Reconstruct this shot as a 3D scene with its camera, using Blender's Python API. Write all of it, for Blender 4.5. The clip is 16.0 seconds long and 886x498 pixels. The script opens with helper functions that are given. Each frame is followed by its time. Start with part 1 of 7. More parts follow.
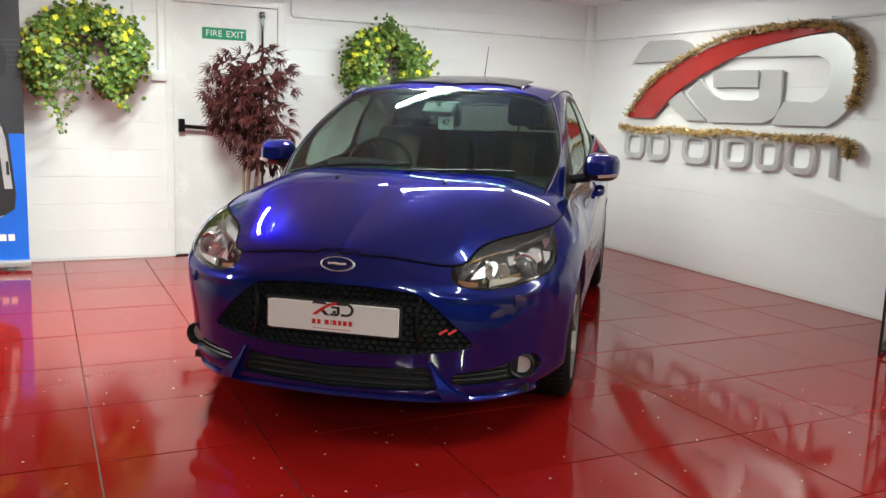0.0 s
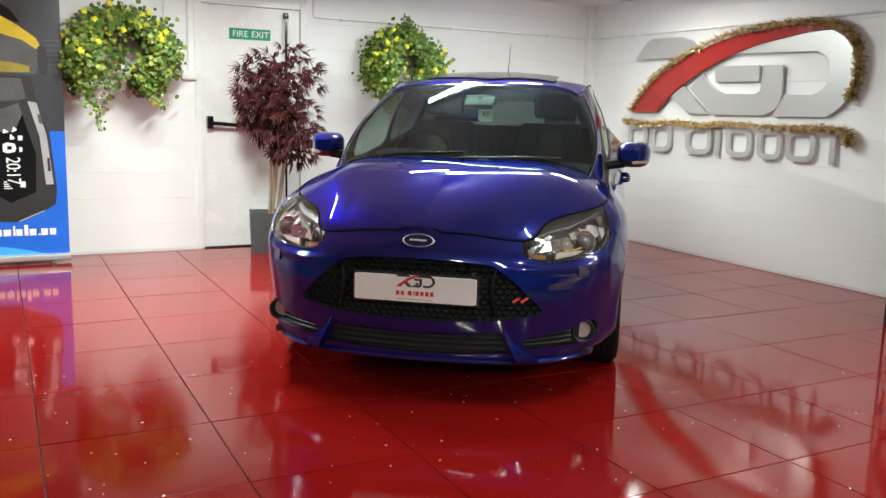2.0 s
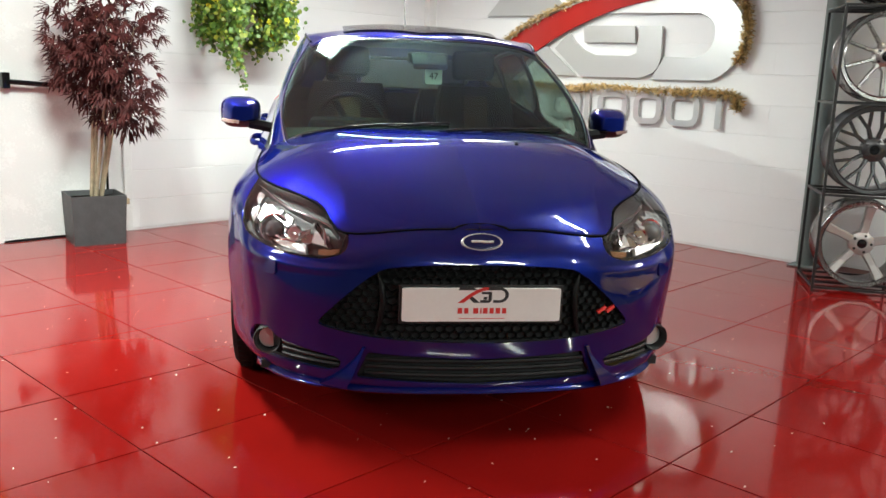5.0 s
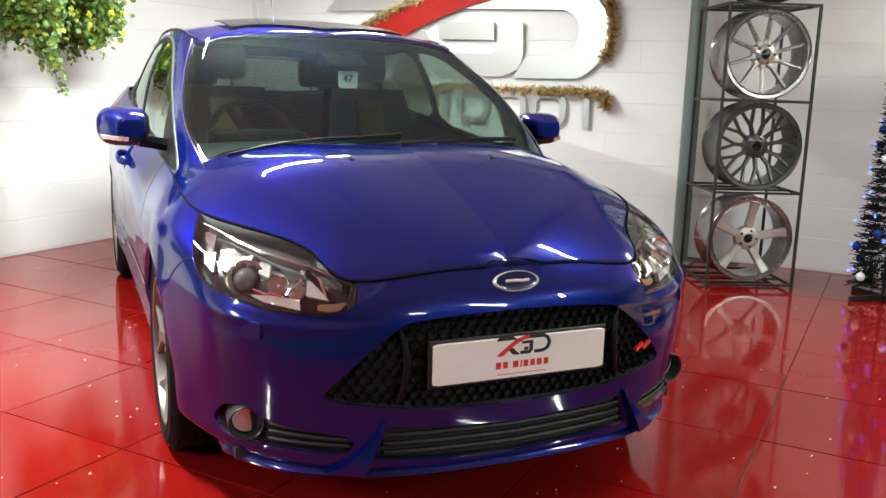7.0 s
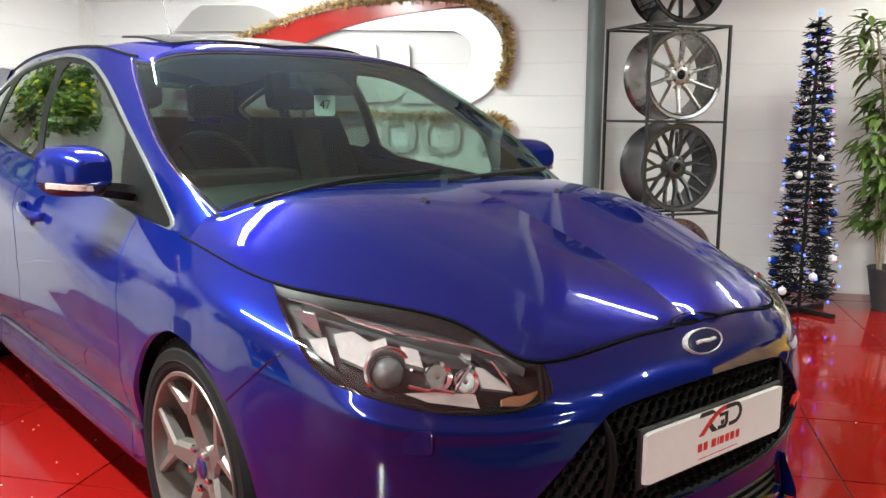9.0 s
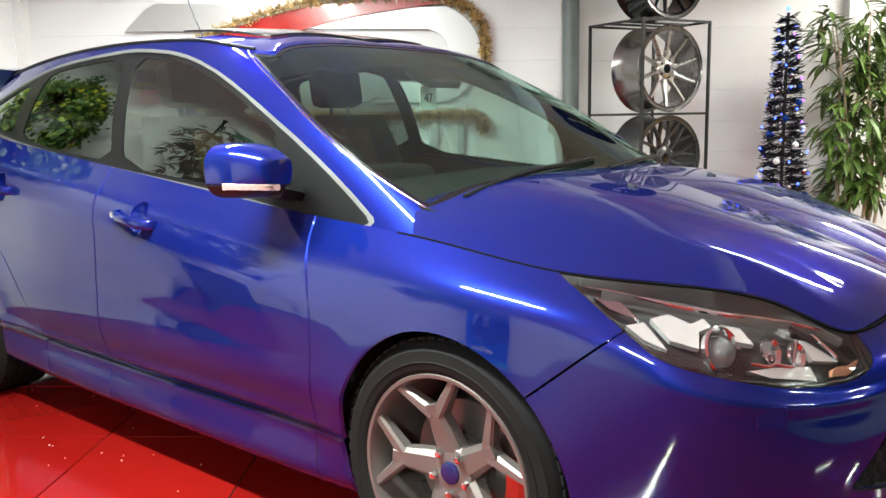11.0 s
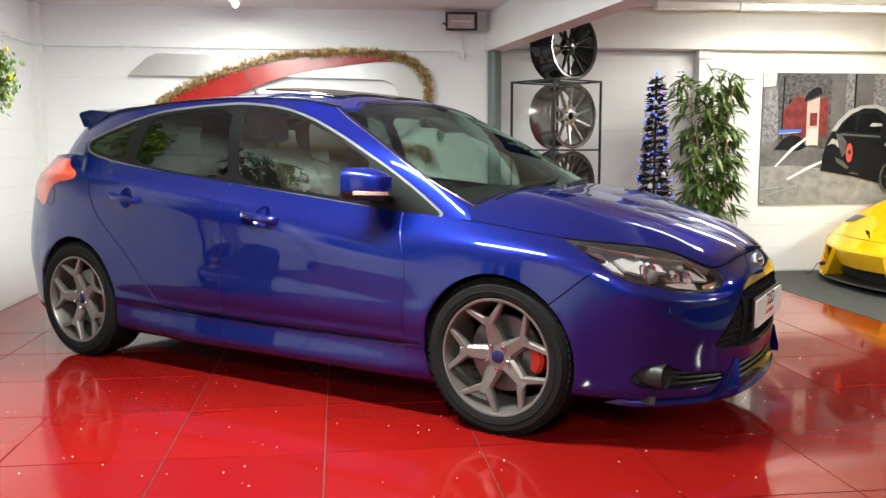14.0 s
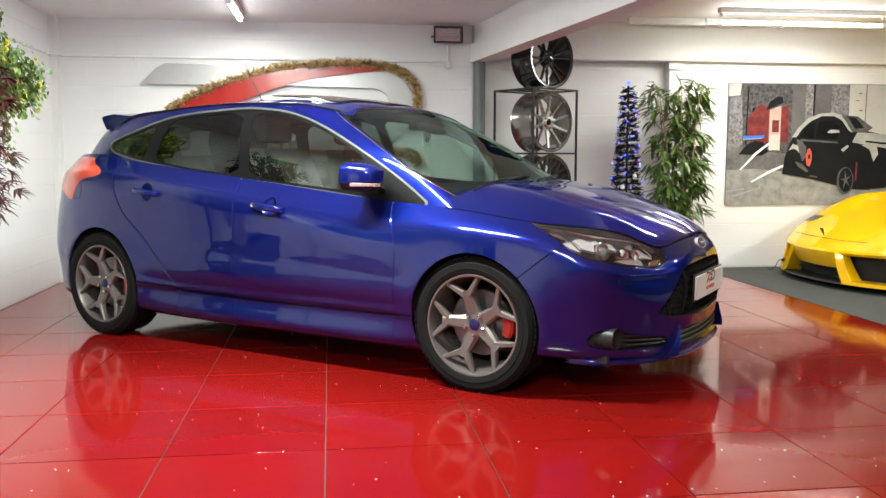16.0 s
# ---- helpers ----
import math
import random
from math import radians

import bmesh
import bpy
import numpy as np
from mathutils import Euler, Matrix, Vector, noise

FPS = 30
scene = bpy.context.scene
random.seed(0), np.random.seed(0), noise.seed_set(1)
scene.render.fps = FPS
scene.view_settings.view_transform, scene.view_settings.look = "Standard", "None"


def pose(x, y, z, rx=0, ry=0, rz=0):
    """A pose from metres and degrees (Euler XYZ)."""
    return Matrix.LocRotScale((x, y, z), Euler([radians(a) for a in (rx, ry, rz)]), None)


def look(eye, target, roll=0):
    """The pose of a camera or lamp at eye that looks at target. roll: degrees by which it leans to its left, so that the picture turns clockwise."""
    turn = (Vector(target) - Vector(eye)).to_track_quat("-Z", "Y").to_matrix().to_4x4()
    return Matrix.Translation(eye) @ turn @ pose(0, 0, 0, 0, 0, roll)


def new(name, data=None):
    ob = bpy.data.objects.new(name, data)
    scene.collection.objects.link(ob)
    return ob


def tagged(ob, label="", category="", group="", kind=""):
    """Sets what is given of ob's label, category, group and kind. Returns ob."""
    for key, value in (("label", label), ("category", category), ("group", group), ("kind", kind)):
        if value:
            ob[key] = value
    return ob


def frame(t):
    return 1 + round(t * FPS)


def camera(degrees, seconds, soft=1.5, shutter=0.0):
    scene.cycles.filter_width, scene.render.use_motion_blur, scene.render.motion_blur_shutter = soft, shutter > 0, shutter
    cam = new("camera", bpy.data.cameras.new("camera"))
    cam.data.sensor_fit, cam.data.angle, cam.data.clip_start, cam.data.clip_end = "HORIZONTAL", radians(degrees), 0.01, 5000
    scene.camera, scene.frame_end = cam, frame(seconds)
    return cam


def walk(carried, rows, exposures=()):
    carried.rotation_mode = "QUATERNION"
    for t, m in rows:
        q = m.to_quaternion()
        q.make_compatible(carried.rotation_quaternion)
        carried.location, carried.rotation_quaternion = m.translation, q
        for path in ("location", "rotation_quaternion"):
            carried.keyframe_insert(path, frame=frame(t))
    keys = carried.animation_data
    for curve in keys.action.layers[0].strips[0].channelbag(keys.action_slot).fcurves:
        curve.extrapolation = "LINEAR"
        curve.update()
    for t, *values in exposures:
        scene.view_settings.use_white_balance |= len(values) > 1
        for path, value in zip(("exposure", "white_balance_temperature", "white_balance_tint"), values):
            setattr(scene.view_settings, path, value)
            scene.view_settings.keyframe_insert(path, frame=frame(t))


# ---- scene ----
cam = camera(54.7, 16.0)
PATH = [
    (0, (0.25, 0.15, 1.275), (1.1, 1.935, 0.955), 2.0),
    (0.5, (0.185, 0.056, 1.25), (1.021, 1.843, 0.924), 2.1),
    (1, (0.101, -0.052, 1.224), (0.926, 1.742, 0.899), 2.3),
    (1.5, (-0.082, -0.062, 1.219), (0.772, 1.718, 0.897), 2.2),
    (2, (-0.275, 0.012, 1.22), (0.634, 1.765, 0.904), 1.5),
    (2.5, (-0.382, 0.183, 1.217), (0.581, 1.907, 0.899), 1.3),
    (3, (-0.505, 0.409, 1.232), (0.531, 2.086, 0.895), 1.4),
    (3.5, (-0.63, 0.637, 1.227), (0.505, 2.247, 0.88), 1.8),
    (3.7, (-0.664, 0.729, 1.226), (0.511, 2.309, 0.874), 1.9),
    (5.8, (-0.835, 1.808, 1.194), (0.718, 2.997, 0.774), 2.2),
    (6, (-0.838, 1.893, 1.199), (0.744, 3.04, 0.773), 2.2),
    (6.5, (-0.845, 2.152, 1.189), (0.819, 3.181, 0.773), 2.0),
    (7, (-0.825, 2.327, 1.209), (0.909, 3.246, 0.826), 1.6),
    (7.5, (-0.747, 2.586, 1.225), (1.051, 3.397, 0.891), 0.9),
    (8, (-0.699, 2.831, 1.219), (1.15, 3.528, 0.906), 0.6),
    (8.2, (-0.691, 2.944, 1.206), (1.179, 3.586, 0.9), 0.4),
    (10.3, (-0.658, 4.003, 1.134), (1.308, 4.165, 0.808), 0.2),
    (10.5, (-0.665, 4.09, 1.119), (1.305, 4.234, 0.803), -0.4),
    (11, (-0.749, 4.311, 1.137), (1.227, 4.384, 0.837), -0.9),
    (11.5, (-0.959, 4.501, 1.155), (1.021, 4.5, 0.875), -1.1),
    (12, (-1.208, 4.625, 1.155), (0.775, 4.576, 0.903), -1.0),
    (12.5, (-1.473, 4.726, 1.169), (0.511, 4.629, 0.933), -0.8),
    (13, (-1.719, 4.848, 1.169), (0.26, 4.681, 0.937), -0.5),
    (13.5, (-1.971, 4.91, 1.163), (0.005, 4.708, 0.93), -0.5),
    (14, (-2.207, 5.002, 1.161), (-0.235, 4.762, 0.928), -0.1),
    (14.5, (-2.371, 5.103, 1.154), (-0.405, 4.819, 0.924), 0.3),
    (15, (-2.538, 5.107, 1.127), (-0.573, 4.811, 0.905), 0.2),
    (15.5, (-2.678, 5.052, 1.108), (-0.709, 4.775, 0.892), 0.1),
    (16, (-2.788, 5.038, 1.102), (-0.816, 4.779, 0.892), -0.0),
]
walk(cam, [(t, look(eye, target, roll)) for t, eye, target, roll in PATH], [(0, .20), (3.5, .20), (6.5, .62), (8, .56), (10.5, 1.06), (11, .93), (12, .77), (13, .64), (14, .57), (16, .48)])

# ---- light: strip lamps on the ceiling, four of them added as fill, a closed room ----
world = bpy.data.worlds.new("world")
scene.world = world
world.use_nodes = True
world.node_tree.nodes["Background"].inputs[0].default_value = (.012, .012, .013, 1)

COOL, WARM = (.872, .975, .91), (.96, .95, .86)
# the last four are added out of view, to brighten floor, car front and recess
STRIPS = [(4.4, 5.78, 0, 11, WARM, .8), (2.95, 5.58, 0, 66, COOL, 1.3), (.8, 5.35, 55, 110, COOL, 1.1), (-2.8, 5.4, 0, 130, COOL, 1.45),
          (4.42, .9, 90, 36, WARM, 1.45), (-2.2, -1.7, 90, 60, COOL, 1.45), (-.4, -1.9, 90, 90, COOL, 1.45), (1.5, -1.9, 90, 100, COOL, 1.45), (2.4, 2.4, 90, 22, COOL, 1.1)]
CEILING = 2.335
for sx, sy, turn, power, rgb, long in STRIPS:
    lamp = bpy.data.lights.new("strip_light", "AREA")
    lamp.shape, lamp.size, lamp.size_y, lamp.energy, lamp.color = "RECTANGLE", long, .05, power, rgb
    new("strip_light", lamp).matrix_world = pose(sx, sy, CEILING - .072, 0, 0, turn)


# ---- materials ----
def node_material(name, rough=.5, metal=0.0, **extra):
    m = bpy.data.materials.new(name)
    m.use_nodes = True
    b = m.node_tree.nodes["Principled BSDF"]
    b.inputs["Roughness"].default_value, b.inputs["Metallic"].default_value = rough, metal
    for key, value in extra.items():
        b.inputs[key.replace("_", " ")].default_value = value
    return m, m.node_tree.nodes, m.node_tree.links, b


def noise_tex(nodes, links, scale, detail=4.0, coords="Object", stretch=None):
    co = nodes.new("ShaderNodeTexCoord")
    tex = nodes.new("ShaderNodeTexNoise")
    tex.inputs["Scale"].default_value, tex.inputs["Detail"].default_value = scale, detail
    if stretch:
        mp = nodes.new("ShaderNodeMapping")
        mp.inputs["Scale"].default_value = stretch
        links.new(co.outputs[coords], mp.inputs["Vector"])
        links.new(mp.outputs[0], tex.inputs["Vector"])
    else:
        links.new(co.outputs[coords], tex.inputs["Vector"])
    return tex


def ramp(nodes, links, source, stops):
    r = nodes.new("ShaderNodeValToRGB")
    while len(r.color_ramp.elements) < len(stops):
        r.color_ramp.elements.new(.5)
    for e, (at, rgb) in zip(r.color_ramp.elements, stops):
        e.position, e.color = at, (*rgb, 1)
    links.new(source, r.inputs[0])
    return r


def surface(name, rgb, rough=.5, metal=0.0, vary=.12, scale=6.0, bump=0.0, bump_scale=120.0, rough_vary=.08, stretch=None, **extra):
    """A material with variation at two scales: broad stains and fine grain."""
    m, nodes, links, b = node_material(name, rough, metal, **extra)
    broad, fine = noise_tex(nodes, links, scale, 5, stretch=stretch), noise_tex(nodes, links, scale * 14, 3, stretch=stretch)
    mix = nodes.new("ShaderNodeMath")
    mix.operation = "MULTIPLY_ADD"
    mix.inputs[1].default_value = .4
    links.new(fine.outputs["Fac"], mix.inputs[0])
    half = nodes.new("ShaderNodeMath")
    half.operation = "MULTIPLY"
    half.inputs[1].default_value = .6
    links.new(broad.outputs["Fac"], half.inputs[0])
    links.new(half.outputs[0], mix.inputs[2])
    lo, hi = [c * (1 - vary) for c in rgb], [min(1, c * (1 + vary)) for c in rgb]
    r = ramp(nodes, links, mix.outputs[0], [(.3, lo), (.7, hi)])
    links.new(r.outputs[0], b.inputs["Base Color"])
    rr = nodes.new("ShaderNodeMapRange")
    rr.inputs["From Min"].default_value, rr.inputs["From Max"].default_value = .3, .7
    rr.inputs["To Min"].default_value, rr.inputs["To Max"].default_value = max(.01, rough - rough_vary), min(1, rough + rough_vary)
    links.new(mix.outputs[0], rr.inputs["Value"])
    links.new(rr.outputs[0], b.inputs["Roughness"])
    if bump:
        t = noise_tex(nodes, links, bump_scale, 4, stretch=stretch)
        bp = nodes.new("ShaderNodeBump")
        bp.inputs["Strength"].default_value, bp.inputs["Distance"].default_value = bump, .004
        links.new(t.outputs["Fac"], bp.inputs["Height"])
        links.new(bp.outputs[0], b.inputs["Normal"])
    return m


def pane_material(name, tint, facing=.09, sheen=(1, 1, 1)):
    """Thin glass: clear through its tint, glossier the flatter it is seen; alike from both sides."""
    m = bpy.data.materials.new(name)
    m.use_nodes = True
    nodes, links = m.node_tree.nodes, m.node_tree.links
    nodes.clear()
    out, mix, clear, shine, lw, power, span = [nodes.new(n) for n in ("ShaderNodeOutputMaterial", "ShaderNodeMixShader", "ShaderNodeBsdfTransparent", "ShaderNodeBsdfGlossy", "ShaderNodeLayerWeight", "ShaderNodeMath", "ShaderNodeMapRange")]
    clear.inputs["Color"].default_value = (*tint, 1)
    shine.inputs["Roughness"].default_value = .015
    shine.inputs["Color"].default_value = (*sheen, 1)
    lw.inputs["Blend"].default_value = .5
    power.operation = "POWER"
    power.inputs[1].default_value = 4.5
    span.inputs["To Min"].default_value = facing
    links.new(lw.outputs["Facing"], power.inputs[0])
    links.new(power.outputs[0], span.inputs["Value"])
    links.new(span.outputs[0], mix.inputs[0])
    links.new(clear.outputs[0], mix.inputs[1])
    links.new(shine.outputs[0], mix.inputs[2])
    links.new(mix.outputs[0], out.inputs[0])
    return m


def paint(name, rgb, metal, flake):
    """Metallic car paint under clear lacquer, with fine flakes and a slight orange peel."""
    m, nodes, links, b = node_material(name, .33, metal, Coat_Weight=1.0, Coat_Roughness=.006, Coat_IOR=1.55, Specular_IOR_Level=0.0, Specular_Tint=(.03, .04, .5, 1))
    t = noise_tex(nodes, links, 900, 1)
    r = ramp(nodes, links, t.outputs["Fac"], [(.35, [c * (1 - flake) for c in rgb]), (.65, [c * (1 + flake) for c in rgb])])
    links.new(r.outputs[0], b.inputs["Base Color"])
    peel = noise_tex(nodes, links, 160, 2)
    bp = nodes.new("ShaderNodeBump")
    bp.inputs["Strength"].default_value, bp.inputs["Distance"].default_value = .01, .002
    links.new(peel.outputs["Fac"], bp.inputs["Height"])
    links.new(bp.outputs[0], b.inputs["Coat Normal"])
    return m


def glow(name, rgb, strength):
    m, nodes, links, b = node_material(name, .4)
    b.inputs["Base Color"].default_value = (*rgb, 1)
    b.inputs["Emission Color"].default_value = (*rgb, 1)
    b.inputs["Emission Strength"].default_value = strength
    return m


def by_object(name, rgb_a, rgb_b, rough, **kw):
    """Like surface(), but each object takes its own tone between two colours."""
    m = surface(name, rgb_a, rough, **kw)
    nodes, links = m.node_tree.nodes, m.node_tree.links
    b = nodes["Principled BSDF"]
    info, mix = nodes.new("ShaderNodeObjectInfo"), nodes.new("ShaderNodeMix")
    mix.data_type = "RGBA"
    source = b.inputs["Base Color"].links[0].from_socket
    tone = ramp(nodes, links, info.outputs["Random"], [(0, rgb_a), (1, rgb_b)])
    mix.inputs["Factor"].default_value = .6
    links.new(source, mix.inputs[6])
    links.new(tone.outputs[0], mix.inputs[7])
    links.new(mix.outputs[2], b.inputs["Base Color"])
    return m


PAINT = paint("deep blue metallic paint", (.0045, .0115, .126), .46, .25)
YELLOW = paint("yellow paint", (.80, .46, .004), .0, .05)
TRIM = surface("satin black trim", (.018, .0185, .019), .4, vary=.15, bump=.05, Specular_IOR_Level=.3)
# flat black for the shade inside panel gaps
GAPBLACK = surface("black gap shade", (.004, .004, .004), .9, vary=.1, Specular_IOR_Level=.05)
GREYTRIM = surface("grey window trim", (.12, .122, .12), .4, .3, vary=.1)
FRAMEBLACK = surface("satin black window frame", (.007, .007, .0075), .42, vary=.15, Specular_IOR_Level=.14)
PIANO = surface("gloss black plastic", (.008, .008, .009), .12, vary=.1, rough_vary=.03, Specular_IOR_Level=.35)
RUBBER = surface("tyre rubber", (.008, .008, .0083), .75, vary=.2, bump=.15, bump_scale=300, Specular_IOR_Level=.14)
DARK = surface("dark underside", (.012, .012, .013), .8, vary=.2)
ALLOY = surface("grey alloy", (.185, .164, .154), .40, .6, vary=.04, rough_vary=.02, Specular_IOR_Level=.3)
CHROME = surface("chrome", (.82, .83, .84), .08, 1.0, vary=.03, rough_vary=.03)
STEEL = surface("brake disc steel", (.17, .165, .16), .35, .8, vary=.15, scale=20)
CALIPER = surface("red caliper paint", (.50, .022, .012), .3, vary=.1)
LAMPGLASS = pane_material("clear lamp lens", (.97, .97, .97), .05)
SCREEN = pane_material("windscreen glass", (.62, .83, .73), .10, (.64, .92, .82))
SIDEGLASS = pane_material("side glass", (.54, .62, .58), .15, (.76, .86, .78))
PRIVACY = pane_material("privacy glass", (.15, .17, .16), .08, (.74, .84, .76))
LAMPBEZEL = surface("dark lamp bezel", (.022, .022, .023), .2, .2, vary=.12, scale=30)
LAMPGREY = surface("dark lamp bucket", (.038, .039, .040), .5, .0, vary=.15)
FACETS = surface("faceted reflector", (.74, .74, .73), .14, .6, vary=.08, bump=1.0, bump_scale=38)
AMBER = surface("amber indicator", (.42, .20, .11), .2, vary=.1)
REDLENS = surface("red tail lamp lens", (.78, .09, .05), .12, vary=.12, scale=30, Coat_Weight=.6)
SILVER = surface("silver reflector", (.75, .75, .74), .12, 1.0, vary=.05)
LEATHER = surface("black leather", (.010, .0115, .011), .6, vary=.2, bump=.2, bump_scale=250, Specular_IOR_Level=.12)
HEADLINING = surface("grey headlining cloth", (.10, .105, .10), .9, vary=.1, bump=.2)
TANSEAT = surface("mustard seat cloth", (.055, .038, .016), .8, vary=.15, bump=.2)
WHITEPLASTIC = surface("white plastic", (.80, .80, .78), .35, vary=.03)
BLACKPRINT = surface("black print", (.02, .02, .022), .5)
REDPRINT = surface("red print", (.62, .03, .025), .4)
BRIGHTSTROKE = surface("bright metal stroke", (.78, .78, .77), .3, .25, vary=.03)
FOGGREY = surface("grey fog reflector", (.72, .72, .71), .15, .5, vary=.1, bump=.4, bump_scale=90)
PROJECTOR = surface("projector glass", (.16, .165, .17), .05, .3, vary=.1, rough_vary=.02)
INDICATOR = surface("clear pink indicator lens", (.30, .20, .185), .25, vary=.1, Coat_Weight=.3)
BLUEENAMEL = surface("dark blue enamel", (.010, .013, .07), .15)


# ---- mesh tools ----
def weighted_normals(me, angle):
    """Corner normals weighted by face area, so that broad faces stay flat between eased edges."""
    n = len(me.polygons)
    nor, area = np.zeros(n * 3), np.zeros(n)
    me.polygons.foreach_get("normal", nor)
    me.polygons.foreach_get("area", area)
    nor = nor.reshape(-1, 3)
    heavy, limit = nor * area[:, None], math.cos(radians(angle))
    loops = np.zeros(len(me.loops), int)
    me.loops.foreach_get("vertex_index", loops)
    owner = np.repeat(np.arange(n), [p.loop_total for p in me.polygons])
    order = np.argsort(loops, kind="stable")
    cuts = np.flatnonzero(np.diff(loops[order])) + 1
    out = np.zeros((len(loops), 3))
    for run in np.split(order, cuts):
        f = owner[run]
        out[run] = ((nor[f] @ nor[f].T) > limit) @ heavy[f]
    k = np.linalg.norm(out, axis=1, keepdims=True)
    me.normals_split_custom_set(np.where(k > 1e-12, out / np.maximum(k, 1e-12), nor[owner]).tolist())


def mesh_of(name, verts, faces, material, angle=35, normals=None):
    me = bpy.data.meshes.new(name)
    me.from_pydata([tuple(map(float, v)) for v in verts], [], [tuple(map(int, f)) for f in faces])
    me.validate()
    me.shade_smooth()
    if normals is not None and len(me.vertices) == len(normals):
        me.normals_split_custom_set_from_vertices([tuple(map(float, n)) for n in normals])
    elif len(me.polygons) < 900:
        weighted_normals(me, angle)
    else:
        me.set_sharp_from_angle(angle=radians(angle))
    me.materials.append(material)
    return me


def part(name, mesh, parent=None, m=None, label=""):
    """A mesh (or a list of (verts, faces) with a material) as one object under a thing or part."""
    ob = new(name, mesh)
    if parent is not None:
        ob.parent = parent
    if m is not None:
        ob.matrix_basis = m
    return tagged(ob, label)


def thing(name, m, label, category, group="", kind=""):
    """An Empty at a thing's base, which parents its parts."""
    ob = new(name)
    ob.empty_display_size = .1
    ob.matrix_basis = m
    return tagged(ob, label, category, group, kind)


class Shape:
    """Verts and faces gathered into one mesh."""

    def __init__(self):
        self.v, self.f = [], []

    def add(self, verts, faces, m=None):
        k = len(self.v)
        self.v += [tuple(m @ Vector(p)) if m is not None else tuple(p) for p in verts]
        self.f += [tuple(i + k for i in f) for f in faces]
        return self

    def rings(self, rings, closed=True, cap=True, loop=False, m=None):
        """Skin a run of rings of equal length."""
        n, k = len(rings[0]), len(rings)
        faces = []
        for i in range(k if loop else k - 1):
            for j in range(n if closed else n - 1):
                a, b = i * n + j, i * n + (j + 1) % n
                c, d = ((i + 1) % k) * n + (j + 1) % n, ((i + 1) % k) * n + j
                faces.append((a, b, c, d))
        if cap and closed and not loop:
            faces += [tuple(reversed(range(n))), tuple(range((k - 1) * n, k * n))]
        return self.add([p for r in rings for p in r], faces, m)

    def lathe(self, profile, seg=32, m=None, closed=False):
        """Turn (radius, height) pairs about z."""
        rings = [[(r * math.cos(2 * math.pi * j / seg), r * math.sin(2 * math.pi * j / seg), z) for j in range(seg)] for r, z in profile]
        return self.rings(rings, cap=not closed, loop=closed, m=m)

    def box(self, lo, hi, bevel=0.0, m=None):
        bm = bmesh.new()
        bmesh.ops.create_cube(bm, size=1)
        for v in bm.verts:
            v.co = Vector([lo[i] + (hi[i] - lo[i]) * (v.co[i] + .5) for i in range(3)])
        if bevel:
            bmesh.ops.bevel(bm, geom=bm.edges[:], offset=bevel, segments=2, affect="EDGES", profile=.5)
        bm.verts.index_update()
        vs, fs = [v.co.copy() for v in bm.verts], [[v.index for v in f.verts] for f in bm.faces]
        bm.free()
        return self.add(vs, fs, m)

    def tube(self, path, r, seg=8, m=None, ends=None):
        """A round bar along a path; r may be a list."""
        p = [Vector(q) for q in path]
        rs = r if isinstance(r, (list, tuple)) else [r] * len(p)
        rings, up = [], None
        for i, q in enumerate(p):
            t = (p[min(i + 1, len(p) - 1)] - p[max(i - 1, 0)]).normalized()
            side = t.orthogonal().normalized() if up is None else (up - t * up.dot(t)).normalized()
            up, b = side, t.cross(side)
            rings.append([q + rs[i] * (math.cos(a) * side + math.sin(a) * b) for a in (2 * math.pi * k / seg for k in range(seg))])
        return self.rings(rings, m=m)

    def bar(self, p0, p1, across, w0, w1, d0, d1, top=.55, m=None):
        """A tapered spoke from p0 to p1, chamfered on its face (+z)."""
        p0, p1 = Vector(p0), Vector(p1)
        s = Vector(across).normalized()
        rings = []
        for p, w, d in ((p0, w0, d0), (p1, w1, d1)):
            z = Vector((0, 0, 1))
            rings.append([p - s * w - z * d, p + s * w - z * d, p + s * w - z * d * .25, p + s * w * top, p - s * w * top, p - s * w - z * d * .25])
        return self.rings(rings, m=m)

    def prism(self, poly, z0, z1, bevel=0.0, m=None):
        """A flat polygon (x, y) given thickness, its front edge eased by bevel."""
        if bevel:
            q = inset(poly, bevel)
            rings = [[(x, y, z0) for x, y in poly], [(x, y, z1 - bevel) for x, y in poly], [(x, y, z1) for x, y in q]]
        else:
            rings = [[(x, y, z0) for x, y in poly], [(x, y, z1) for x, y in poly]]
        return self.rings(rings, m=m)

    def mesh(self, name, material, angle=35):
        return mesh_of(name, self.v, self.f, material, angle)


def inset(poly, d):
    """A counter-clockwise polygon shrunk by d."""
    p = np.array(poly, float)
    a, b = p - np.roll(p, 1, 0), np.roll(p, -1, 0) - p
    na = np.stack([-a[:, 1], a[:, 0]], 1) / (np.linalg.norm(a, axis=1)[:, None] + 1e-9)
    nb = np.stack([-b[:, 1], b[:, 0]], 1) / (np.linalg.norm(b, axis=1)[:, None] + 1e-9)
    n = na + nb
    return (p + d * n / np.maximum((n * n).sum(1) / 2, .35)[:, None]).tolist()


def rounded(poly, times=2, q=.25):
    """A polygon with its corners cut round."""
    p = np.array(poly, float)
    for _ in range(times):
        n = np.roll(p, -1, 0)
        p = np.stack([p * (1 - q) + n * q, p * q + n * (1 - q)], 1).reshape(-1, 2)
    return p


def smooth_noise(x, y=0.0, z=0.0):
    return noise.noise(Vector((x, y, z)))
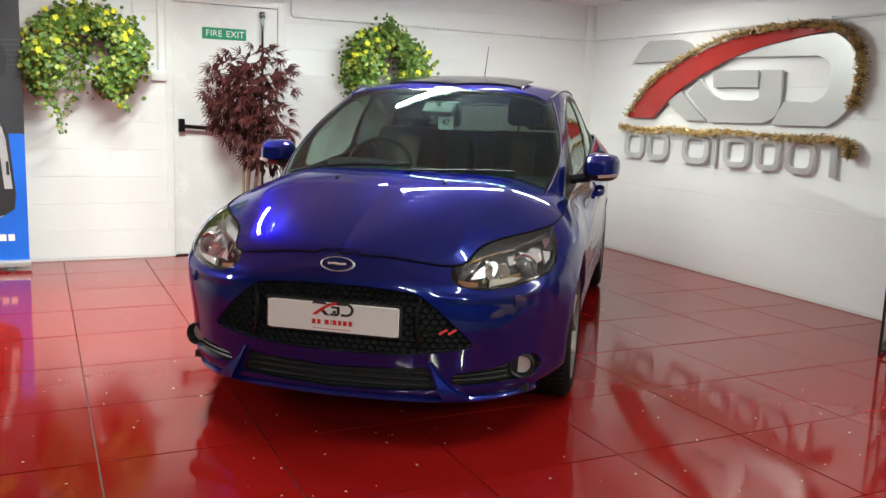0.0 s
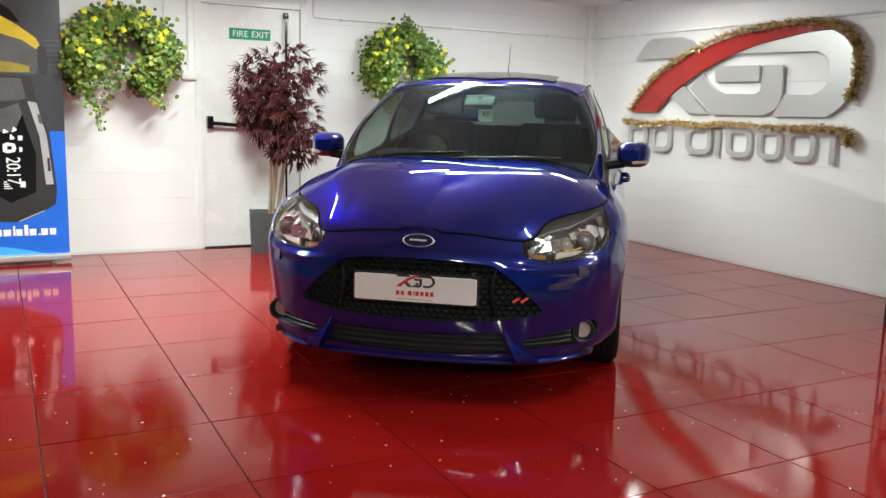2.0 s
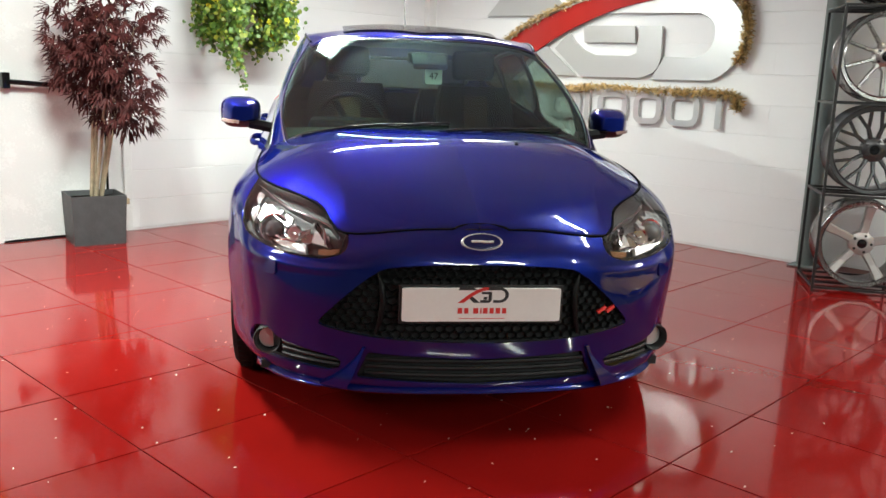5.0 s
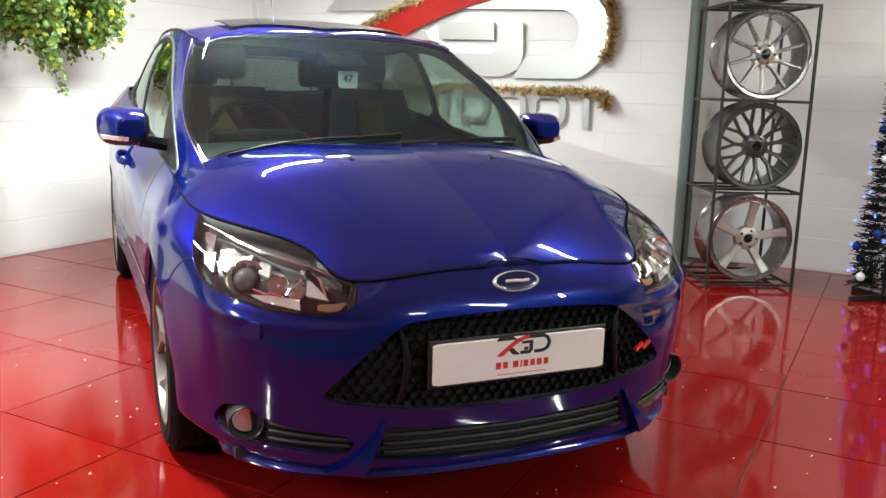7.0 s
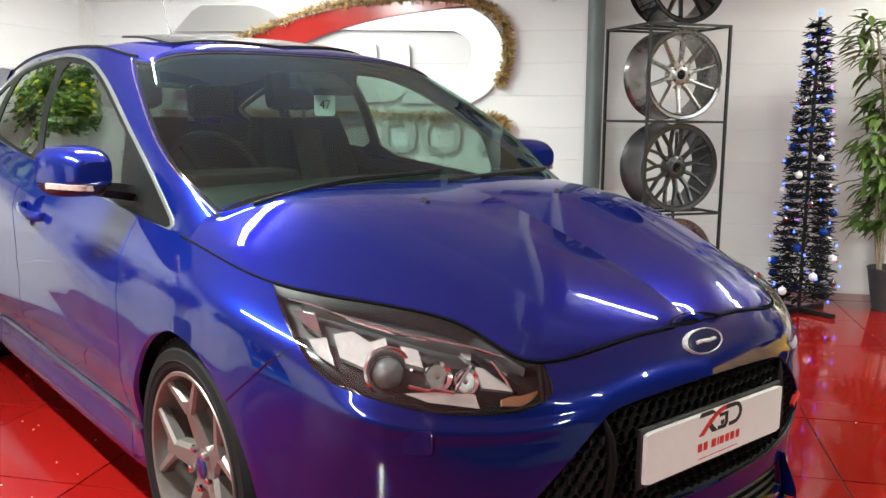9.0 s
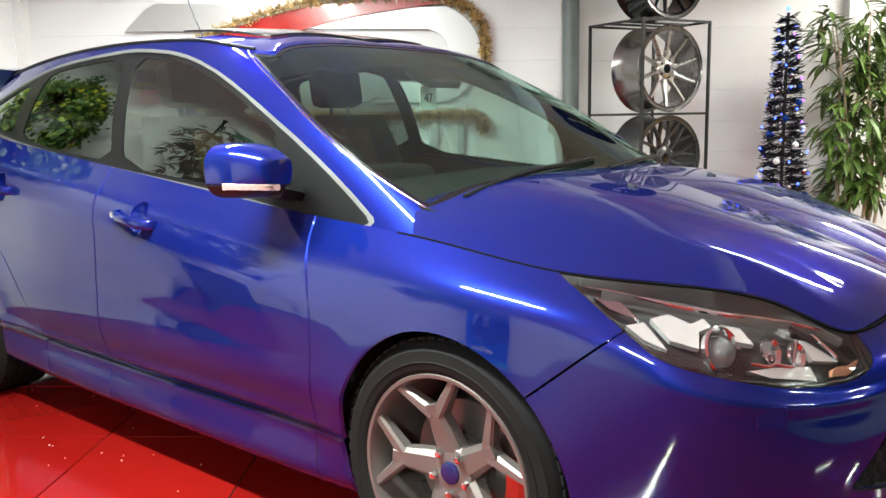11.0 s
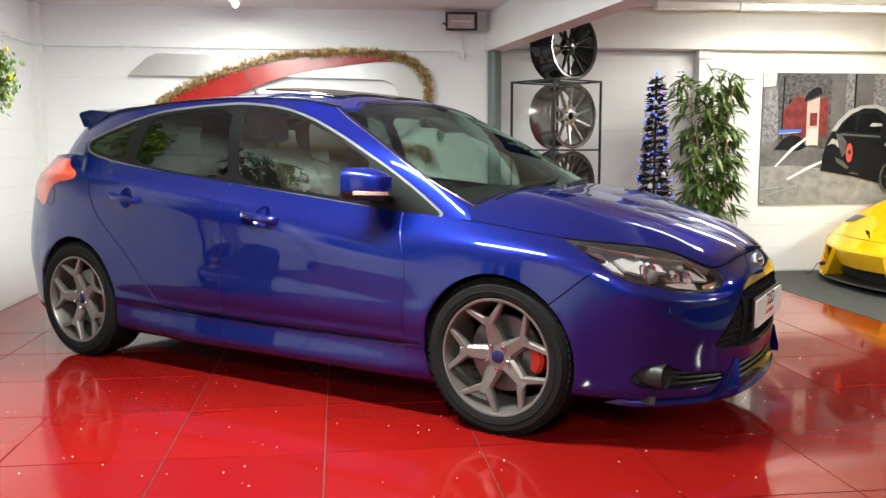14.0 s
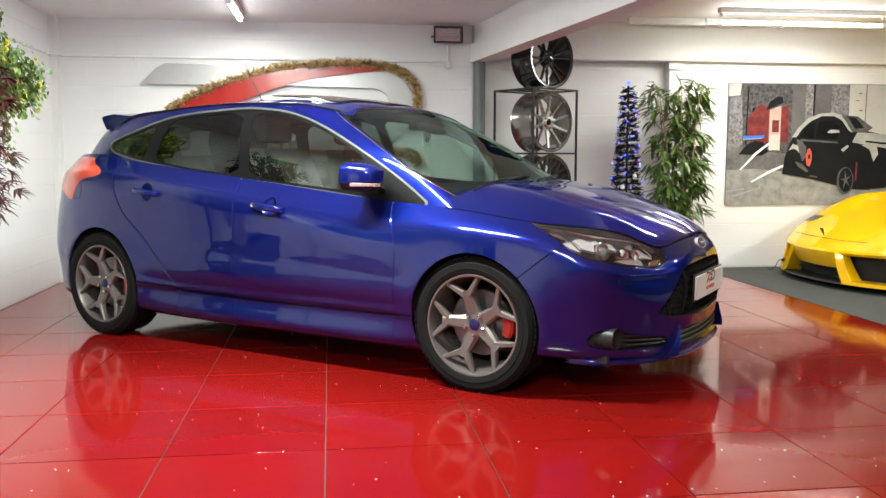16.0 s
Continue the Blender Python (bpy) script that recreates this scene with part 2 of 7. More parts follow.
# ---- the blue hatchback's body surface: character lines in the car's own frame (x ahead of the front axle, y to its left, z up) ----
def spline(pts, n):
    """n even samples of a smooth curve through pts (natural, by index)."""
    p = np.array(pts, float)
    k = len(p)
    h = np.zeros_like(p)
    a = np.zeros((k, k))
    r = np.zeros_like(p)
    a[0, 0] = a[-1, -1] = 1
    for i in range(1, k - 1):
        a[i, i - 1:i + 2] = 1, 4, 1
        r[i] = 6 * (p[i - 1] - 2 * p[i] + p[i + 1])
    h = np.linalg.solve(a, r)
    u = np.linspace(0, k - 1, n)
    i = np.minimum(u.astype(int), k - 2)
    t = (u - i)[:, None]
    s = 1 - t
    return s * p[i] + t * p[i + 1] + ((s ** 3 - s) * h[i] + (t ** 3 - t) * h[i + 1]) / 6


def mono(xs, ys, x):
    """A smooth curve y(x) through a few knots, without overshoot."""
    xs, ys = np.array(xs, float), np.array(ys, float)
    d = np.diff(ys) / np.diff(xs)
    m = np.r_[d[0], np.where(d[:-1] * d[1:] > 0, 2 * d[:-1] * d[1:] / (d[:-1] + d[1:] + 1e-12), 0), d[-1]]
    x = np.clip(x, xs[0], xs[-1])
    i = np.clip(np.searchsorted(xs, x) - 1, 0, len(xs) - 2)
    h = xs[i + 1] - xs[i]
    t = (x - xs[i]) / h
    return (ys[i] * (1 + 2 * t) * (1 - t) ** 2 + h * m[i] * t * (1 - t) ** 2 + ys[i + 1] * t * t * (3 - 2 * t) + h * m[i + 1] * t * t * (t - 1))


UNDER = [(.78, 0, .17), (.765, .30, .17), (.69, .50, .175), (.55, .66, .19), (.40, .755, .20), (.15, .79, .20), (-.2, .765, .17), (-.55, .745, .16),
         (-1.2, .74, .16), (-1.85, .745, .165), (-2.35, .765, .18), (-2.75, .79, .2), (-3.03, .75, .21), (-3.22, .64, .22), (-3.33, .38, .22), (-3.37, 0, .22)]
LIP = [(.868, 0, .185), (.848, .30, .19), (.772, .52, .20), (.635, .69, .215), (.44, .792, .225), (.15, .855, .23), (-.2, .822, .215), (-.55, .812, .205),
       (-1.2, .812, .205), (-1.85, .814, .21), (-2.35, .828, .23), (-2.75, .845, .24), (-3.02, .80, .25), (-3.25, .67, .26), (-3.37, .40, .26), (-3.41, 0, .26)]
SKIRT = [(.872, 0, .30), (.852, .30, .30), (.78, .53, .31), (.645, .70, .32), (.45, .80, .33), (.15, .866, .34), (-.2, .836, .31), (-.55, .812, .315),
         (-1.2, .806, .315), (-1.85, .812, .325), (-2.35, .840, .34), (-2.75, .857, .38), (-3.02, .808, .40), (-3.27, .68, .40), (-3.40, .40, .40), (-3.44, 0, .40)]
WAIST = [(.883, 0, .46), (.865, .30, .46), (.79, .54, .47), (.655, .712, .48), (.46, .812, .49), (.15, .874, .50), (-.2, .864, .47), (-.55, .856, .46),
         (-1.2, .853, .47), (-1.85, .856, .48), (-2.35, .863, .52), (-2.75, .865, .56), (-3.02, .818, .58), (-3.28, .69, .60), (-3.405, .40, .60), (-3.445, 0, .60)]
CREASE = [(.872, 0, .60), (.85, .30, .60), (.79, .50, .585), (.655, .708, .60), (.46, .812, .645), (.15, .868, .675), (-.2, .862, .68), (-.55, .858, .695),
          (-1.2, .856, .785), (-1.85, .858, .86), (-2.35, .86, .91), (-2.75, .855, .93), (-3.0, .80, .93), (-3.22, .67, .93), (-3.32, .40, .90), (-3.36, 0, .90)]
SHOULDER = [(.848, 0, .665), (.831, .26, .664), (.780, .478, .645), (.645, .64, .690), (.455, .768, .728), (.19, .842, .762), (-.15, .838, .785), (-.55, .825, .808),
            (-1.2, .826, .885), (-1.85, .83, .955), (-2.35, .830, 1.008), (-2.73, .815, 1.04), (-2.98, .757, 1.04), (-3.18, .635, 1.035), (-3.27, .385, 1.01), (-3.30, 0, 1.01)]
EDGE = [(.81, 0, .718), (.795, .22, .716), (.748, .445, .697), (.615, .515, .756), (.43, .645, .793), (.21, .757, .82), (-.11, .772, .862), (-.55, .768, .895),
        (-1.2, .772, .962), (-1.85, .77, 1.03), (-2.35, .765, 1.085), (-2.72, .745, 1.13), (-2.95, .69, 1.13), (-3.12, .58, 1.12), (-3.2, .35, 1.10), (-3.23, 0, 1.10)]
BELT = [(-.02, 0, .955), (-.05, .35, .952), (-.12, .60, .925), (-.20, .728, .85), (-.45, .764, .86), (-.9, .768, .90), (-1.5, .772, .97), (-2.1, .762, 1.04),
        (-2.5, .74, 1.09), (-2.8, .70, 1.11), (-3.05, .60, 1.10), (-3.2, .35, 1.08), (-3.24, 0, 1.08)]
PANE = [(-.47, 0, 1.20), (-.475, .33, 1.19), (-.50, .57, 1.155), (-.53, .672, 1.13), (-.80, .710, 1.15), (-1.1, .716, 1.17), (-1.6, .714, 1.21), (-2.1, .69, 1.24),
        (-2.5, .66, 1.25), (-2.8, .61, 1.25), (-3.02, .51, 1.24), (-3.12, .3, 1.24), (-3.15, 0, 1.24)]
RAIL = [(-.96, 0, 1.405), (-.95, .30, 1.40), (-.93, .50, 1.375), (-.92, .565, 1.35), (-1.12, .60, 1.385), (-1.3, .61, 1.405), (-1.65, .61, 1.415), (-2.1, .60, 1.405),
        (-2.5, .575, 1.375), (-2.75, .54, 1.35), (-2.93, .46, 1.345), (-3.0, .27, 1.355), (-3.02, 0, 1.36)]


def sheet(lines, nu, nv):
    """A grid of points from a few lines along the car: (nu, nv, 3)."""
    along = np.stack([spline(line, nu) for line in lines], 1)
    return np.stack([spline(col, nv) for col in along])


def normals_of(g):
    du, dv = np.gradient(g, axis=0), np.gradient(g, axis=1)
    n = np.cross(du, dv)
    return n / (np.linalg.norm(n, axis=-1, keepdims=True) + 1e-9)


def body_grid(nu=360, nv=85):
    g = sheet([UNDER, LIP, SKIRT, WAIST, CREASE, SHOULDER, EDGE], nu, nv)
    u, v = np.meshgrid(np.linspace(0, 15, nu), np.linspace(0, 1, nv), indexing="ij")
    along = np.clip((u - 5.9) / 1.6, 0, 1) * np.clip((11.4 - u) / 1.0, 0, 1)
    g[..., 1] += along * (.011 * np.clip(1 - np.abs(v - .667) / .075, 0, 1) - .008 * np.clip(1 - np.abs(v - .55) / .083, 0, 1) ** 2)      # the shoulder crease
    g[..., 1] += along * .010 * np.clip(1 - np.abs(v - .381) / .042, 0, 1)      # the lower door crease
    low = np.clip((u - 1.2) / .8, 0, 1) * np.clip((4.0 - u) / .8, 0, 1) * np.clip(1 - np.abs(v - .658) / .042, 0, 1)
    g += .006 * low[..., None] * normals_of(g)      # the shelf under the lamps
    for wx in (0.0, -2.648):      # wheel arches swell outwards
        r = np.hypot(g[..., 0] - wx, g[..., 2] - .322)
        g[..., 1] += .008 * np.exp(-((r - .36) / .07) ** 2) * (np.abs(g[..., 1]) > .5) * np.clip((g[..., 2] - .2) / .1, 0, 1) * np.clip((.80 - g[..., 2]) / .34, 0, 1) ** 2
    return g


def hood_grid(nu=150, nw=60):
    e = spline(EDGE, 360)
    e = e[:int(359 * 6 / 15) + 1]
    k = np.linspace(0, len(e) - 1, nu)
    e = np.stack([np.interp(k, np.arange(len(e)), e[:, c]) for c in range(3)], 1)
    f = np.linspace(0, 1, nu)
    cx = .81 - f ** 1.35 * .90
    cz = mono([-.10, 0, .16, .31, .62, .75, .81], [.988, .976, .949, .909, .812, .757, .718], cx)
    w = np.linspace(1, 0, nw)[None, :, None]
    c = np.stack([cx, 0 * cx, cz], 1)[:, None]
    g = c + (e[:, None] - c) * w
    power = (2.3 + 2.2 * f ** 1.5)[:, None]
    g[..., 2] = c[..., 2] + (e[:, None, 2] - c[..., 2]) * w[..., 0] ** power
    g[..., 0] -= .12 * f[:, None] ** 6 * np.exp(-((w[..., 0] - .84) / .16) ** 2)
    ridge = np.clip(1 - np.abs(w[..., 0] - (1.06 - .40 * f[:, None])) / .17, 0, 1)      # the two power creases
    g[..., 2] += .011 * ridge * np.clip(np.sin(np.pi * (f - .12) / .88), 0, 1)[:, None]
    return g


def cabin_grid(nu=300, nv=50):
    return sheet([BELT, PANE, RAIL], nu, nv)


def roof_grid(nu=300, nw=50):
    e = spline(RAIL, nu)
    cx = np.linspace(-.96, -3.02, nu)
    cz = mono([-3.02, -2.9, -2.5, -2.1, -1.8, -1.5, -1.2, -.96], [1.36, 1.405, 1.443, 1.466, 1.472, 1.465, 1.44, 1.405], cx)
    w = np.linspace(0, 1, nw)[None, :, None]
    c = np.stack([cx, 0 * cx, cz], 1)[:, None]
    g = e[:, None] + (c - e[:, None]) * w
    g[..., 2] = e[:, None, 2] + (c[..., 2] - e[:, None, 2]) * (1 - (1 - w[..., 0]) ** 2.2)
    return g


def lettering(text, size, depth=.001, width=1.0):
    """Words as a mesh, in the built-in font, centred."""
    cu = bpy.data.curves.new("letters", "FONT")
    cu.body, cu.size, cu.extrude, cu.align_x, cu.align_y, cu.space_character = text, size, depth, "CENTER", "CENTER", width
    ob = new("letters", cu)
    bpy.context.view_layer.update()
    me = bpy.data.meshes.new_from_object(ob.evaluated_get(bpy.context.evaluated_depsgraph_get()))
    bpy.data.objects.remove(ob)
    me.materials.clear()
    return me




# ---- materials of the room ----
BLOCKPAINT = by_object("white painted block", (.81, .806, .80), (.822, .818, .812), .42, vary=.035, scale=3, bump=.16, bump_scale=45, rough_vary=.1)
WALLPAINT = surface("white wall paint", (.79, .785, .765), .5, vary=.04, scale=2.5, bump=.25, bump_scale=60)
JOINT = surface("painted joint", (.77, .765, .75), .6, vary=.05, bump=.2)
CEILPAINT = surface("white ceiling paint", (.84, .835, .82), .6, vary=.04, scale=2, bump=.2, bump_scale=80)
GLOSSWHITE = surface("white gloss paint", (.80, .80, .785), .25, vary=.03, bump=.05, bump_scale=30)
FLOORRED = by_object("glossy red floor paint", (.205, .0055, .0045), (.25, .008, .006), .075, vary=.10, scale=5, rough_vary=.03, Specular_IOR_Level=.32)
DARKJOINT = surface("brown joint", (.10, .032, .022), .6, vary=.2)
# the dark grey stands in for the unlit end of the showroom
DIMWALL = surface("dark grey for unseen dim walls", (.14, .14, .145), .6, vary=.08, bump=.2, bump_scale=40)
RUBBERMAT = surface("dark rubber mat", (.035, .038, .036), .75, vary=.15, bump=.3, bump_scale=200)
BRUSHED = surface("brushed steel", (.58, .58, .57), .36, .6, vary=.015, scale=2, rough_vary=.02)
SIGNRED = surface("red acrylic", (.36, .018, .014), .22, vary=.05)
GOLD = surface("gold tinsel", (.62, .46, .22), .28, .55, vary=.6, scale=25)
POSTGREY = surface("grey green paint", (.13, .155, .15), .45, vary=.1)
PLANTER = surface("dark slate planter", (.055, .057, .058), .55, vary=.25, scale=12, bump=.4, bump_scale=40)
MAROON = surface("maroon leaf", (.050, .0065, .0055), .7, Specular_IOR_Level=.3, vary=.45, scale=18)
IVY = surface("green ivy leaf", (.078, .15, .02), .45, vary=.45, scale=20)
LIME = surface("lime leaf", (.28, .34, .045), .45, vary=.3, scale=20)
BAMBOO = surface("bamboo leaf", (.085, .145, .026), .45, vary=.45, scale=14)
PETAL = surface("yellow petal", (.80, .76, .06), .5, vary=.15, scale=25)
BARK = surface("pale bark", (.38, .30, .20), .8, vary=.3, scale=30, bump=.5)
BLACKMETAL = surface("black steel", (.018, .018, .019), .45, .3, vary=.2)
TINSEL = surface("black tinsel", (.006, .006, .009), .6, vary=.3, Specular_IOR_Level=.2)
GREEN = surface("green sign", (.0, .27, .13), .35, vary=.04)
TUBEGLOW = glow("lit tube", (.95, .99, .95), 30.0)
WARMTUBE = glow("warm lit tube", (1, .96, .86), 30.0)
BLUELED = glow("blue light", (.03, .07, 1.0), 6.0)
VIOLETLED = glow("violet light", (.26, .06, 1.0), 6.0)
BAUBLEBLUE = surface("blue bauble", (.015, .07, .36), .1, .6, vary=.1)
BAUBLEWHITE = surface("white bauble", (.75, .75, .76), .2, vary=.05)
BAUBLESILVER = surface("silver bauble", (.6, .6, .62), .12, 1.0, vary=.1)
GUNMETAL = surface("gunmetal wheel", (.060, .060, .063), .32, .6, vary=.1)
BLACKWHEEL = surface("gloss black wheel", (.015, .015, .016), .15, .3, vary=.1)
BRIGHTWHEEL = surface("bright alloy wheel", (.40, .385, .37), .3, .85, vary=.06)
ROSEWHEEL = surface("satin alloy wheel", (.40, .38, .37), .38, .4, vary=.06)
ORANGE = surface("orange plastic", (.70, .12, .02), .4, vary=.1)


def slab(name, lo, hi, material, kind="structure", label="", bevel=0.0):
    return tagged(part(name, Shape().box(lo, hi, bevel).mesh(name, material)), label, "", "", kind)


# ---- structure ----
BACK_Y, SIGN_X, STEP_Y = 7.45, 5.28, 3.70
floor = slab("floor", (-7.1, -8.2, -.2), (6.2, BACK_Y, -.008), DARKJOINT, label="glossy red painted floor panels with dark joints")
slab("rubber_mat", (-7.0, -8.1, -.008), (5.60, 1.39, .002), RUBBERMAT, label="dark rubber matting over the floor")
wall_n = slab("wall_north", (-7.2, BACK_Y + .004, -.2), (1.235, BACK_Y + .3, 2.7), JOINT, label="white painted block wall with fire door")
slab("wall_north", (2.145, BACK_Y + .004, -.2), (SIGN_X + .3, BACK_Y + .3, 2.7), JOINT)
slab("wall_north", (1.235, BACK_Y + .004, 2.09), (2.145, BACK_Y + .3, 2.7), JOINT)
slab("wall_north", (1.0, BACK_Y + .3, -.2), (2.4, BACK_Y + .4, 2.7), WALLPAINT)
wall_e = slab("wall_east", (SIGN_X + .004, STEP_Y, -.2), (SIGN_X + .5, BACK_Y, 2.7), JOINT, label="white painted block wall carrying the dealer sign")
wall_r = slab("wall_recess", (5.50, 1.72, -.2), (5.8, STEP_Y, 2.7), JOINT, label="white block wall behind the wheel rack")
wall_p = slab("wall_poster", (5.40, -8.1, -.2), (5.8, 1.72, 2.7), JOINT, label="white block wall carrying the car poster")
# unseen west and south walls, added dark so the car's reflections stay dim
slab("wall_west", (-7.2, -8.3, -.2), (-7.0, BACK_Y, 2.7), DIMWALL)
slab("wall_south", (-7.2, -8.3, -.2), (5.8, -8.1, 2.7), DIMWALL, label="unseen dark grey wall added to keep that end of the showroom dim")
slab("ceiling", (-7.2, 3.55, CEILING), (5.8, BACK_Y + .3, 2.7), CEILPAINT, label="white painted ceiling")
slab("ceiling", (-7.2, -8.3, 2.40), (5.8, 3.55, 2.7), CEILPAINT)
slab("lintel", (5.30, -8.1, 2.045), (5.52, 3.66, 2.42), WALLPAINT, label="white painted lintel over the recess")
slab("pilaster", (5.36, 1.60, 1.97), (5.41, 1.74, 2.045), WALLPAINT)
slab("pilaster", (SIGN_X - .10, BACK_Y - .06, 0), (SIGN_X + .02, BACK_Y + .02, CEILING), WALLPAINT)
beam = Shape()
ends = []
for x in (-7.0, 5.36):
    yn = 3.71 + .13 * (x - 5.2)
    ends.append([(x, yn, 1.995), (x, yn - .16, 1.995), (x, yn - .16, 2.42), (x, yn - .035, 2.42), (x, yn - .035, 2.165), (x, yn, 2.165)])
tagged(part("beam", beam.rings(ends).mesh("beam", WALLPAINT, 20)), "white boxed ceiling beam with a ledge", "", "", "structure")
post = Shape().lathe([(.056, 0), (.056, 2.0)], 28).box((-.09, -.09, 0), (.09, .09, .012), .003)
tagged(part("post", post.mesh("post", POSTGREY), None, pose(5.24, 3.64, 0)), "grey round steel post under the beam", "post", "", "structure")

# fire door
door = Shape().box((1.262, BACK_Y + .02, .012), (2.118, BACK_Y + .062, 2.06), .003)
door_ob = tagged(part("door_1", door.mesh("door_1", GLOSSWHITE)), "white flush fire exit door, closed", "door", "", "structure")
fr = Shape().box((1.205, BACK_Y - .008, 0), (1.262, BACK_Y + .10, 2.115), .004).box((2.118, BACK_Y - .008, 0), (2.175, BACK_Y + .10, 2.115), .004).box((1.262, BACK_Y - .008, 2.062), (2.118, BACK_Y + .10, 2.115), .004)
part("door_frame", fr.mesh("door_frame", GLOSSWHITE), door_ob)
bar = Shape().tube([(1.33, BACK_Y - .055, 1.075), (2.02, BACK_Y - .055, 1.035)], .017, 10).box((1.295, BACK_Y - .05, 1.03), (1.345, BACK_Y + .02, 1.135), .008).box((1.985, BACK_Y - .06, .99), (2.045, BACK_Y + .02, 1.10), .008)
part("push_bar", bar.mesh("push_bar", PIANO), door_ob, label="black panic push bar")
rod = Shape().tube([(1.985, BACK_Y - .012, .06), (1.985, BACK_Y - .012, 2.0)], .010, 8).box((1.965, BACK_Y - .03, 1.98), (2.005, BACK_Y + .02, 2.03), .006).box((1.965, BACK_Y - .03, .02), (2.005, BACK_Y + .02, .08), .006)
part("latch_rod", rod.mesh("latch_rod", PIANO), door_ob, label="black vertical latch rod")
ES = pose(1.677, BACK_Y + .018, 1.832, 90, 0, 0)
sign = tagged(part("exit_sign", Shape().box((-.178, -.046, 0), (.178, .046, .004), .0015).mesh("exit_sign", GREEN), None, ES), "green and white fire exit sign on the door", "sign")
for word, wx in (("FIRE", -.084), ("EXIT", .088)):
    letters = lettering(word, .073, .0006, 1.02)
    letters.materials.append(WHITEPLASTIC)
    part("sign_lettering", letters, sign, pose(wx, -.002, .0046))

# conduit and boxes
cond = Shape().tube([(2.235, BACK_Y - .012, 2.335), (2.235, BACK_Y - .012, 2.03), (2.25, BACK_Y - .012, 2.012), (SIGN_X - .12, BACK_Y - .012, 2.006), (SIGN_X - .105, BACK_Y - .075, 2.005), (SIGN_X - .012, BACK_Y - .09, 2.005), (SIGN_X - .012, 3.93, 1.995), (SIGN_X - .012, 3.90, 1.995)], .010, 8)
for x in np.arange(2.5, 5.1, .55):
    cond.box((x - .008, BACK_Y - .026, 1.994), (x + .008, BACK_Y, 2.022), .002)
for y in np.arange(4.0, 7.2, .55):
    cond.box((SIGN_X - .026, y - .008, 1.984), (SIGN_X, y + .008, 2.014), .002)
tagged(part("conduit", cond.mesh("conduit", GLOSSWHITE)), "white painted cable conduit clipped along the walls", "conduit", "", "structure")
jb = Shape().lathe([(.028, 0), (.032, .006), (.032, .026), (.026, .03), (.0005, .03)], 18, pose(SIGN_X, 3.93, 1.965, 0, -90, 0)).tube([(SIGN_X - .012, 3.93, 1.98), (SIGN_X - .012, 3.93, 2.15)], .009, 8)
tagged(part("junction_box", jb.mesh("junction_box", GLOSSWHITE)), "round white junction box on the wall conduit", "junction box")
sock = Shape().box((1.09, BACK_Y - .042, 1.428), (1.212, BACK_Y, 1.512), .008)
sock_ob = tagged(part("socket_box", sock.mesh("socket_box", GLOSSWHITE)), "white metal-clad socket box with conduit on the wall", "socket")
part("second_box", Shape().box((.935, BACK_Y - .036, 1.435), (1.015, BACK_Y, 1.512), .008).mesh("second_box", GLOSSWHITE), sock_ob)
part("switch_plate", Shape().box((1.105, BACK_Y - .046, 1.44), (1.197, BACK_Y - .041, 1.50), .002).mesh("switch_plate", WHITEPLASTIC), sock_ob)
part("feed_pipe", Shape().tube([(1.015, BACK_Y - .016, 1.472), (1.09, BACK_Y - .016, 1.472)], .009, 8).tube([(.965, BACK_Y - .014, 1.50), (.965, BACK_Y - .014, 2.335)], .009, 8).tube([(1.152, BACK_Y - .014, 1.50), (1.152, BACK_Y - .014, 2.335)], .009, 8).mesh("feed_pipe", GLOSSWHITE), sock_ob)

# strip lamps; the last four fittings are added to go with the fill lights
for sx, sy, turn, power, rgb, long in STRIPS:
    top = CEILING if sy > 3.55 else 2.40
    at = pose(sx, sy, 0, 0, 0, turn)
    warm, h = rgb[2] < .85, long / 2
    lamp_ob = thing("strip_lamp", at @ pose(0, 0, top), "white ceiling strip lamp with a lit fluorescent tube, four of the set added as fill", "lamp", "strip lamps")
    body_s = Shape().box((-h - .055, -.035, -.045), (h + .055, .035, 0), .006).box((-h - .04, -.022, -.075), (-h - .02, .022, -.04), .004).box((h + .02, -.022, -.075), (h + .04, .022, -.04), .004)
    part("fitting", body_s.mesh("fitting", GLOSSWHITE), lamp_ob)
    part("tube", Shape().lathe([(.013, -h - .02), (.013, h + .02)], 12, pose(0, 0, CEILING - .058 - top, 0, 90, 0)).mesh("tube", WARMTUBE if warm else TUBEGLOW), lamp_ob)

# trunking under the far ceiling
trunk = Shape().box((4.95, -2.6, 2.335), (5.03, 2.3, 2.40), .006)
for y in np.arange(-2.2, 2.3, .75):
    trunk.box((4.94, y - .012, 2.325), (5.04, y + .012, 2.40), .003)
tagged(part("trunking", trunk.mesh("trunking", GLOSSWHITE)), "white cable trunking under the ceiling", "trunking", "", "structure")


# ---- cutting the body's surface into panels ----
def sheet_mesh(g, knots):
    nu, nv = g.shape[:2]
    k = np.arange(nu * nv).reshape(nu, nv)
    a, b, c, d = k[:-1, :-1].ravel(), k[1:, :-1].ravel(), k[1:, 1:].ravel(), k[:-1, 1:].ravel()
    u, v = np.meshgrid(np.linspace(0, knots, nu), np.linspace(0, 1, nv), indexing="ij")
    data = np.concatenate([g, normals_of(g), u[..., None], v[..., None]], -1).reshape(-1, 8)
    return data, np.r_[np.c_[a, b, c], np.c_[a, c, d]]


def tidy(data, tris):
    tris = np.array(tris, int).reshape(-1, 3)
    used, back = np.unique(tris, return_inverse=True)
    return data[used], back.reshape(-1, 3)


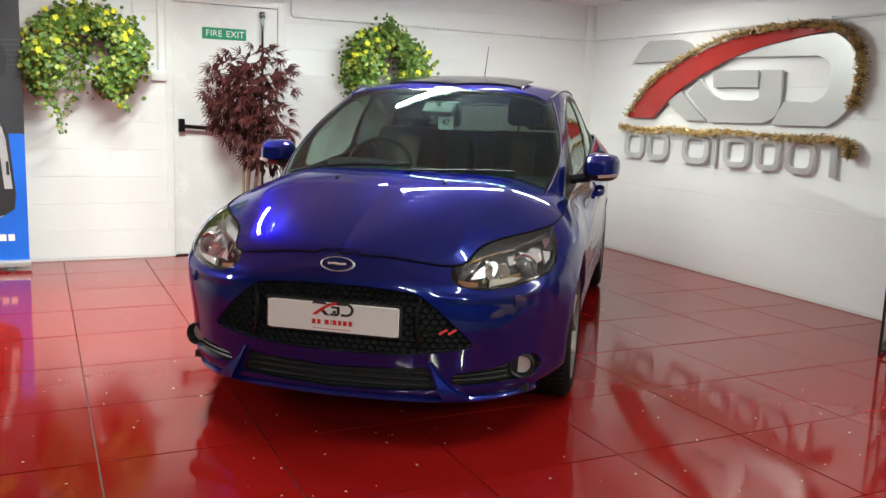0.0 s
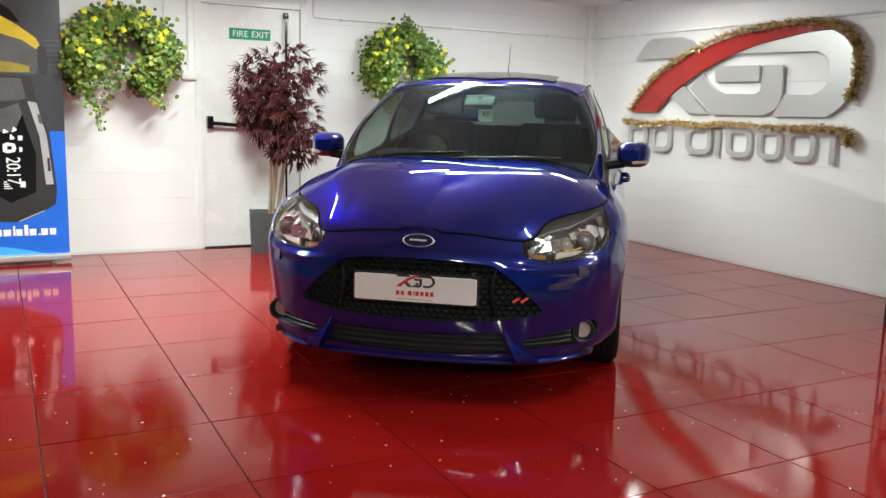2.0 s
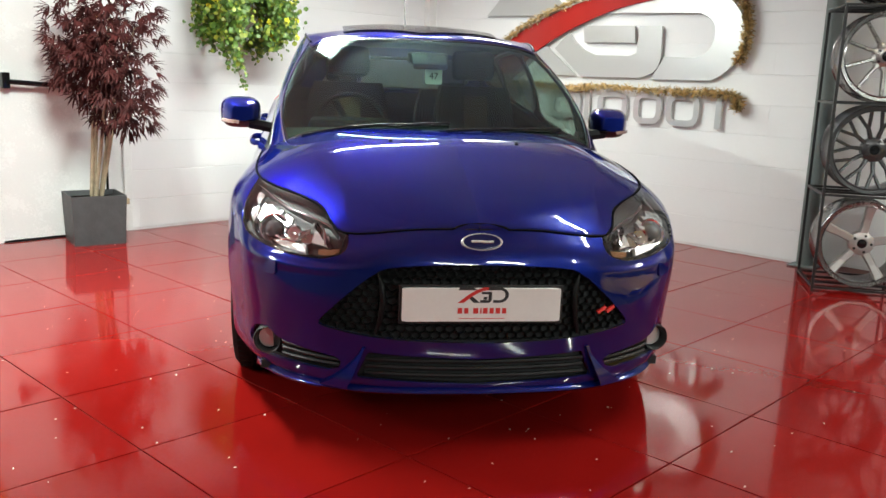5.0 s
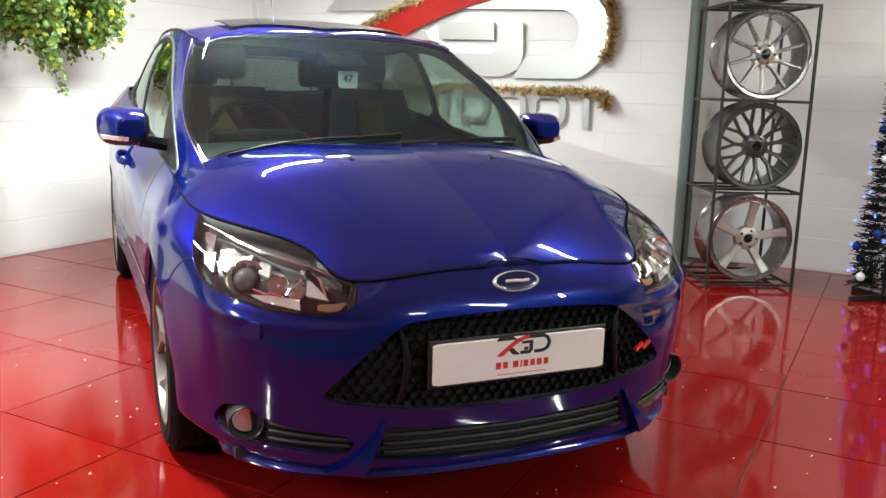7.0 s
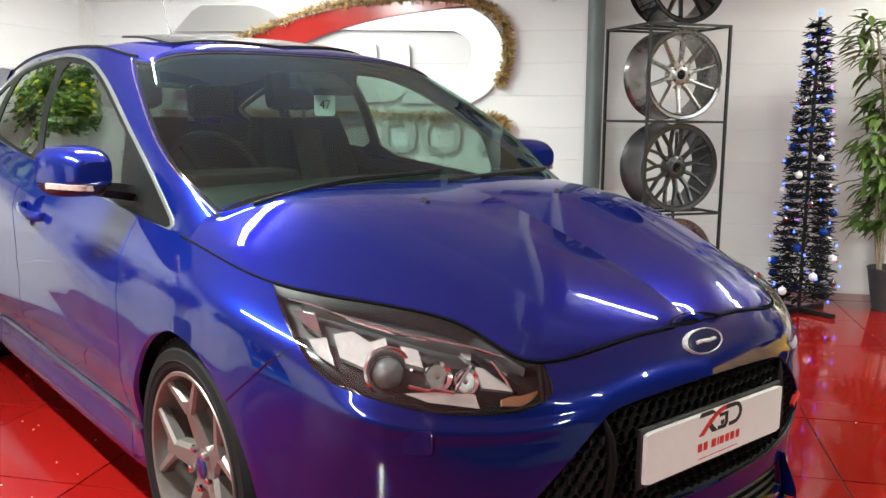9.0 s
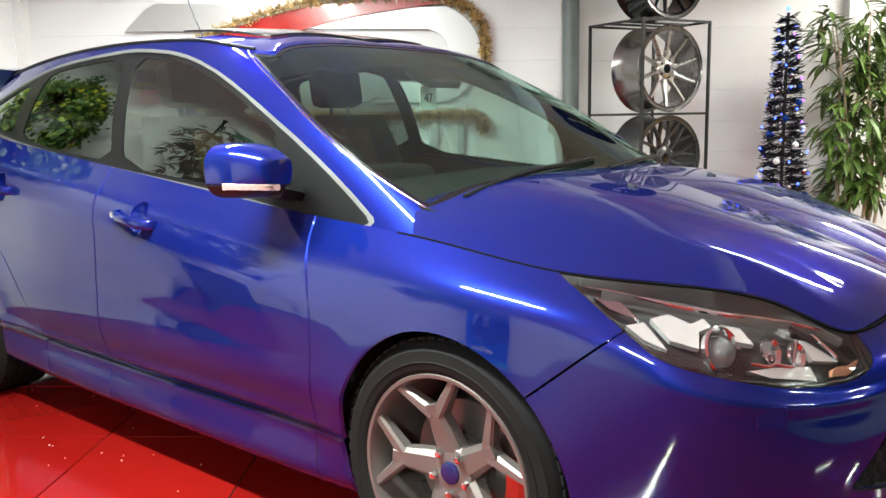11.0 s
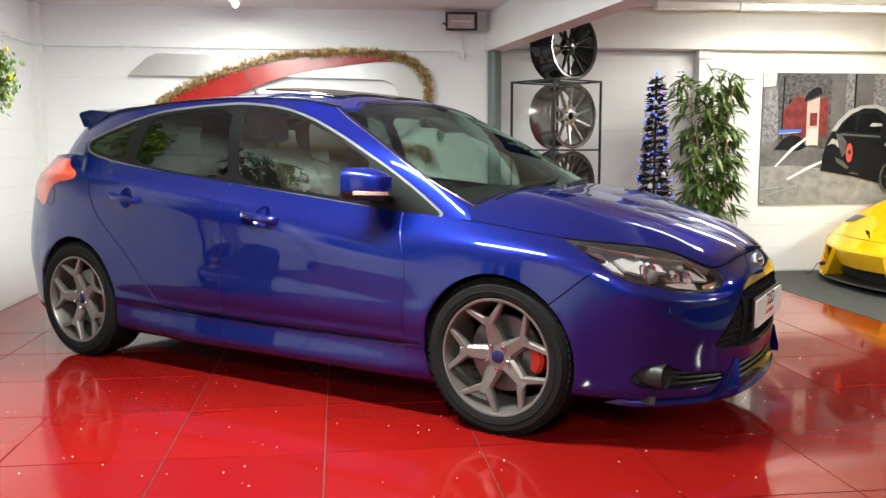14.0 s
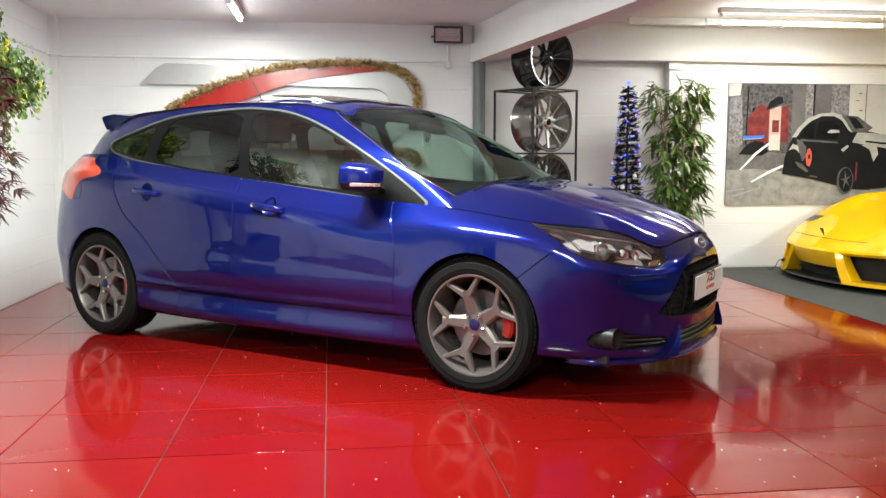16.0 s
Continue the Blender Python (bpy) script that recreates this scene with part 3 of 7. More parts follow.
def split(mesh, f):
    """The two halves of a mesh, where f < 0 and where f > 0, cut clean along f = 0."""
    data, tris = mesh
    f = np.where(np.abs(f) < 1e-7, 1e-7, f)
    inside = (f < 0)[tris]
    count = inside.sum(1)
    low, high = tris[count == 3].tolist(), tris[count == 0].tolist()
    extra, made = [], {}

    def between(i, j):
        key = (min(i, j), max(i, j))
        if key not in made:
            t = f[key[0]] / (f[key[0]] - f[key[1]])
            made[key] = len(data) + len(extra)
            extra.append(data[key[0]] * (1 - t) + data[key[1]] * t)
        return made[key]

    for t, s, n in zip(tris[(count == 1) | (count == 2)].tolist(), inside[(count == 1) | (count == 2)].tolist(), count[(count == 1) | (count == 2)]):
        i = s.index(n == 1)
        a, b, c = t[i], t[(i + 1) % 3], t[(i + 2) % 3]
        ab, ac = between(a, b), between(a, c)
        one, two = (low, high) if n == 1 else (high, low)
        one.append([a, ab, ac])
        two += [[ab, b, c], [ab, c, ac]]
    if extra:
        data = np.concatenate([data, np.array(extra)])
    return tidy(data, low), tidy(data, high)


def signed(poly, pts):
    """Distance to a closed polygon, less than 0 inside."""
    poly, pts = np.array(poly, float), np.array(pts, float)
    best, inside = np.full(len(pts), 1e9), np.zeros(len(pts), bool)
    for a, b in zip(poly, np.roll(poly, -1, 0)):
        e, w = b - a, pts - a
        t = np.clip((w @ e) / (e @ e + 1e-12), 0, 1)[:, None]
        best = np.minimum(best, ((w - t * e) ** 2).sum(1))
        cross = (a[1] > pts[:, 1]) != (b[1] > pts[:, 1])
        with np.errstate(divide="ignore", invalid="ignore"):
            inside ^= cross & (pts[:, 0] < (b[0] - a[0]) * (pts[:, 1] - a[1]) / (b[1] - a[1]) + a[0])
    return np.sqrt(best) * np.where(inside, -1, 1)


def hole(mesh, poly, axes, where=None):
    """Cut a polygon out of a mesh, seen along one axis: (the piece, the rest)."""
    d = mesh[0]
    f = signed(poly, axes(d))
    if where is not None:
        f = np.where(where(d), f, np.maximum(f, .05))
    return split(mesh, f)


def seam(mesh, f, gap=.0042):
    """Part a mesh along f = 0 with a gap: (f < 0, f > 0)."""
    v = f(mesh[0])
    low, rest = split(mesh, v + gap)
    return low, split(rest, f(rest[0]) - gap)[1]


def panel(name, mesh, material, parent, sides="merge", depth=.014, push=0.0, label=""):
    """Mesh pieces of the surface as car panels with folded edges; made for the left half and mirrored. Gives the objects."""
    data, tris = mesh
    xyz, nor = data[:, :3] + push * data[:, 3:6], data[:, 3:6]
    edges = np.sort(np.concatenate([tris[:, [0, 1]], tris[:, [1, 2]], tris[:, [2, 0]]]), 1)
    directed = np.concatenate([tris[:, [0, 1]], tris[:, [1, 2]], tris[:, [2, 0]]])
    _, back, n = np.unique(edges, axis=0, return_inverse=True, return_counts=True)
    rim = directed[n[back.ravel()] == 1]
    rim = rim[~((np.abs(data[rim[:, 0], 1]) < 1e-4) & (np.abs(data[rim[:, 1], 1]) < 1e-4))]
    verts, normals, faces = [xyz], [nor], [tris]
    if depth and len(rim):
        ids = np.unique(rim)
        k = len(xyz)
        new_id = {int(i): k + j for j, i in enumerate(ids)}
        verts += [xyz[ids], xyz[ids] - depth * nor[ids]]
        normals += [nor[ids], nor[ids]]
        m = len(ids)
        quads = [(new_id[int(b)], new_id[int(a)], new_id[int(a)] + m, new_id[int(b)] + m) for a, b in rim]
    else:
        quads = []
    v, nn = np.concatenate(verts), np.concatenate(normals)
    fs = tris.tolist() + quads
    flip = np.array((1, -1, 1))
    made = []
    if sides == "merge":
        k = len(v)
        all_f = [tuple(f) for f in fs] + [tuple(i + k for i in reversed(f)) for f in fs]
        made.append(part(name, mesh_of(name, np.concatenate([v, v * flip]), all_f, material, normals=np.concatenate([nn, nn * flip])), parent, label=label))
    else:
        made.append(part(name, mesh_of(name, v, fs, material, normals=nn), parent, label=label))
        made.append(part(name, mesh_of(name, v * flip, [tuple(reversed(f)) for f in fs], material, normals=nn * flip), parent, label=label))
    return made


SIDE = lambda d: d[:, [0, 2]]
FRONT = lambda d: d[:, [1, 2]]
CORNER = lambda d: np.stack([d[:, 1] - .6 * d[:, 0], d[:, 2]], 1)

car = thing("hatchback_car", pose(1.784, 3.866, 0, 0, 0, -128.23), "glossy deep blue five-door hatchback with grey alloy wheels on red floor", "car")

body = sheet_mesh(body_grid(), 15)
hood = sheet_mesh(hood_grid(), 1)
cabin = sheet_mesh(cabin_grid(), 12)
roof = sheet_mesh(roof_grid(), 12)
BODY_GRID = body_grid(240, 60)


def nose_x(y, z):
    """How far ahead the nose lies at a width and height."""
    g = BODY_GRID[:90]
    xs = [np.interp(z, col[:, 2], col[:, 0]) for col in g]
    ys = [np.interp(z, col[:, 2], col[:, 1]) for col in g]
    return float(np.interp(abs(y), ys, xs))


def flank_y(x, z):
    """How wide the body is at a place along it and a height."""
    g = BODY_GRID[40:210]
    xs = [np.interp(z, col[:, 2], col[:, 0]) for col in g]
    ys = [np.interp(z, col[:, 2], col[:, 1]) for col in g]
    return float(np.interp(-x, [-v for v in xs], ys))


# wheel arches
for wx, wz, r in ((0.0, .325, .343), (-2.648, .333, .346)):
    d = body[0]
    body = split(body, np.where(d[:, 1] > .4, np.hypot(d[:, 0] - wx, d[:, 2] - wz) - r, 1.0))[1]

# openings of the nose
LAMP = rounded([(-.047, .66), (-.03, .632), (.03, .616), (.074, .611), (.16, .613), (.248, .62), (.371, .643), (.44, .657), (.494, .676), (.547, .731),
                (.585, .785), (.600, .812), (.62, .90), (-.03, .90), (-.022, .70)], 1)
GRILLE = rounded([(-.2, .617), (.01, .616), (.159, .612), (.297, .602), (.34, .587), (.429, .515), (.530, .41), (.522, .396), (.505, .391), (.406, .374), (.276, .361),
                  (.148, .356), (.02, .353), (-.2, .353)], 1)
INTAKE = [(-.2, .212), (.0, .212), (.218, .219), (.402, .228), (.362, .316), (.215, .307), (.0, .298), (-.2, .298)]
FOGSLOT = rounded([(.44, .287), (.547, .303), (.655, .319), (.695, .350), (.738, .345), (.758, .319), (.765, .285), (.745, .256), (.728, .250), (.574, .247), (.463, .24)], 1)
ahead = lambda d: (d[:, 0] > .15) & (d[:, 1] < .9)
lamp, body = hole(body, LAMP, CORNER, lambda d: (d[:, 0] > .1) & (d[:, 2] > .55))
grille, body = hole(body, GRILLE, FRONT, lambda d: d[:, 0] > .6)
intake, body = hole(body, INTAKE, FRONT, lambda d: d[:, 0] > .6)
fogslot, body = hole(body, FOGSLOT, FRONT, lambda d: d[:, 0] > .4)
TAIL = rounded([(-2.765, 1.115), (-2.755, 1.08), (-2.615, 1.028), (-2.62, .998), (-2.80, .975), (-2.87, .91), (-2.90, .845), (-2.96, .85), (-3.2, .95), (-3.2, 1.10)], 1)
tail, body = hole(body, TAIL, SIDE, lambda d: d[:, 0] < -2.4)

# shut lines of the flank
bumper, body = seam(body, lambda d: np.where(d[:, 2] > .2, (.275 + (d[:, 2] - .592) * 1.2) - d[:, 0], -.1 - d[:, 0] * .0 + (.2 - d[:, 0])))
SILL = lambda d: d[:, 2] - mono([-2.3, -2.14, -1.85, -1.1, -.39, -.2], [.36, .35, .325, .318, .326, .33], d[:, 0])
front_cut = lambda d: mono([.25, .375, .653, .86, .95], [-.455, -.448, -.424, -.486, -.50], d[:, 2]) - d[:, 0]
mid_cut = lambda d: mono([.25, .35, .57, .79, .94, 1.05], [-1.535, -1.532, -1.522, -1.487, -1.506, -1.512], d[:, 2]) - d[:, 0]
rear_cut = lambda d: mono([.33, .42, .545, .643, .757, .815, .95, 1.05, 1.12], [-1.98, -2.04, -2.144, -2.243, -2.371, -2.418, -2.47, -2.50, -2.52], d[:, 2]) - d[:, 0]
wing, rest = seam(body, front_cut)
front_door, rest = seam(rest, mid_cut)
rear_door, quarter = seam(rest, rear_cut)
skirt_a, wing = split(wing, np.where(wing[0][:, 0] < -.3, SILL(wing[0]), .1))
skirt_b, front_door = seam(front_door, SILL)
skirt_c, rear_door = seam(rear_door, SILL)
skirt_d, quarter = split(quarter, np.where(quarter[0][:, 0] > -2.34, SILL(quarter[0]), .1))


def joined(*meshes):
    data, tris, k = [], [], 0
    for d, t in meshes:
        data.append(d)
        tris.append(t + k)
        k += len(d)
    return np.concatenate(data), np.concatenate(tris)


skirt = joined(skirt_a, skirt_b, skirt_c, skirt_d)

# door handles sit in cups pressed into the doors
cups = []
for door, (hx, hz) in (("front", (-1.235, .842)), ("rear", (-2.175, .908))):
    src = front_door if door == "front" else rear_door
    d = src[0]
    f = (np.hypot((d[:, 0] - hx) / 1.0, (d[:, 2] - hz) / 1.15) - .047)
    cup, src = split(src, f)
    r = np.clip(np.hypot(cup[0][:, 0] - hx, (cup[0][:, 2] - hz) / 1.15) / .047, 0, 1)
    cup[0][:, :3] -= (.022 * (1 - r ** 2))[:, None] * cup[0][:, 3:6]
    k = (2 * .022 / .047 * r)[:, None]
    away = np.stack([cup[0][:, 0] - hx, 0 * r, cup[0][:, 2] - hz], 1) / (.047 * r[:, None] + 1e-6)
    n = cup[0][:, 3:6] - k * away
    cup[0][:, 3:6] = n / np.linalg.norm(n, axis=1, keepdims=True)
    cups.append(cup)
    if door == "front":
        front_door = src
    else:
        rear_door = src

panel("front_bumper", bumper, PAINT, car)
panel("front_wing", wing, PAINT, car, "pair")
fdoors = panel("front_door", front_door, PAINT, car, "pair")
rdoors = panel("rear_door", rear_door, PAINT, car, "pair")
panel("rear_quarter", quarter, PAINT, car)
panel("side_skirt", skirt, PAINT, car, "pair", push=.013)
for doors, cup, (hx, hz) in ((fdoors, cups[0], (-1.235, .842)), (rdoors, cups[1], (-2.175, .908))):
    y = flank_y(hx, hz)
    for door, s in zip(doors, (1, -1)):
        both = panel("handle_cup", cup, PAINT, door, "pair", depth=0)
        bpy.data.objects.remove(both[1] if s == 1 else both[0])
        path = [(hx + dx, s * (y + out), hz - dx * .11) for dx, out in ((-.105, -.004), (-.095, .022), (-.06, .036), (0, .040), (.06, .036), (.095, .022), (.105, -.004))]
        h = Shape()
        rings = []
        for (px, py, pz), w in zip(path, (.013, .016, .017, .017, .017, .016, .013)):
            rings.append([(px + .0, py + .010 * math.sin(a) * s, pz + w * math.cos(a)) for a in (2 * math.pi * k / 10 for k in range(10))])
        h.rings(rings)
        part("door_handle", h.mesh("door_handle", PAINT, 50), door)
        if hx > -2:
            lock = Shape().lathe([(.0, .004), (.010, .004), (.012, 0)], 14, pose(hx - .097, s * (y + .028), hz + .011, -90 * s, 0, 0))
            part("lock_cap", lock.mesh("lock_cap", CHROME), door)

# fuel flap on the right flank
flap_line = rounded([(-2.795, .842), (-2.925, .862), (-2.905, .985), (-2.785, .965)], 2)
# a thin black tube drawn for the shade in the flap's gap
flap = Shape().tube([(x, -(flank_y(x, z) + .0004), z) for x, z in list(flap_line) + [flap_line[0]]], .0017, 5)
part("fuel_flap_gap", flap.mesh("fuel_flap_gap", GAPBLACK, 60), car)

# bonnet
bonnet = split(hood, np.hypot((hood[0][:, 0] - .838) / .050, hood[0][:, 1] / .088) - 1)[1]
rim_line = spline(EDGE, 360)[:150]
bonnet = split(bonnet, .008 - np.array([np.sqrt(((rim_line - p) ** 2).sum(1).min()) for p in bonnet[0][:, :3]]))[0]
bon = panel("bonnet", bonnet, PAINT, car, depth=.02)[0]
for s in (1, -1):
    j = Shape().box((-.011, -.008, -.004), (.011, .008, .010), .003)
    j.box((-.014, -.005, .003), (-.002, .005, .012), .002)
    part("washer_jet", j.mesh("washer_jet", TRIM), bon, pose(.155, s * .252, .951, 0, 12, 0))

# a black tube along the bonnet edge draws the shade of its shut line
shut_line = []
for sgn in (-1, 1):
    run = [(p[0] + .001, sgn * p[1], p[2] - .002 * min(1, max(0, (i - 60) / 20))) for i, p in enumerate(spline(EDGE, 360)[:150]) if abs(p[1]) > .095]
    shut_line += run[::-1] if sgn < 0 else run
arch = [(.838 - .052 * math.sin(a) - .004, -.09 * math.cos(a), .724 + .012 * math.sin(a)) for a in np.linspace(.25, math.pi - .25, 14)]
k = sum(1 for p in shut_line if p[1] < 0)
shut_line = shut_line[:k] + arch + shut_line[k:]
part("bonnet_shut_line", Shape().tube(shut_line, .0036, 6).mesh("bonnet_shut_line", GAPBLACK, 60), bon, None, "black line drawn for the shade in the bonnet shut line")

# dark tray behind the shut lines
tray = Shape()
for sgn in (1, -1):
    g = np.array([[p[0] - .03 * n[0], (p[1] - .03 * n[1]) * sgn, p[2] - .03 * n[2]] for p, n in zip(body_grid(120, 24).reshape(-1, 3), normals_of(body_grid(120, 24)).reshape(-1, 3))]).reshape(120, 24, 3)
    keep = []
    for i in range(119):
        for j in range(23):
            q = g[i:i + 2, j:j + 2].reshape(-1, 3).mean(0)
            if min(math.hypot(q[0] - 0, q[2] - .325), math.hypot(q[0] + 2.648, q[2] - .335)) > .40 and not (q[0] > .2 and q[2] > .56):
                keep.append((i * 24 + j, (i + 1) * 24 + j, (i + 1) * 24 + j + 1, i * 24 + j + 1))
    tray.add(g.reshape(-1, 3), keep)
hg = hood_grid(40, 20)
for sgn in (1, -1):
    q = hg - .025 * normals_of(hg)
    q[..., 1] *= sgn
    tray.add(q.reshape(-1, 3), [(i * 20 + j, (i + 1) * 20 + j, (i + 1) * 20 + j + 1, i * 20 + j + 1) for i in range(39) for j in range(19)])
tray.box((-3.0, -.72, .19), (.62, .72, .22))
part("body_tray", tray.mesh("body_tray", DARK), car)
for wx in (0.0, -2.648):
    for s in (1, -1):
        well = Shape()
        arc = [math.radians(a) for a in range(2, 180, 8)]
        rings = [[(wx + .366 * math.cos(a), s * y, .33 + .366 * math.sin(a)) for a in arc] for y in (.80, .78, .45)]
        well.rings(rings, closed=False, cap=False)
        well.rings([[(wx + r * math.cos(a), s * .46, .33 + r * math.sin(a)) for a in arc] for r in (.366, .02)], closed=False, cap=False)
        part("wheel_arch_liner", well.mesh("wheel_arch_liner", DARK), car)

# glass and pillars
WS_EDGE = lambda d: d[:, 6] - mono([0, .10, .21, .31, .48, .69, .9, 1], [2.34, 2.52, 2.74, 3.0, 3.22, 3.33, 3.40, 3.43], d[:, 7])
screen, pillars = split(cabin, np.maximum(WS_EDGE(cabin[0]), cabin[0][:, 7] - .975))
DLO = rounded([(-.259, .858), (-.423, .976), (-.578, 1.071), (-.742, 1.157), (-.916, 1.242), (-1.097, 1.316), (-1.282, 1.367), (-1.51, 1.392), (-1.664, 1.394), (-2.079, 1.374),
               (-2.299, 1.342), (-2.631, 1.247), (-2.738, 1.207), (-2.715, 1.16), (-2.622, 1.126), (-2.364, 1.08), (-1.917, 1.024), (-1.465, .98), (-.852, .92), (-.494, .875)], 1)
lights, pillars = hole(pillars, DLO, SIDE, lambda d: d[:, 1] > .3)
FRONTGLASS = rounded([(-.665, .93), (-.70, 1.105), (-.75, 1.135), (-.916, 1.217), (-1.097, 1.291), (-1.282, 1.341), (-1.53, 1.365), (-1.492, 1.17), (-1.462, .998), (-.852, .945)], 1, .2)
REARGLASS = rounded([(-1.535, 1.010), (-1.57, 1.2), (-1.605, 1.370), (-2.06, 1.35), (-2.195, 1.328), (-2.235, 1.2), (-2.245, 1.09), (-1.917, 1.045)], 1, .2)
QUARTER = rounded([(-2.33, 1.104), (-2.345, 1.2), (-2.31, 1.312), (-2.60, 1.232), (-2.695, 1.20), (-2.67, 1.165), (-2.60, 1.145)], 1, .2)
front_glass, trim = hole(lights, FRONTGLASS, SIDE)
rear_glass, trim = hole(trim, REARGLASS, SIDE)
quarter_glass, trim = hole(trim, QUARTER, SIDE)
pillars = seam(pillars, lambda d: np.where(d[:, 1] > .3, signed(DLO, SIDE(d)), 1.0), .001)[1]
back_glass, pillars = split(pillars, np.maximum(10.2 - pillars[0][:, 6], np.maximum(.12 - pillars[0][:, 7], pillars[0][:, 7] - .93)))
# brightwork: a thin bead round the side windows
bead, trim = split(trim, -.0095 - signed(DLO, SIDE(trim[0])))
panel("cabin_pillar", pillars, PAINT, car)
panel("windscreen", screen, SCREEN, car, depth=0, push=-.003, label="clear windscreen")
panel("rear_window", back_glass, PRIVACY, car, depth=0, push=-.003)
panel("window_surround", trim, FRAMEBLACK, car, "pair", depth=.01, push=-.002)
panel("window_bead", bead, GREYTRIM, car, "pair", depth=.01, push=.003)
panel("front_window", front_glass, SIDEGLASS, car, "pair", depth=0, push=-.005)
panel("rear_side_window", rear_glass, PRIVACY, car, "pair", depth=0, push=-.005)
panel("quarter_window", quarter_glass, PRIVACY, car, "pair", depth=0, push=-.005)
seal = split(screen, np.maximum(np.maximum(WS_EDGE(screen[0]) + .07, screen[0][:, 7] - .955), .065 - screen[0][:, 7]))[1]
panel("windscreen_frit", seal, PIANO, car, depth=.004, push=-.0015, label="black printed border of the windscreen")

# bright bead along each screen pillar, dark ditch along each roof edge
cab = cabin_grid(300, 50)
for sgn in (1, -1):
    line_p = []
    for v_ in np.linspace(.04, .97, 24):
        u_ = float(mono([0, .10, .21, .31, .48, .69, .9, 1], [2.34, 2.52, 2.74, 3.0, 3.22, 3.33, 3.40, 3.43], np.array(v_))) + .05
        line_p.append(tuple(cab[int(round(u_ / 12 * 299)), int(round(v_ * 49))] * np.array((1, sgn, 1))))
    line_p = [tuple(q) for q in spline(line_p[::4] + [line_p[-1]], 24)]
    part("pillar_bead", Shape().tube(line_p, .0032, 6).mesh("pillar_bead", CHROME, 60), car)
    ditch = [tuple(q * np.array((1, sgn, 1)) + np.array((0, 0, .003))) for q in spline(RAIL, 300)[82:245:3]]
    part("roof_ditch", Shape().tube(ditch, .0055, 6).mesh("roof_ditch", FRAMEBLACK, 60), car)

# roof, tilted glass sunroof, aerial
SUN = rounded([(-1.09, -.38), (-1.07, 0), (-1.09, .38), (-1.12, .41), (-1.60, .41), (-1.63, .38), (-1.65, 0), (-1.63, -.38), (-1.60, -.41), (-1.12, -.41)], 2)
sun, roof_panel = hole(roof, SUN, lambda d: d[:, :2])
panel("roof", roof_panel, PAINT, car)
sunroof = [sun[0].copy(), sun[1]]
sunroof[0][:, 2] += .008 + .022 * np.clip((-1.07 - sun[0][:, 0]) / .58, 0, 1)
panel("sunroof", sunroof, PIANO, car, depth=.008, label="raised dark glass sunroof")
well = [sun[0].copy(), sun[1]]
well[0][:, 2] -= .02
panel("sunroof_well", well, DARK, car, depth=0)
aerial = Shape().lathe([(.0, .03), (.012, .028), (.02, .008), (.026, 0)], 14).tube([(0, 0, .02), (-.07, 0, .13), (-.145, 0, .265)], [.004, .003, .0022], 8)
part("aerial", aerial.mesh("aerial", TRIM), car, pose(-2.05, 0, 1.463))
# roof spoiler
sp = Shape()
rings = []
for y in np.linspace(-.57, .57, 21):
    k = (abs(y) / .57) ** 4
    e = (abs(y) / .57) ** 2
    rings.append([(-2.64, y, 1.425 - .040 * k - .012 * e), (-2.82, y, 1.408 - .018 * e), (-2.98 + .07 * e, y, 1.398 - .020 * e), (-3.065 + .14 * e, y, 1.390 - .018 * e), (-3.07 + .14 * e, y, 1.378 - .018 * e), (-3.03 + .14 * e, y, 1.335 - .045 * k), (-2.95 + .14 * e, y, 1.33 - .04 * k), (-2.72, y, 1.34)])
sp.rings(rings)
part("roof_spoiler", sp.mesh("roof_spoiler", PAINT, 40), car)

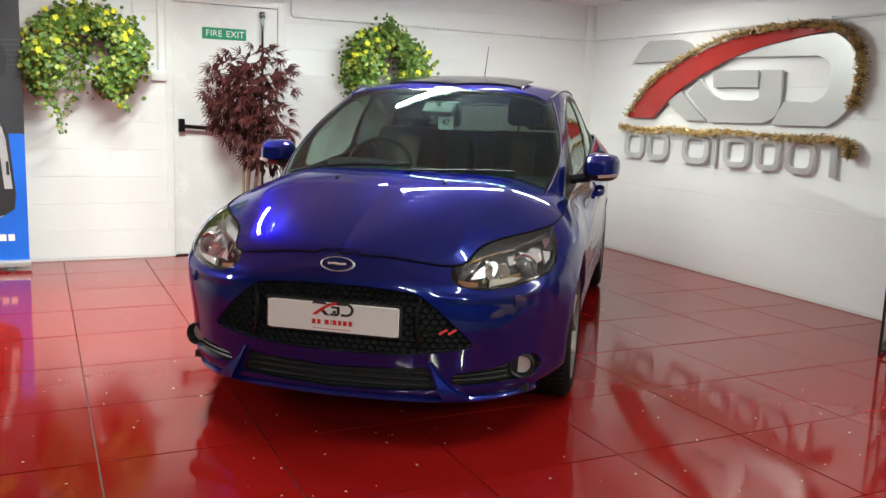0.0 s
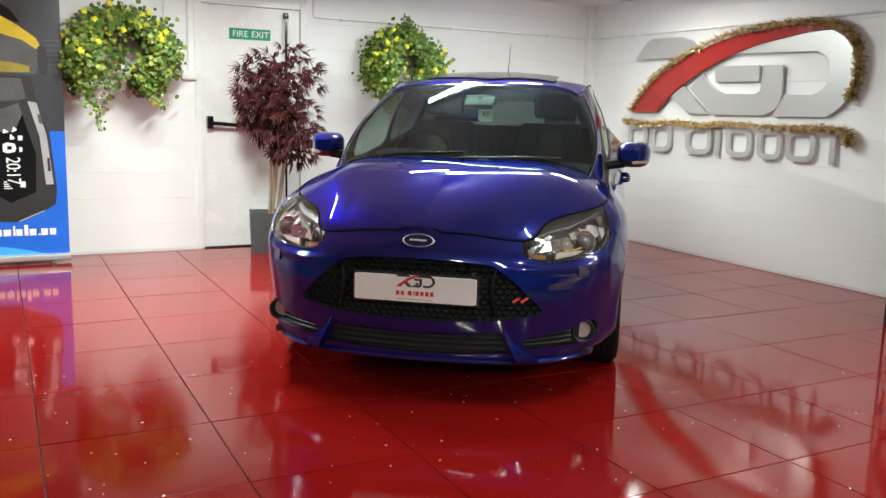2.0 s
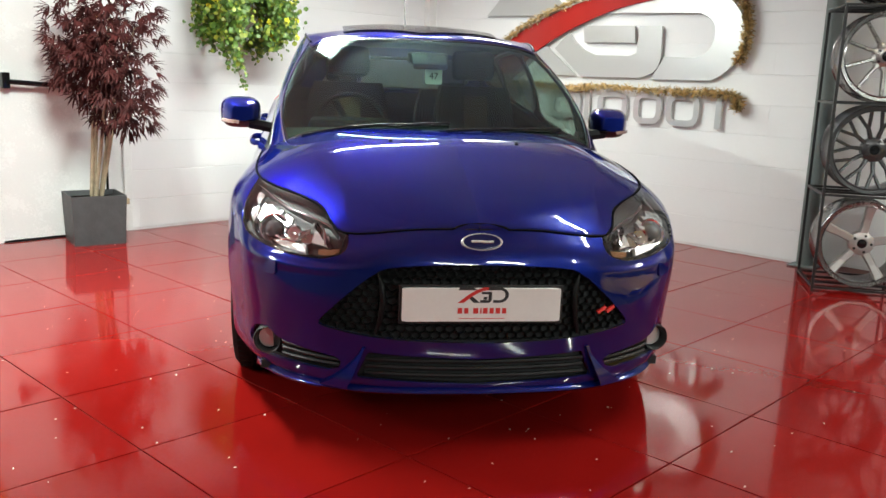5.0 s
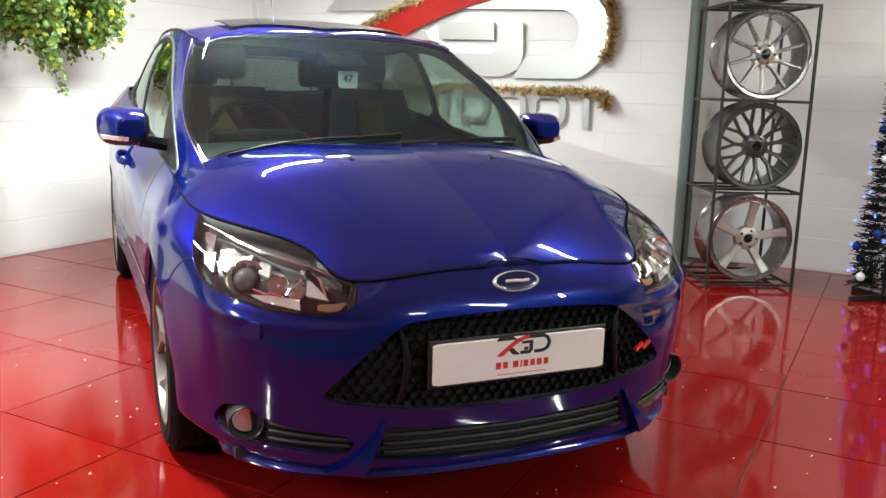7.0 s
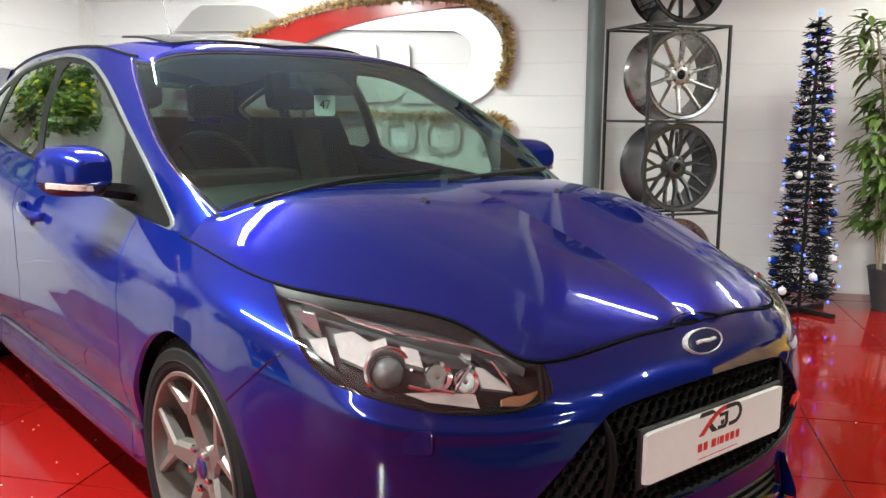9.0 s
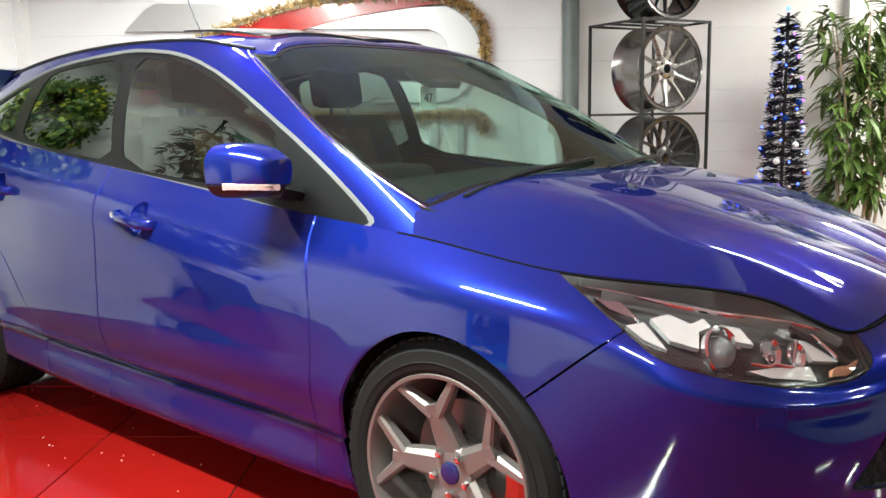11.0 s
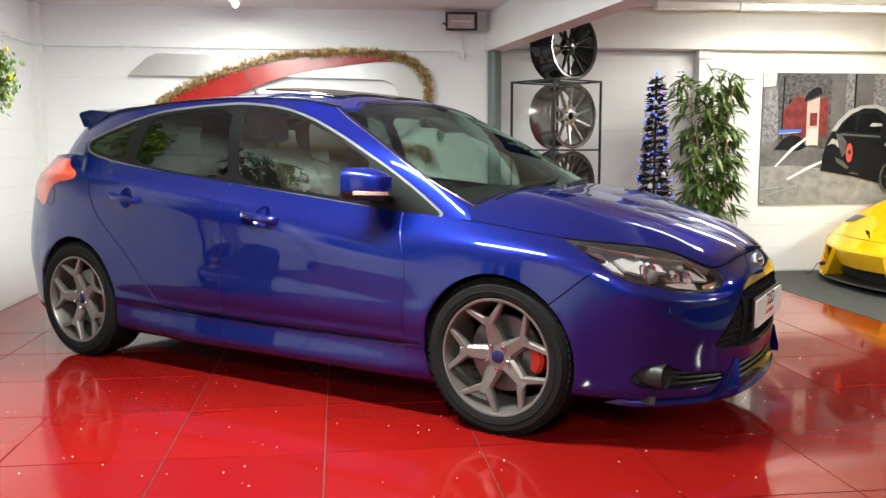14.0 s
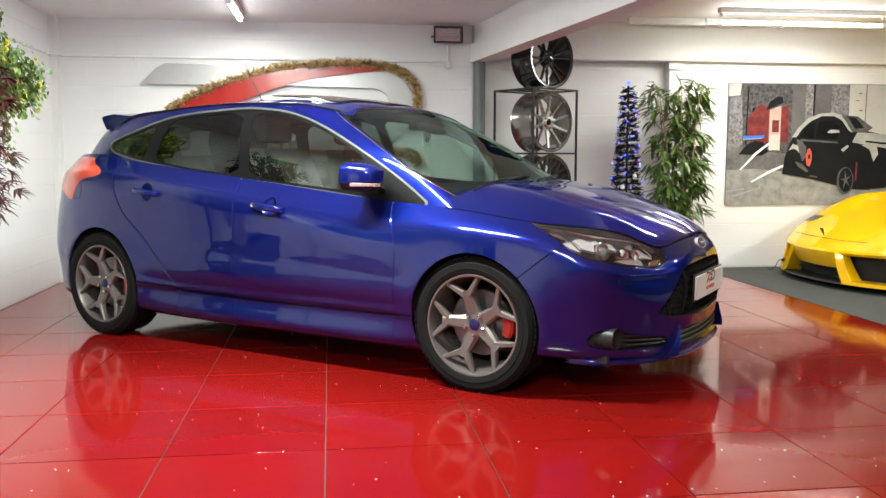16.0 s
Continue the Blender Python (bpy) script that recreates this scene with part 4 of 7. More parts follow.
# headlamps
for s, lens in zip((1, -1), panel("headlamp", lamp, LAMPGLASS, car, "pair", depth=0, push=-.001, label="clear headlamp lens over black bucket")):
    inner = panel("lamp_bucket", lamp, LAMPGREY, lens, "pair", depth=-.042, push=-.045)
    bpy.data.objects.remove(inner[1] if s == 1 else inner[0])
    pts = lamp[0]
    lower = split(lamp, lamp[0][:, 2] - (.688 + .115 * (lamp[0][:, 1] - .6 * lamp[0][:, 0])))[0]
    bez = panel("lamp_bezel", lower, LAMPBEZEL, lens, "pair", depth=.01, push=-.036)
    bpy.data.objects.remove(bez[1] if s == 1 else bez[0])

    def on_lamp(p, z, deep):
        k = np.argmin((pts[:, 1] - .6 * pts[:, 0] - p) ** 2 + (pts[:, 2] - z) ** 2)
        q = pts[k, :3] - deep * pts[k, 3:6]
        return Vector((q[0], q[1] * s, q[2])), Vector((pts[k, 3], pts[k, 4] * s, pts[k, 5]))

    def aim(p, z, deep, lift=.5):
        q, n = on_lamp(p, z, deep)
        way = (n + Vector((1, 0, 0)) * 1.2).normalized()
        return Matrix.Translation(q) @ way.to_track_quat("Z", "Y").to_matrix().to_4x4()

    frame_p = Shape().lathe([(.030, -.02), (.047, -.012), (.052, .002), (.048, .006), (.042, .002), (.036, -.006), (.034, -.012)], 36, aim(.335, .695, .026))
    part("projector_ring", frame_p.mesh("projector_ring", CHROME), lens)
    ball = Shape().lathe([(.034, -.012), (.030, .006), (.020, .017), (.010, .022), (.0005, .0235)], 28, aim(.335, .695, .028))
    part("projector_lens", ball.mesh("projector_lens", PROJECTOR, 60), lens, label="grey glass projector lens")
    for p, z, r in ((.222, .690, .026), (.158, .682, .023)):
        cup = Shape().lathe([(.004, -.018), (r * .6, -.012), (r, .0), (r * 1.12, .003), (r * 1.12, -.004)], 18, aim(p, z, .020))
        cup.lathe([(.0005, -.002), (.006, -.004), (.007, -.018)], 10, aim(p, z, .020))
        part("reflector", cup.mesh("reflector", CHROME, 30), lens)

    def plate(name, outline, deep, material, tip=.0):
        rows = [on_lamp(p, z, deep) for p, z in outline]
        back = [q - n * .012 for q, n in rows]
        front = [q + n * .002 + Vector((0, 0, -tip)) for q, n in rows]
        return part(name, Shape().rings([back, front]).mesh(name, material, 20), lens)

    plate("reflector_block", ((.385, .700), (.445, .712), (.455, .752), (.405, .757), (.375, .740), (.330, .752), (.325, .738), (.362, .728)), .020, FACETS)
    plate("inner_reflector", ((.045, .655), (.118, .662), (.128, .702), (.060, .690)), .020, FACETS)
    plate("outer_reflector", ((.455, .700), (.500, .716), (.520, .742), (.470, .745)), .024, FACETS)
    plate("centre_reflector", ((.255, .705), (.292, .712), (.296, .738), (.262, .730)), .022, FACETS)
    plate("mid_reflector", ((.105, .705), (.150, .716), (.160, .728), (.112, .722)), .022, FACETS)
    for p0, z0, p1, z1 in ((.292, .668, .190, .655), (.140, .700, .186, .664), (.090, .706, .060, .664)):
        blade = Shape().tube([on_lamp(p0 + (p1 - p0) * t, z0 + (z1 - z0) * t, .012)[0] for t in np.linspace(0, 1, 6)], .0035, 6)
        part("chrome_blade", blade.mesh("chrome_blade", CHROME, 50), lens)
    edge_line = Shape().tube([on_lamp(p, z, .010)[0] for p, z in ((.06, .712), (.12, .726), (.20, .738), (.30, .752), (.40, .768), (.50, .786), (.56, .796))], [.002, .004, .005, .005, .004, .003, .002], 6)
    part("chrome_brow", edge_line.mesh("chrome_brow", CHROME, 50), lens)
    plate("cross_bar", ((.020, .652), (.034, .648), (.142, .712), (.132, .722)), .012, PIANO)
    plate("low_reflector", ((.135, .628), (.245, .642), (.300, .660), (.240, .662), (.135, .652)), .016, FACETS)
    plate("side_reflector", ((.480, .752), (.530, .765), (.545, .785), (.500, .780)), .020, SILVER)
    ind = Shape()
    row = [on_lamp(p, z, .026) for p, z in ((-.012, .652), (.012, .641), (.035, .637), (.06, .636), (.082, .637))]
    rings = []
    for (q, n), w in zip(row, (.003, .009, .011, .010, .007)):
        up = Vector((0, 0, 1))
        rings.append([q + up * w, q + up * w + n * .010, q - up * w + n * .010, q - up * w])
    ind.rings(rings)
    part("indicator", ind.mesh("indicator", AMBER, 20), lens, label="amber indicator strip")
    brow = Shape()
    row = [on_lamp(p, z, .022) for p, z in ((.02, .690), (.08, .716), (.16, .727), (.26, .745), (.36, .760), (.46, .775), (.53, .785))]
    brow.rings([[q + Vector((0, 0, .010)), q + n * .014 + Vector((0, 0, .003)), q + n * .010 - Vector((0, 0, .006)), q - Vector((0, 0, .008))] for q, n in row])
    part("lamp_brow", brow.mesh("lamp_brow", GREYTRIM, 20), lens)
    rim = Shape()
    low = sorted([tuple(q) for q in LAMP if q[1] < .80 and q[0] > -.04], key=lambda q: q[0])
    rim.tube([on_lamp(p, z + .004, .006)[0] for p, z in low], .005, 6)
    part("lamp_gasket", rim.mesh("lamp_gasket", PIANO, 60), lens)

# tail lamps
panel("tail_lamp", tail, REDLENS, car, "pair", depth=.02, push=.003, label="red tail lamp")

# grille: a dark basket with a honeycomb, a frame, the plate and two struts
basket = panel("grille", grille, DARK, car, depth=-.05, push=-.052, label="black honeycomb grille")[0]
comb = Shape()
cw = .0185
inner = inset(rounded(GRILLE, 0)[::-1].tolist(), .006)
rows = int(.30 / (cw * 1.5 * .82)) + 1
half = [(y, z) for y, z in GRILLE]
for r in range(rows):
    for c in range(-34, 35):
        y = (c + .5 * (r % 2)) * cw * 1.732
        z = .352 + r * cw * 1.5 * .82
        if signed(GRILLE, [(abs(y), z)])[0] > -.004:
            continue
        if abs(y) < .25 and .44 < z < .54:
            continue
        x = nose_x(y, z) - .016
        turn = Matrix.Translation((x, y, z)) @ pose(0, 0, 0, 0, 0, math.degrees(math.atan2(y * .35, 1)))
        ring = [(0, cw * .98 * math.cos(a), cw * .80 * math.sin(a)) for a in (math.pi / 6 + k * math.pi / 3 for k in range(6))]
        rings = [[(-.020, q[1] * .99, q[2] * .99) for q in ring], [(0, q[1], q[2]) for q in ring], [(.002, q[1] * .93, q[2] * .93) for q in ring], [(-.018, q[1] * .86, q[2] * .86) for q in ring]]
        comb.rings(rings, cap=False, m=turn)
part("honeycomb", comb.mesh("honeycomb", TRIM, 25), basket)
lip = Shape()
lip.tube([(nose_x(y, z) - .004, y, z) for y, z in half if y >= 0], .0035, 6)
lip.tube([(nose_x(y, z) - .004, -y, z) for y, z in half if y >= 0], .0035, 6)
part("grille_surround", lip.mesh("grille_surround", FRAMEBLACK, 60), basket)
for s in (1, -1):
    st = Shape()
    st.tube([(nose_x(y, z) - .008, s * y, z) for y, z in ((.335, .58), (.322, .54), (.318, .49), (.325, .43), (.34, .38))], [.004, .009, .011, .010, .006], 8)
    part("grille_strut", st.mesh("grille_strut", FRAMEBLACK, 60), basket)
em = Shape()       # red trim emblem
for y0, z0, y1, z1, w in ((.405, .450, .434, .468, .008), (.438, .450, .467, .468, .008)):
    a, b = Vector((nose_x(y0, z0) + .001, y0, z0)), Vector((nose_x(y1, z1) + .001, y1, z1))
    em.tube([a, b], w * .9, 4)
part("emblem", em.mesh("emblem", REDPRINT, 30), basket, label="small red metal emblem")

# plate with the dealer's mark
PL = pose(.888, 0, .489, 90, 0, 90)
pl = Shape().prism(rounded([(-.26, -.0555), (.26, -.0555), (.26, .0555), (-.26, .0555)], 2, .03), -.006, .004, .001)
plate = part("show_plate", pl.mesh("show_plate", WHITEPLASTIC), car, PL, "white show plate with a dealer's mark")
back = Shape().prism([(-.27, -.066), (.27, -.066), (.27, .064), (-.27, .064)], -.014, -.006, .003)
part("plate_backing", back.mesh("plate_backing", TRIM), plate)


def dealer_mark(sx, z0, z1, kind):
    """The dealer's mark in plain strokes, 1 wide: 'arc' the red sweep, 'bars' the black strokes, 'line' the row below."""
    sh = Shape()
    if kind == "arc":
        out = [(-.50 + .62 * t, -.02 + .40 * math.sin(t * math.pi / 2)) for t in np.linspace(0, 1, 16)]
        inn = [(-.38 + .50 * t, -.02 + .32 * math.sin(t * math.pi / 2)) for t in np.linspace(1, 0, 16)]
        sh.prism([(x * sx, y * sx) for x, y in reversed(out + inn)], z0, z1)
    elif kind == "bars":
        for poly in ([(-.50, .30), (-.46, .38), (-.20, .38), (-.10, .30)], [(-.30, .12), (-.22, .16), (-.05, -.02), (-.18, -.02)], [(-.02, .20), (-.02, .26), (.14, .26), (.14, .20)], [(.02, .06), (.02, .13), (.10, .13), (.10, .06)],
                     [(.12, .26), (.19, .26), (.19, .05), (.12, .05)], [(-.05, -.02), (-.05, .05), (.15, .05), (.19, .05), (.14, -.02)], [(.05, .30), (.05, .38), (.34, .38), (.36, .30)],
                     [(.22, -.02), (.22, .05), (.36, .05), (.34, -.02)]):
            sh.prism([(x * sx, y * sx) for x, y in poly], z0, z1)
        for a0 in range(8):
            t0, t1 = -90 + a0 * 22.5, -90 + (a0 + 1) * 22.5
            quad = [(.34 + r * math.cos(radians(t)), .18 + r * math.sin(radians(t))) for r, t in ((.13, t0), (.20, t0), (.20, t1), (.13, t1))]
            sh.prism([(x * sx, y * sx) for x, y in quad], z0, z1)
    else:
        x = -.50
        for w in (.11, .10, .0, .12, .03, .11, .10, .11, .10):
            if w:
                sh.prism([(x * sx, -.25 * sx), ((x + w * .85) * sx, -.25 * sx), ((x + w * .85) * sx, -.115 * sx), (x * sx, -.115 * sx)], z0, z1)
            x += w + .025 if w else .06
    return sh


part("mark_stroke", dealer_mark(.16, .004, .0048, "bars").mesh("mark_stroke", BLACKPRINT, 20), plate, pose(0, .010, 0) @ Matrix.Diagonal((1, .82, 1, 1)))
part("mark_sweep", dealer_mark(.16, .004, .0052, "arc").mesh("mark_sweep", REDPRINT, 20), plate, pose(0, .010, 0) @ Matrix.Diagonal((1, .82, 1, 1)))
part("mark_line", dealer_mark(.16, .004, .0048, "line").mesh("mark_line", REDPRINT, 20), plate, pose(0, .006, 0) @ Matrix.Diagonal((1, .85, 1, 1)))
hair = Shape().box((-.075, -.0455, .004), (.075, -.0435, .0046))
part("mark_underline", hair.mesh("mark_underline", REDPRINT), plate)

# oval badge
oval = Shape().rings([[(.069 * k * math.cos(a), .029 * k * math.sin(a), z) for a in (2 * math.pi * i / 40 for i in range(40))] for k, z in ((1.0, -.01), (1.0, .004), (.95, .008), (.90, .006), (.88, .004))])
badge = part("badge", oval.mesh("badge", BRIGHTSTROKE), car, pose(.836, 0, .685, 90, 0, 90) @ pose(0, 0, 0, -24), "chrome-rimmed oval badge")
face = Shape().rings([[(.061 * k * math.cos(a), .0255 * k * math.sin(a), z) for a in (2 * math.pi * i / 40 for i in range(40))] for k, z in ((1.0, .003), (1.0, .0065), (.6, .0085))])
part("badge_face", face.mesh("badge_face", BLUEENAMEL), badge)
script = Shape()
script.tube([(-.036, 0, .0088), (-.012, .001, .0092), (.012, -.001, .0092), (.036, 0, .0088)], .0045, 6)
part("badge_stroke", script.mesh("badge_stroke", BRIGHTSTROKE), badge)

# lower intake with slats, fog lamp pods, fins and the lip
low = panel("lower_intake", intake, PIANO, car, depth=-.06, push=-.062)[0]
for z in (.238, .262, .285):
    sl = Shape()
    ys = np.linspace(-.37, .37, 21)
    sl.rings([[(nose_x(y, z) - .012, y, z + .006 + abs(y) * .01), (nose_x(y, z) - .008, y, z + abs(y) * .01), (nose_x(y, z) - .012, y, z - .006 + abs(y) * .01), (nose_x(y, z) - .05, y, z + abs(y) * .01)] for y in ys])
    part("slat", sl.mesh("slat", TRIM, 30), low)
for s, pod in zip((1, -1), panel("fog_pod", fogslot, PIANO, car, "pair", depth=-.05, push=-.052)):
    for z0, z1 in ((.262, .268), (.278, .290), (.294, .310)):
        sl = Shape()
        ys = np.linspace(.455, .645, 9)
        zz = [z0 + (z1 - z0) * (y - .455) / .19 for y in ys]
        sl.rings([[(nose_x(y, z) - .010, s * y, z + .0055), (nose_x(y, z) - .006, s * y, z), (nose_x(y, z) - .010, s * y, z - .0055), (nose_x(y, z) - .05, s * y, z)] for y, z in zip(ys, zz)])
        part("slat", sl.mesh("slat", TRIM, 30), pod)
    at = Matrix.Translation((nose_x(.694, .302) - .014, s * .694, .302)) @ Vector((1, s * .14, .0)).to_track_quat("Z", "Y").to_matrix().to_4x4()
    bowl = Shape().lathe([(.050, -.07), (.049, .016), (.046, .021), (.042, .017), (.040, .0), (.039, -.05)], 36, at)
    part("fog_bezel", bowl.mesh("fog_bezel", TRIM), pod)
    fl = Shape().lathe([(.038, -.02), (.037, -.006), (.026, .000), (.0005, .003)], 30, at)
    part("fog_lamp", fl.mesh("fog_lamp", LAMPGLASS, 60), pod, label="round clear fog lamp")
    fr = Shape().lathe([(.036, -.016), (.032, -.022), (.026, -.034), (.012, -.042), (.010, -.024), (.0005, -.022)], 20, at)
    part("fog_reflector", fr.mesh("fog_reflector", FOGGREY, 20), pod)
for s in (1, -1):
    fin = Shape()
    rows = []
    for t in np.linspace(0, 1, 7):
        z = .333 - .137 * t
        y0, y1 = .368 + .06 * t, .382 + (.135 * t ** 1.5)
        out = .010 + .034 * t
        rows.append([(nose_x(y0, z) - .03, s * y0, z), (nose_x(y0, z) + out, s * (y0 + .004), z), (nose_x(y1, z) + out * .8, s * y1, z), (nose_x(y1, z) - .03, s * (y1 + .004), z)])
    fin.rings(rows)
    part("bumper_fin", fin.mesh("bumper_fin", PAINT, 40), car)
    w = Shape().prism(rounded([(-.030, -.024), (.030, -.024), (.030, .024), (-.030, .024)], 2, .12), -.004, .0035, .0015)
    part("washer_cover", w.mesh("washer_cover", PAINT), car, Matrix.Translation((nose_x(.685, .567) - .0005, s * .685, .567)) @ Vector((1, s * 1.05, .12)).to_track_quat("Z", "Y").to_matrix().to_4x4())
splitter = Shape()
rings = []
for y in np.linspace(-.74, .74, 41):
    x = nose_x(y, .205)
    rings.append([(x - .10, y, .178), (x + .004, y, .176), (x + .014, y, .186), (x + .006, y, .198), (x - .02, y, .206)])
splitter.rings(rings)
part("front_splitter", splitter.mesh("front_splitter", PAINT, 50), car)

# mirrors
for s in (1, -1):

    def shell(z0, z1, grow=0.0, fx=.062):
        rings = []
        for k in range(9):
            t = k / 8
            x = -.045 + (fx + .045) * t
            w = (1 - .55 * t ** 2.6)
            ring = []
            for a in (2 * math.pi * i / 28 for i in range(28)):
                cx, sz = math.cos(a), math.sin(a)
                py = .096 * w * math.copysign(abs(cx) ** .6, cx) + .012 * t * -s * 0
                pz = .066 * w * math.copysign(abs(sz) ** .65, sz)
                ring.append((x - .02 * abs(py) / .096, py * (1 + grow), min(max(pz, z0), z1) * (1 + grow)))
            rings.append(ring)
        return Shape().rings(rings)

    cap = shell(-.030, .07)
    mi = part("door_mirror", cap.mesh("door_mirror", PAINT, 50), car, pose(-.575, s * .885, 1.012, 0, 0, s * -8) @ Matrix.Diagonal((1.5, .96, 1.1, 1)))
    base = shell(-.066, -.032, -.02)
    part("mirror_base", base.mesh("mirror_base", TRIM, 50), mi)
    g = Shape().rings([[(-.048, .088 * k * math.copysign(abs(math.cos(a)) ** .6, math.cos(a)), .058 * k * math.copysign(abs(math.sin(a)) ** .65, math.sin(a))) for a in (2 * math.pi * i / 28 for i in range(28))] for k in (1, .5)])
    part("mirror_glass", g.mesh("mirror_glass", CHROME), mi)
    strip = Shape()
    rows = []
    for t in np.linspace(.38, 1, 9):
        y = s * (-.03 + .125 * t)
        x = .060 - .075 * max(0, t) ** 3
        rows.append([(x - .01, y, -.024), (x + .004, y, -.028), (x + .004, y, -.044 + .006 * t), (x - .01, y, -.046 + .006 * t)])
    strip.rings(rows)
    part("mirror_indicator", strip.mesh("mirror_indicator", INDICATOR, 40), mi, label="clear and amber indicator strip")
    arm = Shape().rings([[(x + dx, -s * y, z + dz) for dx, dz in ((.042, 0), (.03, .022), (-.03, .022), (-.042, 0), (-.03, -.02), (.03, -.02))] for y, x, z in ((.03, .0, -.042), (.08, -.008, -.050), (.125, -.012, -.058), (.165, -.015, -.066))])
    part("mirror_arm", arm.mesh("mirror_arm", TRIM, 40), mi)

# wipers lie along the foot of the screen
for y0, y1, dz in ((-.60, .02, .0), (.0, .52, .0)):
    wp = Shape()
    pts = []
    for t in np.linspace(0, 1, 12):
        y = y0 + (y1 - y0) * t
        x = -.075 - .07 * (abs(y) / .6) ** 2 - .055 * t
        k = np.argmin((cabin[0][:, 0] - x) ** 2 + (cabin[0][:, 1] - abs(y)) ** 2 + (cabin[0][:, 6] > 3) * 9)
        pts.append((x + .022, y, float(cabin[0][k, 2]) + .002))
    pts = [tuple(p) for p in spline([pts[0], pts[4], pts[8], pts[11]], 12)]
    wp.tube(pts, [.006] * 3 + [.0045] * 9, 6)
    wp.tube([(p[0] - .004, p[1], p[2] - .008) for p in pts[3:]], .004, 4)
    part("wiper", wp.mesh("wiper", FRAMEBLACK, 40), car)


# wheels: five forked spokes
def wheel_parts(at, s):
    rim = Shape().lathe([(.241, .106), (.2435, .111), (.241, .1155), (.233, .114), (.227, .101), (.221, .05), (.212, 0), (.208, -.08), (.218, -.105), (.230, -.108), (.232, -.02)], 72, closed=True)
    spokes = []
    for k in range(5):
        rot = pose(0, 0, 0, 0, 0, 72 * k + 33 * -s)
        spoke = Shape().bar((.036, 0, .078), (.166, 0, .103), (0, 1, 0), .039, .0215, .045, .032, .62)
        for sg in (1, -1):
            a = radians(21.5 * sg)
            tip = Vector((.231 * math.cos(a), .231 * math.sin(a), .107))
            root = Vector((.140, sg * .006, .0985))
            across = (tip - root).cross(Vector((0, 0, 1)))
            spoke.bar(root, tip, across, .017, .0105, .034, .024, .6)
        spokes.append((spoke, rot))
    rim.lathe([(.0005, .082), (.034, .083), (.058, .078), (.066, .066), (.068, .03), (.03, .03)], 40)
    parent = part("wheel", rim.mesh("wheel", ALLOY, 28), car, at, "grey alloy wheel with five forked spokes")
    for spoke, rot in spokes:
        part("spoke", spoke.mesh("spoke", ALLOY, 28), parent, rot)
    tyre = Shape().lathe([(.231, -.112), (.262, -.118), (.290, -.117), (.308, -.108), (.318, -.092), (.322, -.072), (.322, -.045), (.316, -.044), (.316, -.036), (.3225, -.035), (.3225, -.006), (.316, -.005), (.316, .005), (.3225, .006), (.3225, .035), (.316, .036), (.316, .044), (.322, .045), (.322, .072), (.318, .092), (.308, .108), (.298, .1145), (.296, .1175), (.290, .1172), (.272, .119), (.270, .1215), (.266, .1190), (.256, .1185), (.246, .114), (.239, .104), (.236, .06), (.232, -.06)], 72, closed=True)
    tyre_ob = part("tyre", tyre.mesh("tyre", RUBBER, 40), parent)
    tread = Shape()
    for k in range(64):
        for sg in (1, -1):
            tread.box((.3185, -.0105, .052 if sg > 0 else -.097), (.3245, .0105, .097 if sg > 0 else -.052), 0, pose(0, 0, 0, 0, 0, 360 / 64 * (k + .25 * sg)))
    tagged(part("tread_block", tread.mesh("tread_block", RUBBER, 30), tyre_ob), "black rubber tread blocks", "", "", "stuff")
    for k in range(5):
        nut = Shape().lathe([(.0005, .012), (.006, .012), (.0098, .009), (.0105, 0)], 6, pose(0, 0, 0, 0, 0, 72 * k + 54) @ pose(.051, 0, .0845))
        part("wheel_nut", nut.mesh("wheel_nut", CHROME, 25), parent)
    cap = Shape().lathe([(.0005, .0905), (.020, .0895), (.026, .087), (.028, .082)], 28)
    part("centre_cap", cap.mesh("centre_cap", BLUEENAMEL), parent, label="dark blue centre cap")
    disc = Shape().lathe([(.05, .028), (.075, .03), (.08, .012), (.158, .012), (.160, .008), (.160, -.010), (.158, -.014), (.05, -.014)], 48)
    part("brake_disc", disc.mesh("brake_disc", STEEL), parent)
    cal = Shape()
    rings = []
    for t in np.linspace(-19, 19, 9):
        c, sn = math.cos(radians(t)), math.sin(radians(t))
        r0, r1 = .134, .186 - .010 * (t / 19) ** 2
        rings.append([(r0 * c, r0 * sn, .016), (r0 * c, r0 * sn, .046), ((r1 - .014) * c, (r1 - .014) * sn, .052), (r1 * c, r1 * sn, .040), (r1 * c, r1 * sn, -.03), (r0 * c, r0 * sn, -.03)])
    cal.rings(rings, m=pose(0, 0, 0, 0, 0, 0 if s < 0 else 180))
    part("brake_caliper", cal.mesh("brake_caliper", CALIPER, 40), parent, label="red painted brake caliper")


for s in (1, -1):
    for wx in (0.0, -2.648):
        wheel_parts(pose(wx, s * .735, .3225, -90 * s, 0, 0), s)

# cabin inside
dash = Shape()
dash.rings([[(-.10, y, .90), (-.28, y, .955 - .02 * abs(y)), (-.52, y, .975 - .03 * abs(y)), (-.66, y, .93), (-.70, y, .80), (-.62, y, .55), (-.3, y, .5)] for y in np.linspace(-.68, .68, 11)])
dash.box((-.72, -.58, .90), (-.55, -.20, 1.0), .03)
part("dashboard", dash.mesh("dashboard", LEATHER, 40), car)
sw = Shape()
tilt = pose(-.86, -.37, .935, 0, 68, 0)
sw.rings([[((.183 + .014 * math.cos(b)) * math.cos(a), (.183 + .014 * math.cos(b)) * math.sin(a), .014 * math.sin(b)) for b in (2 * math.pi * i / 8 for i in range(8))] for a in (2 * math.pi * j / 36 for j in range(36))], loop=True, m=tilt)
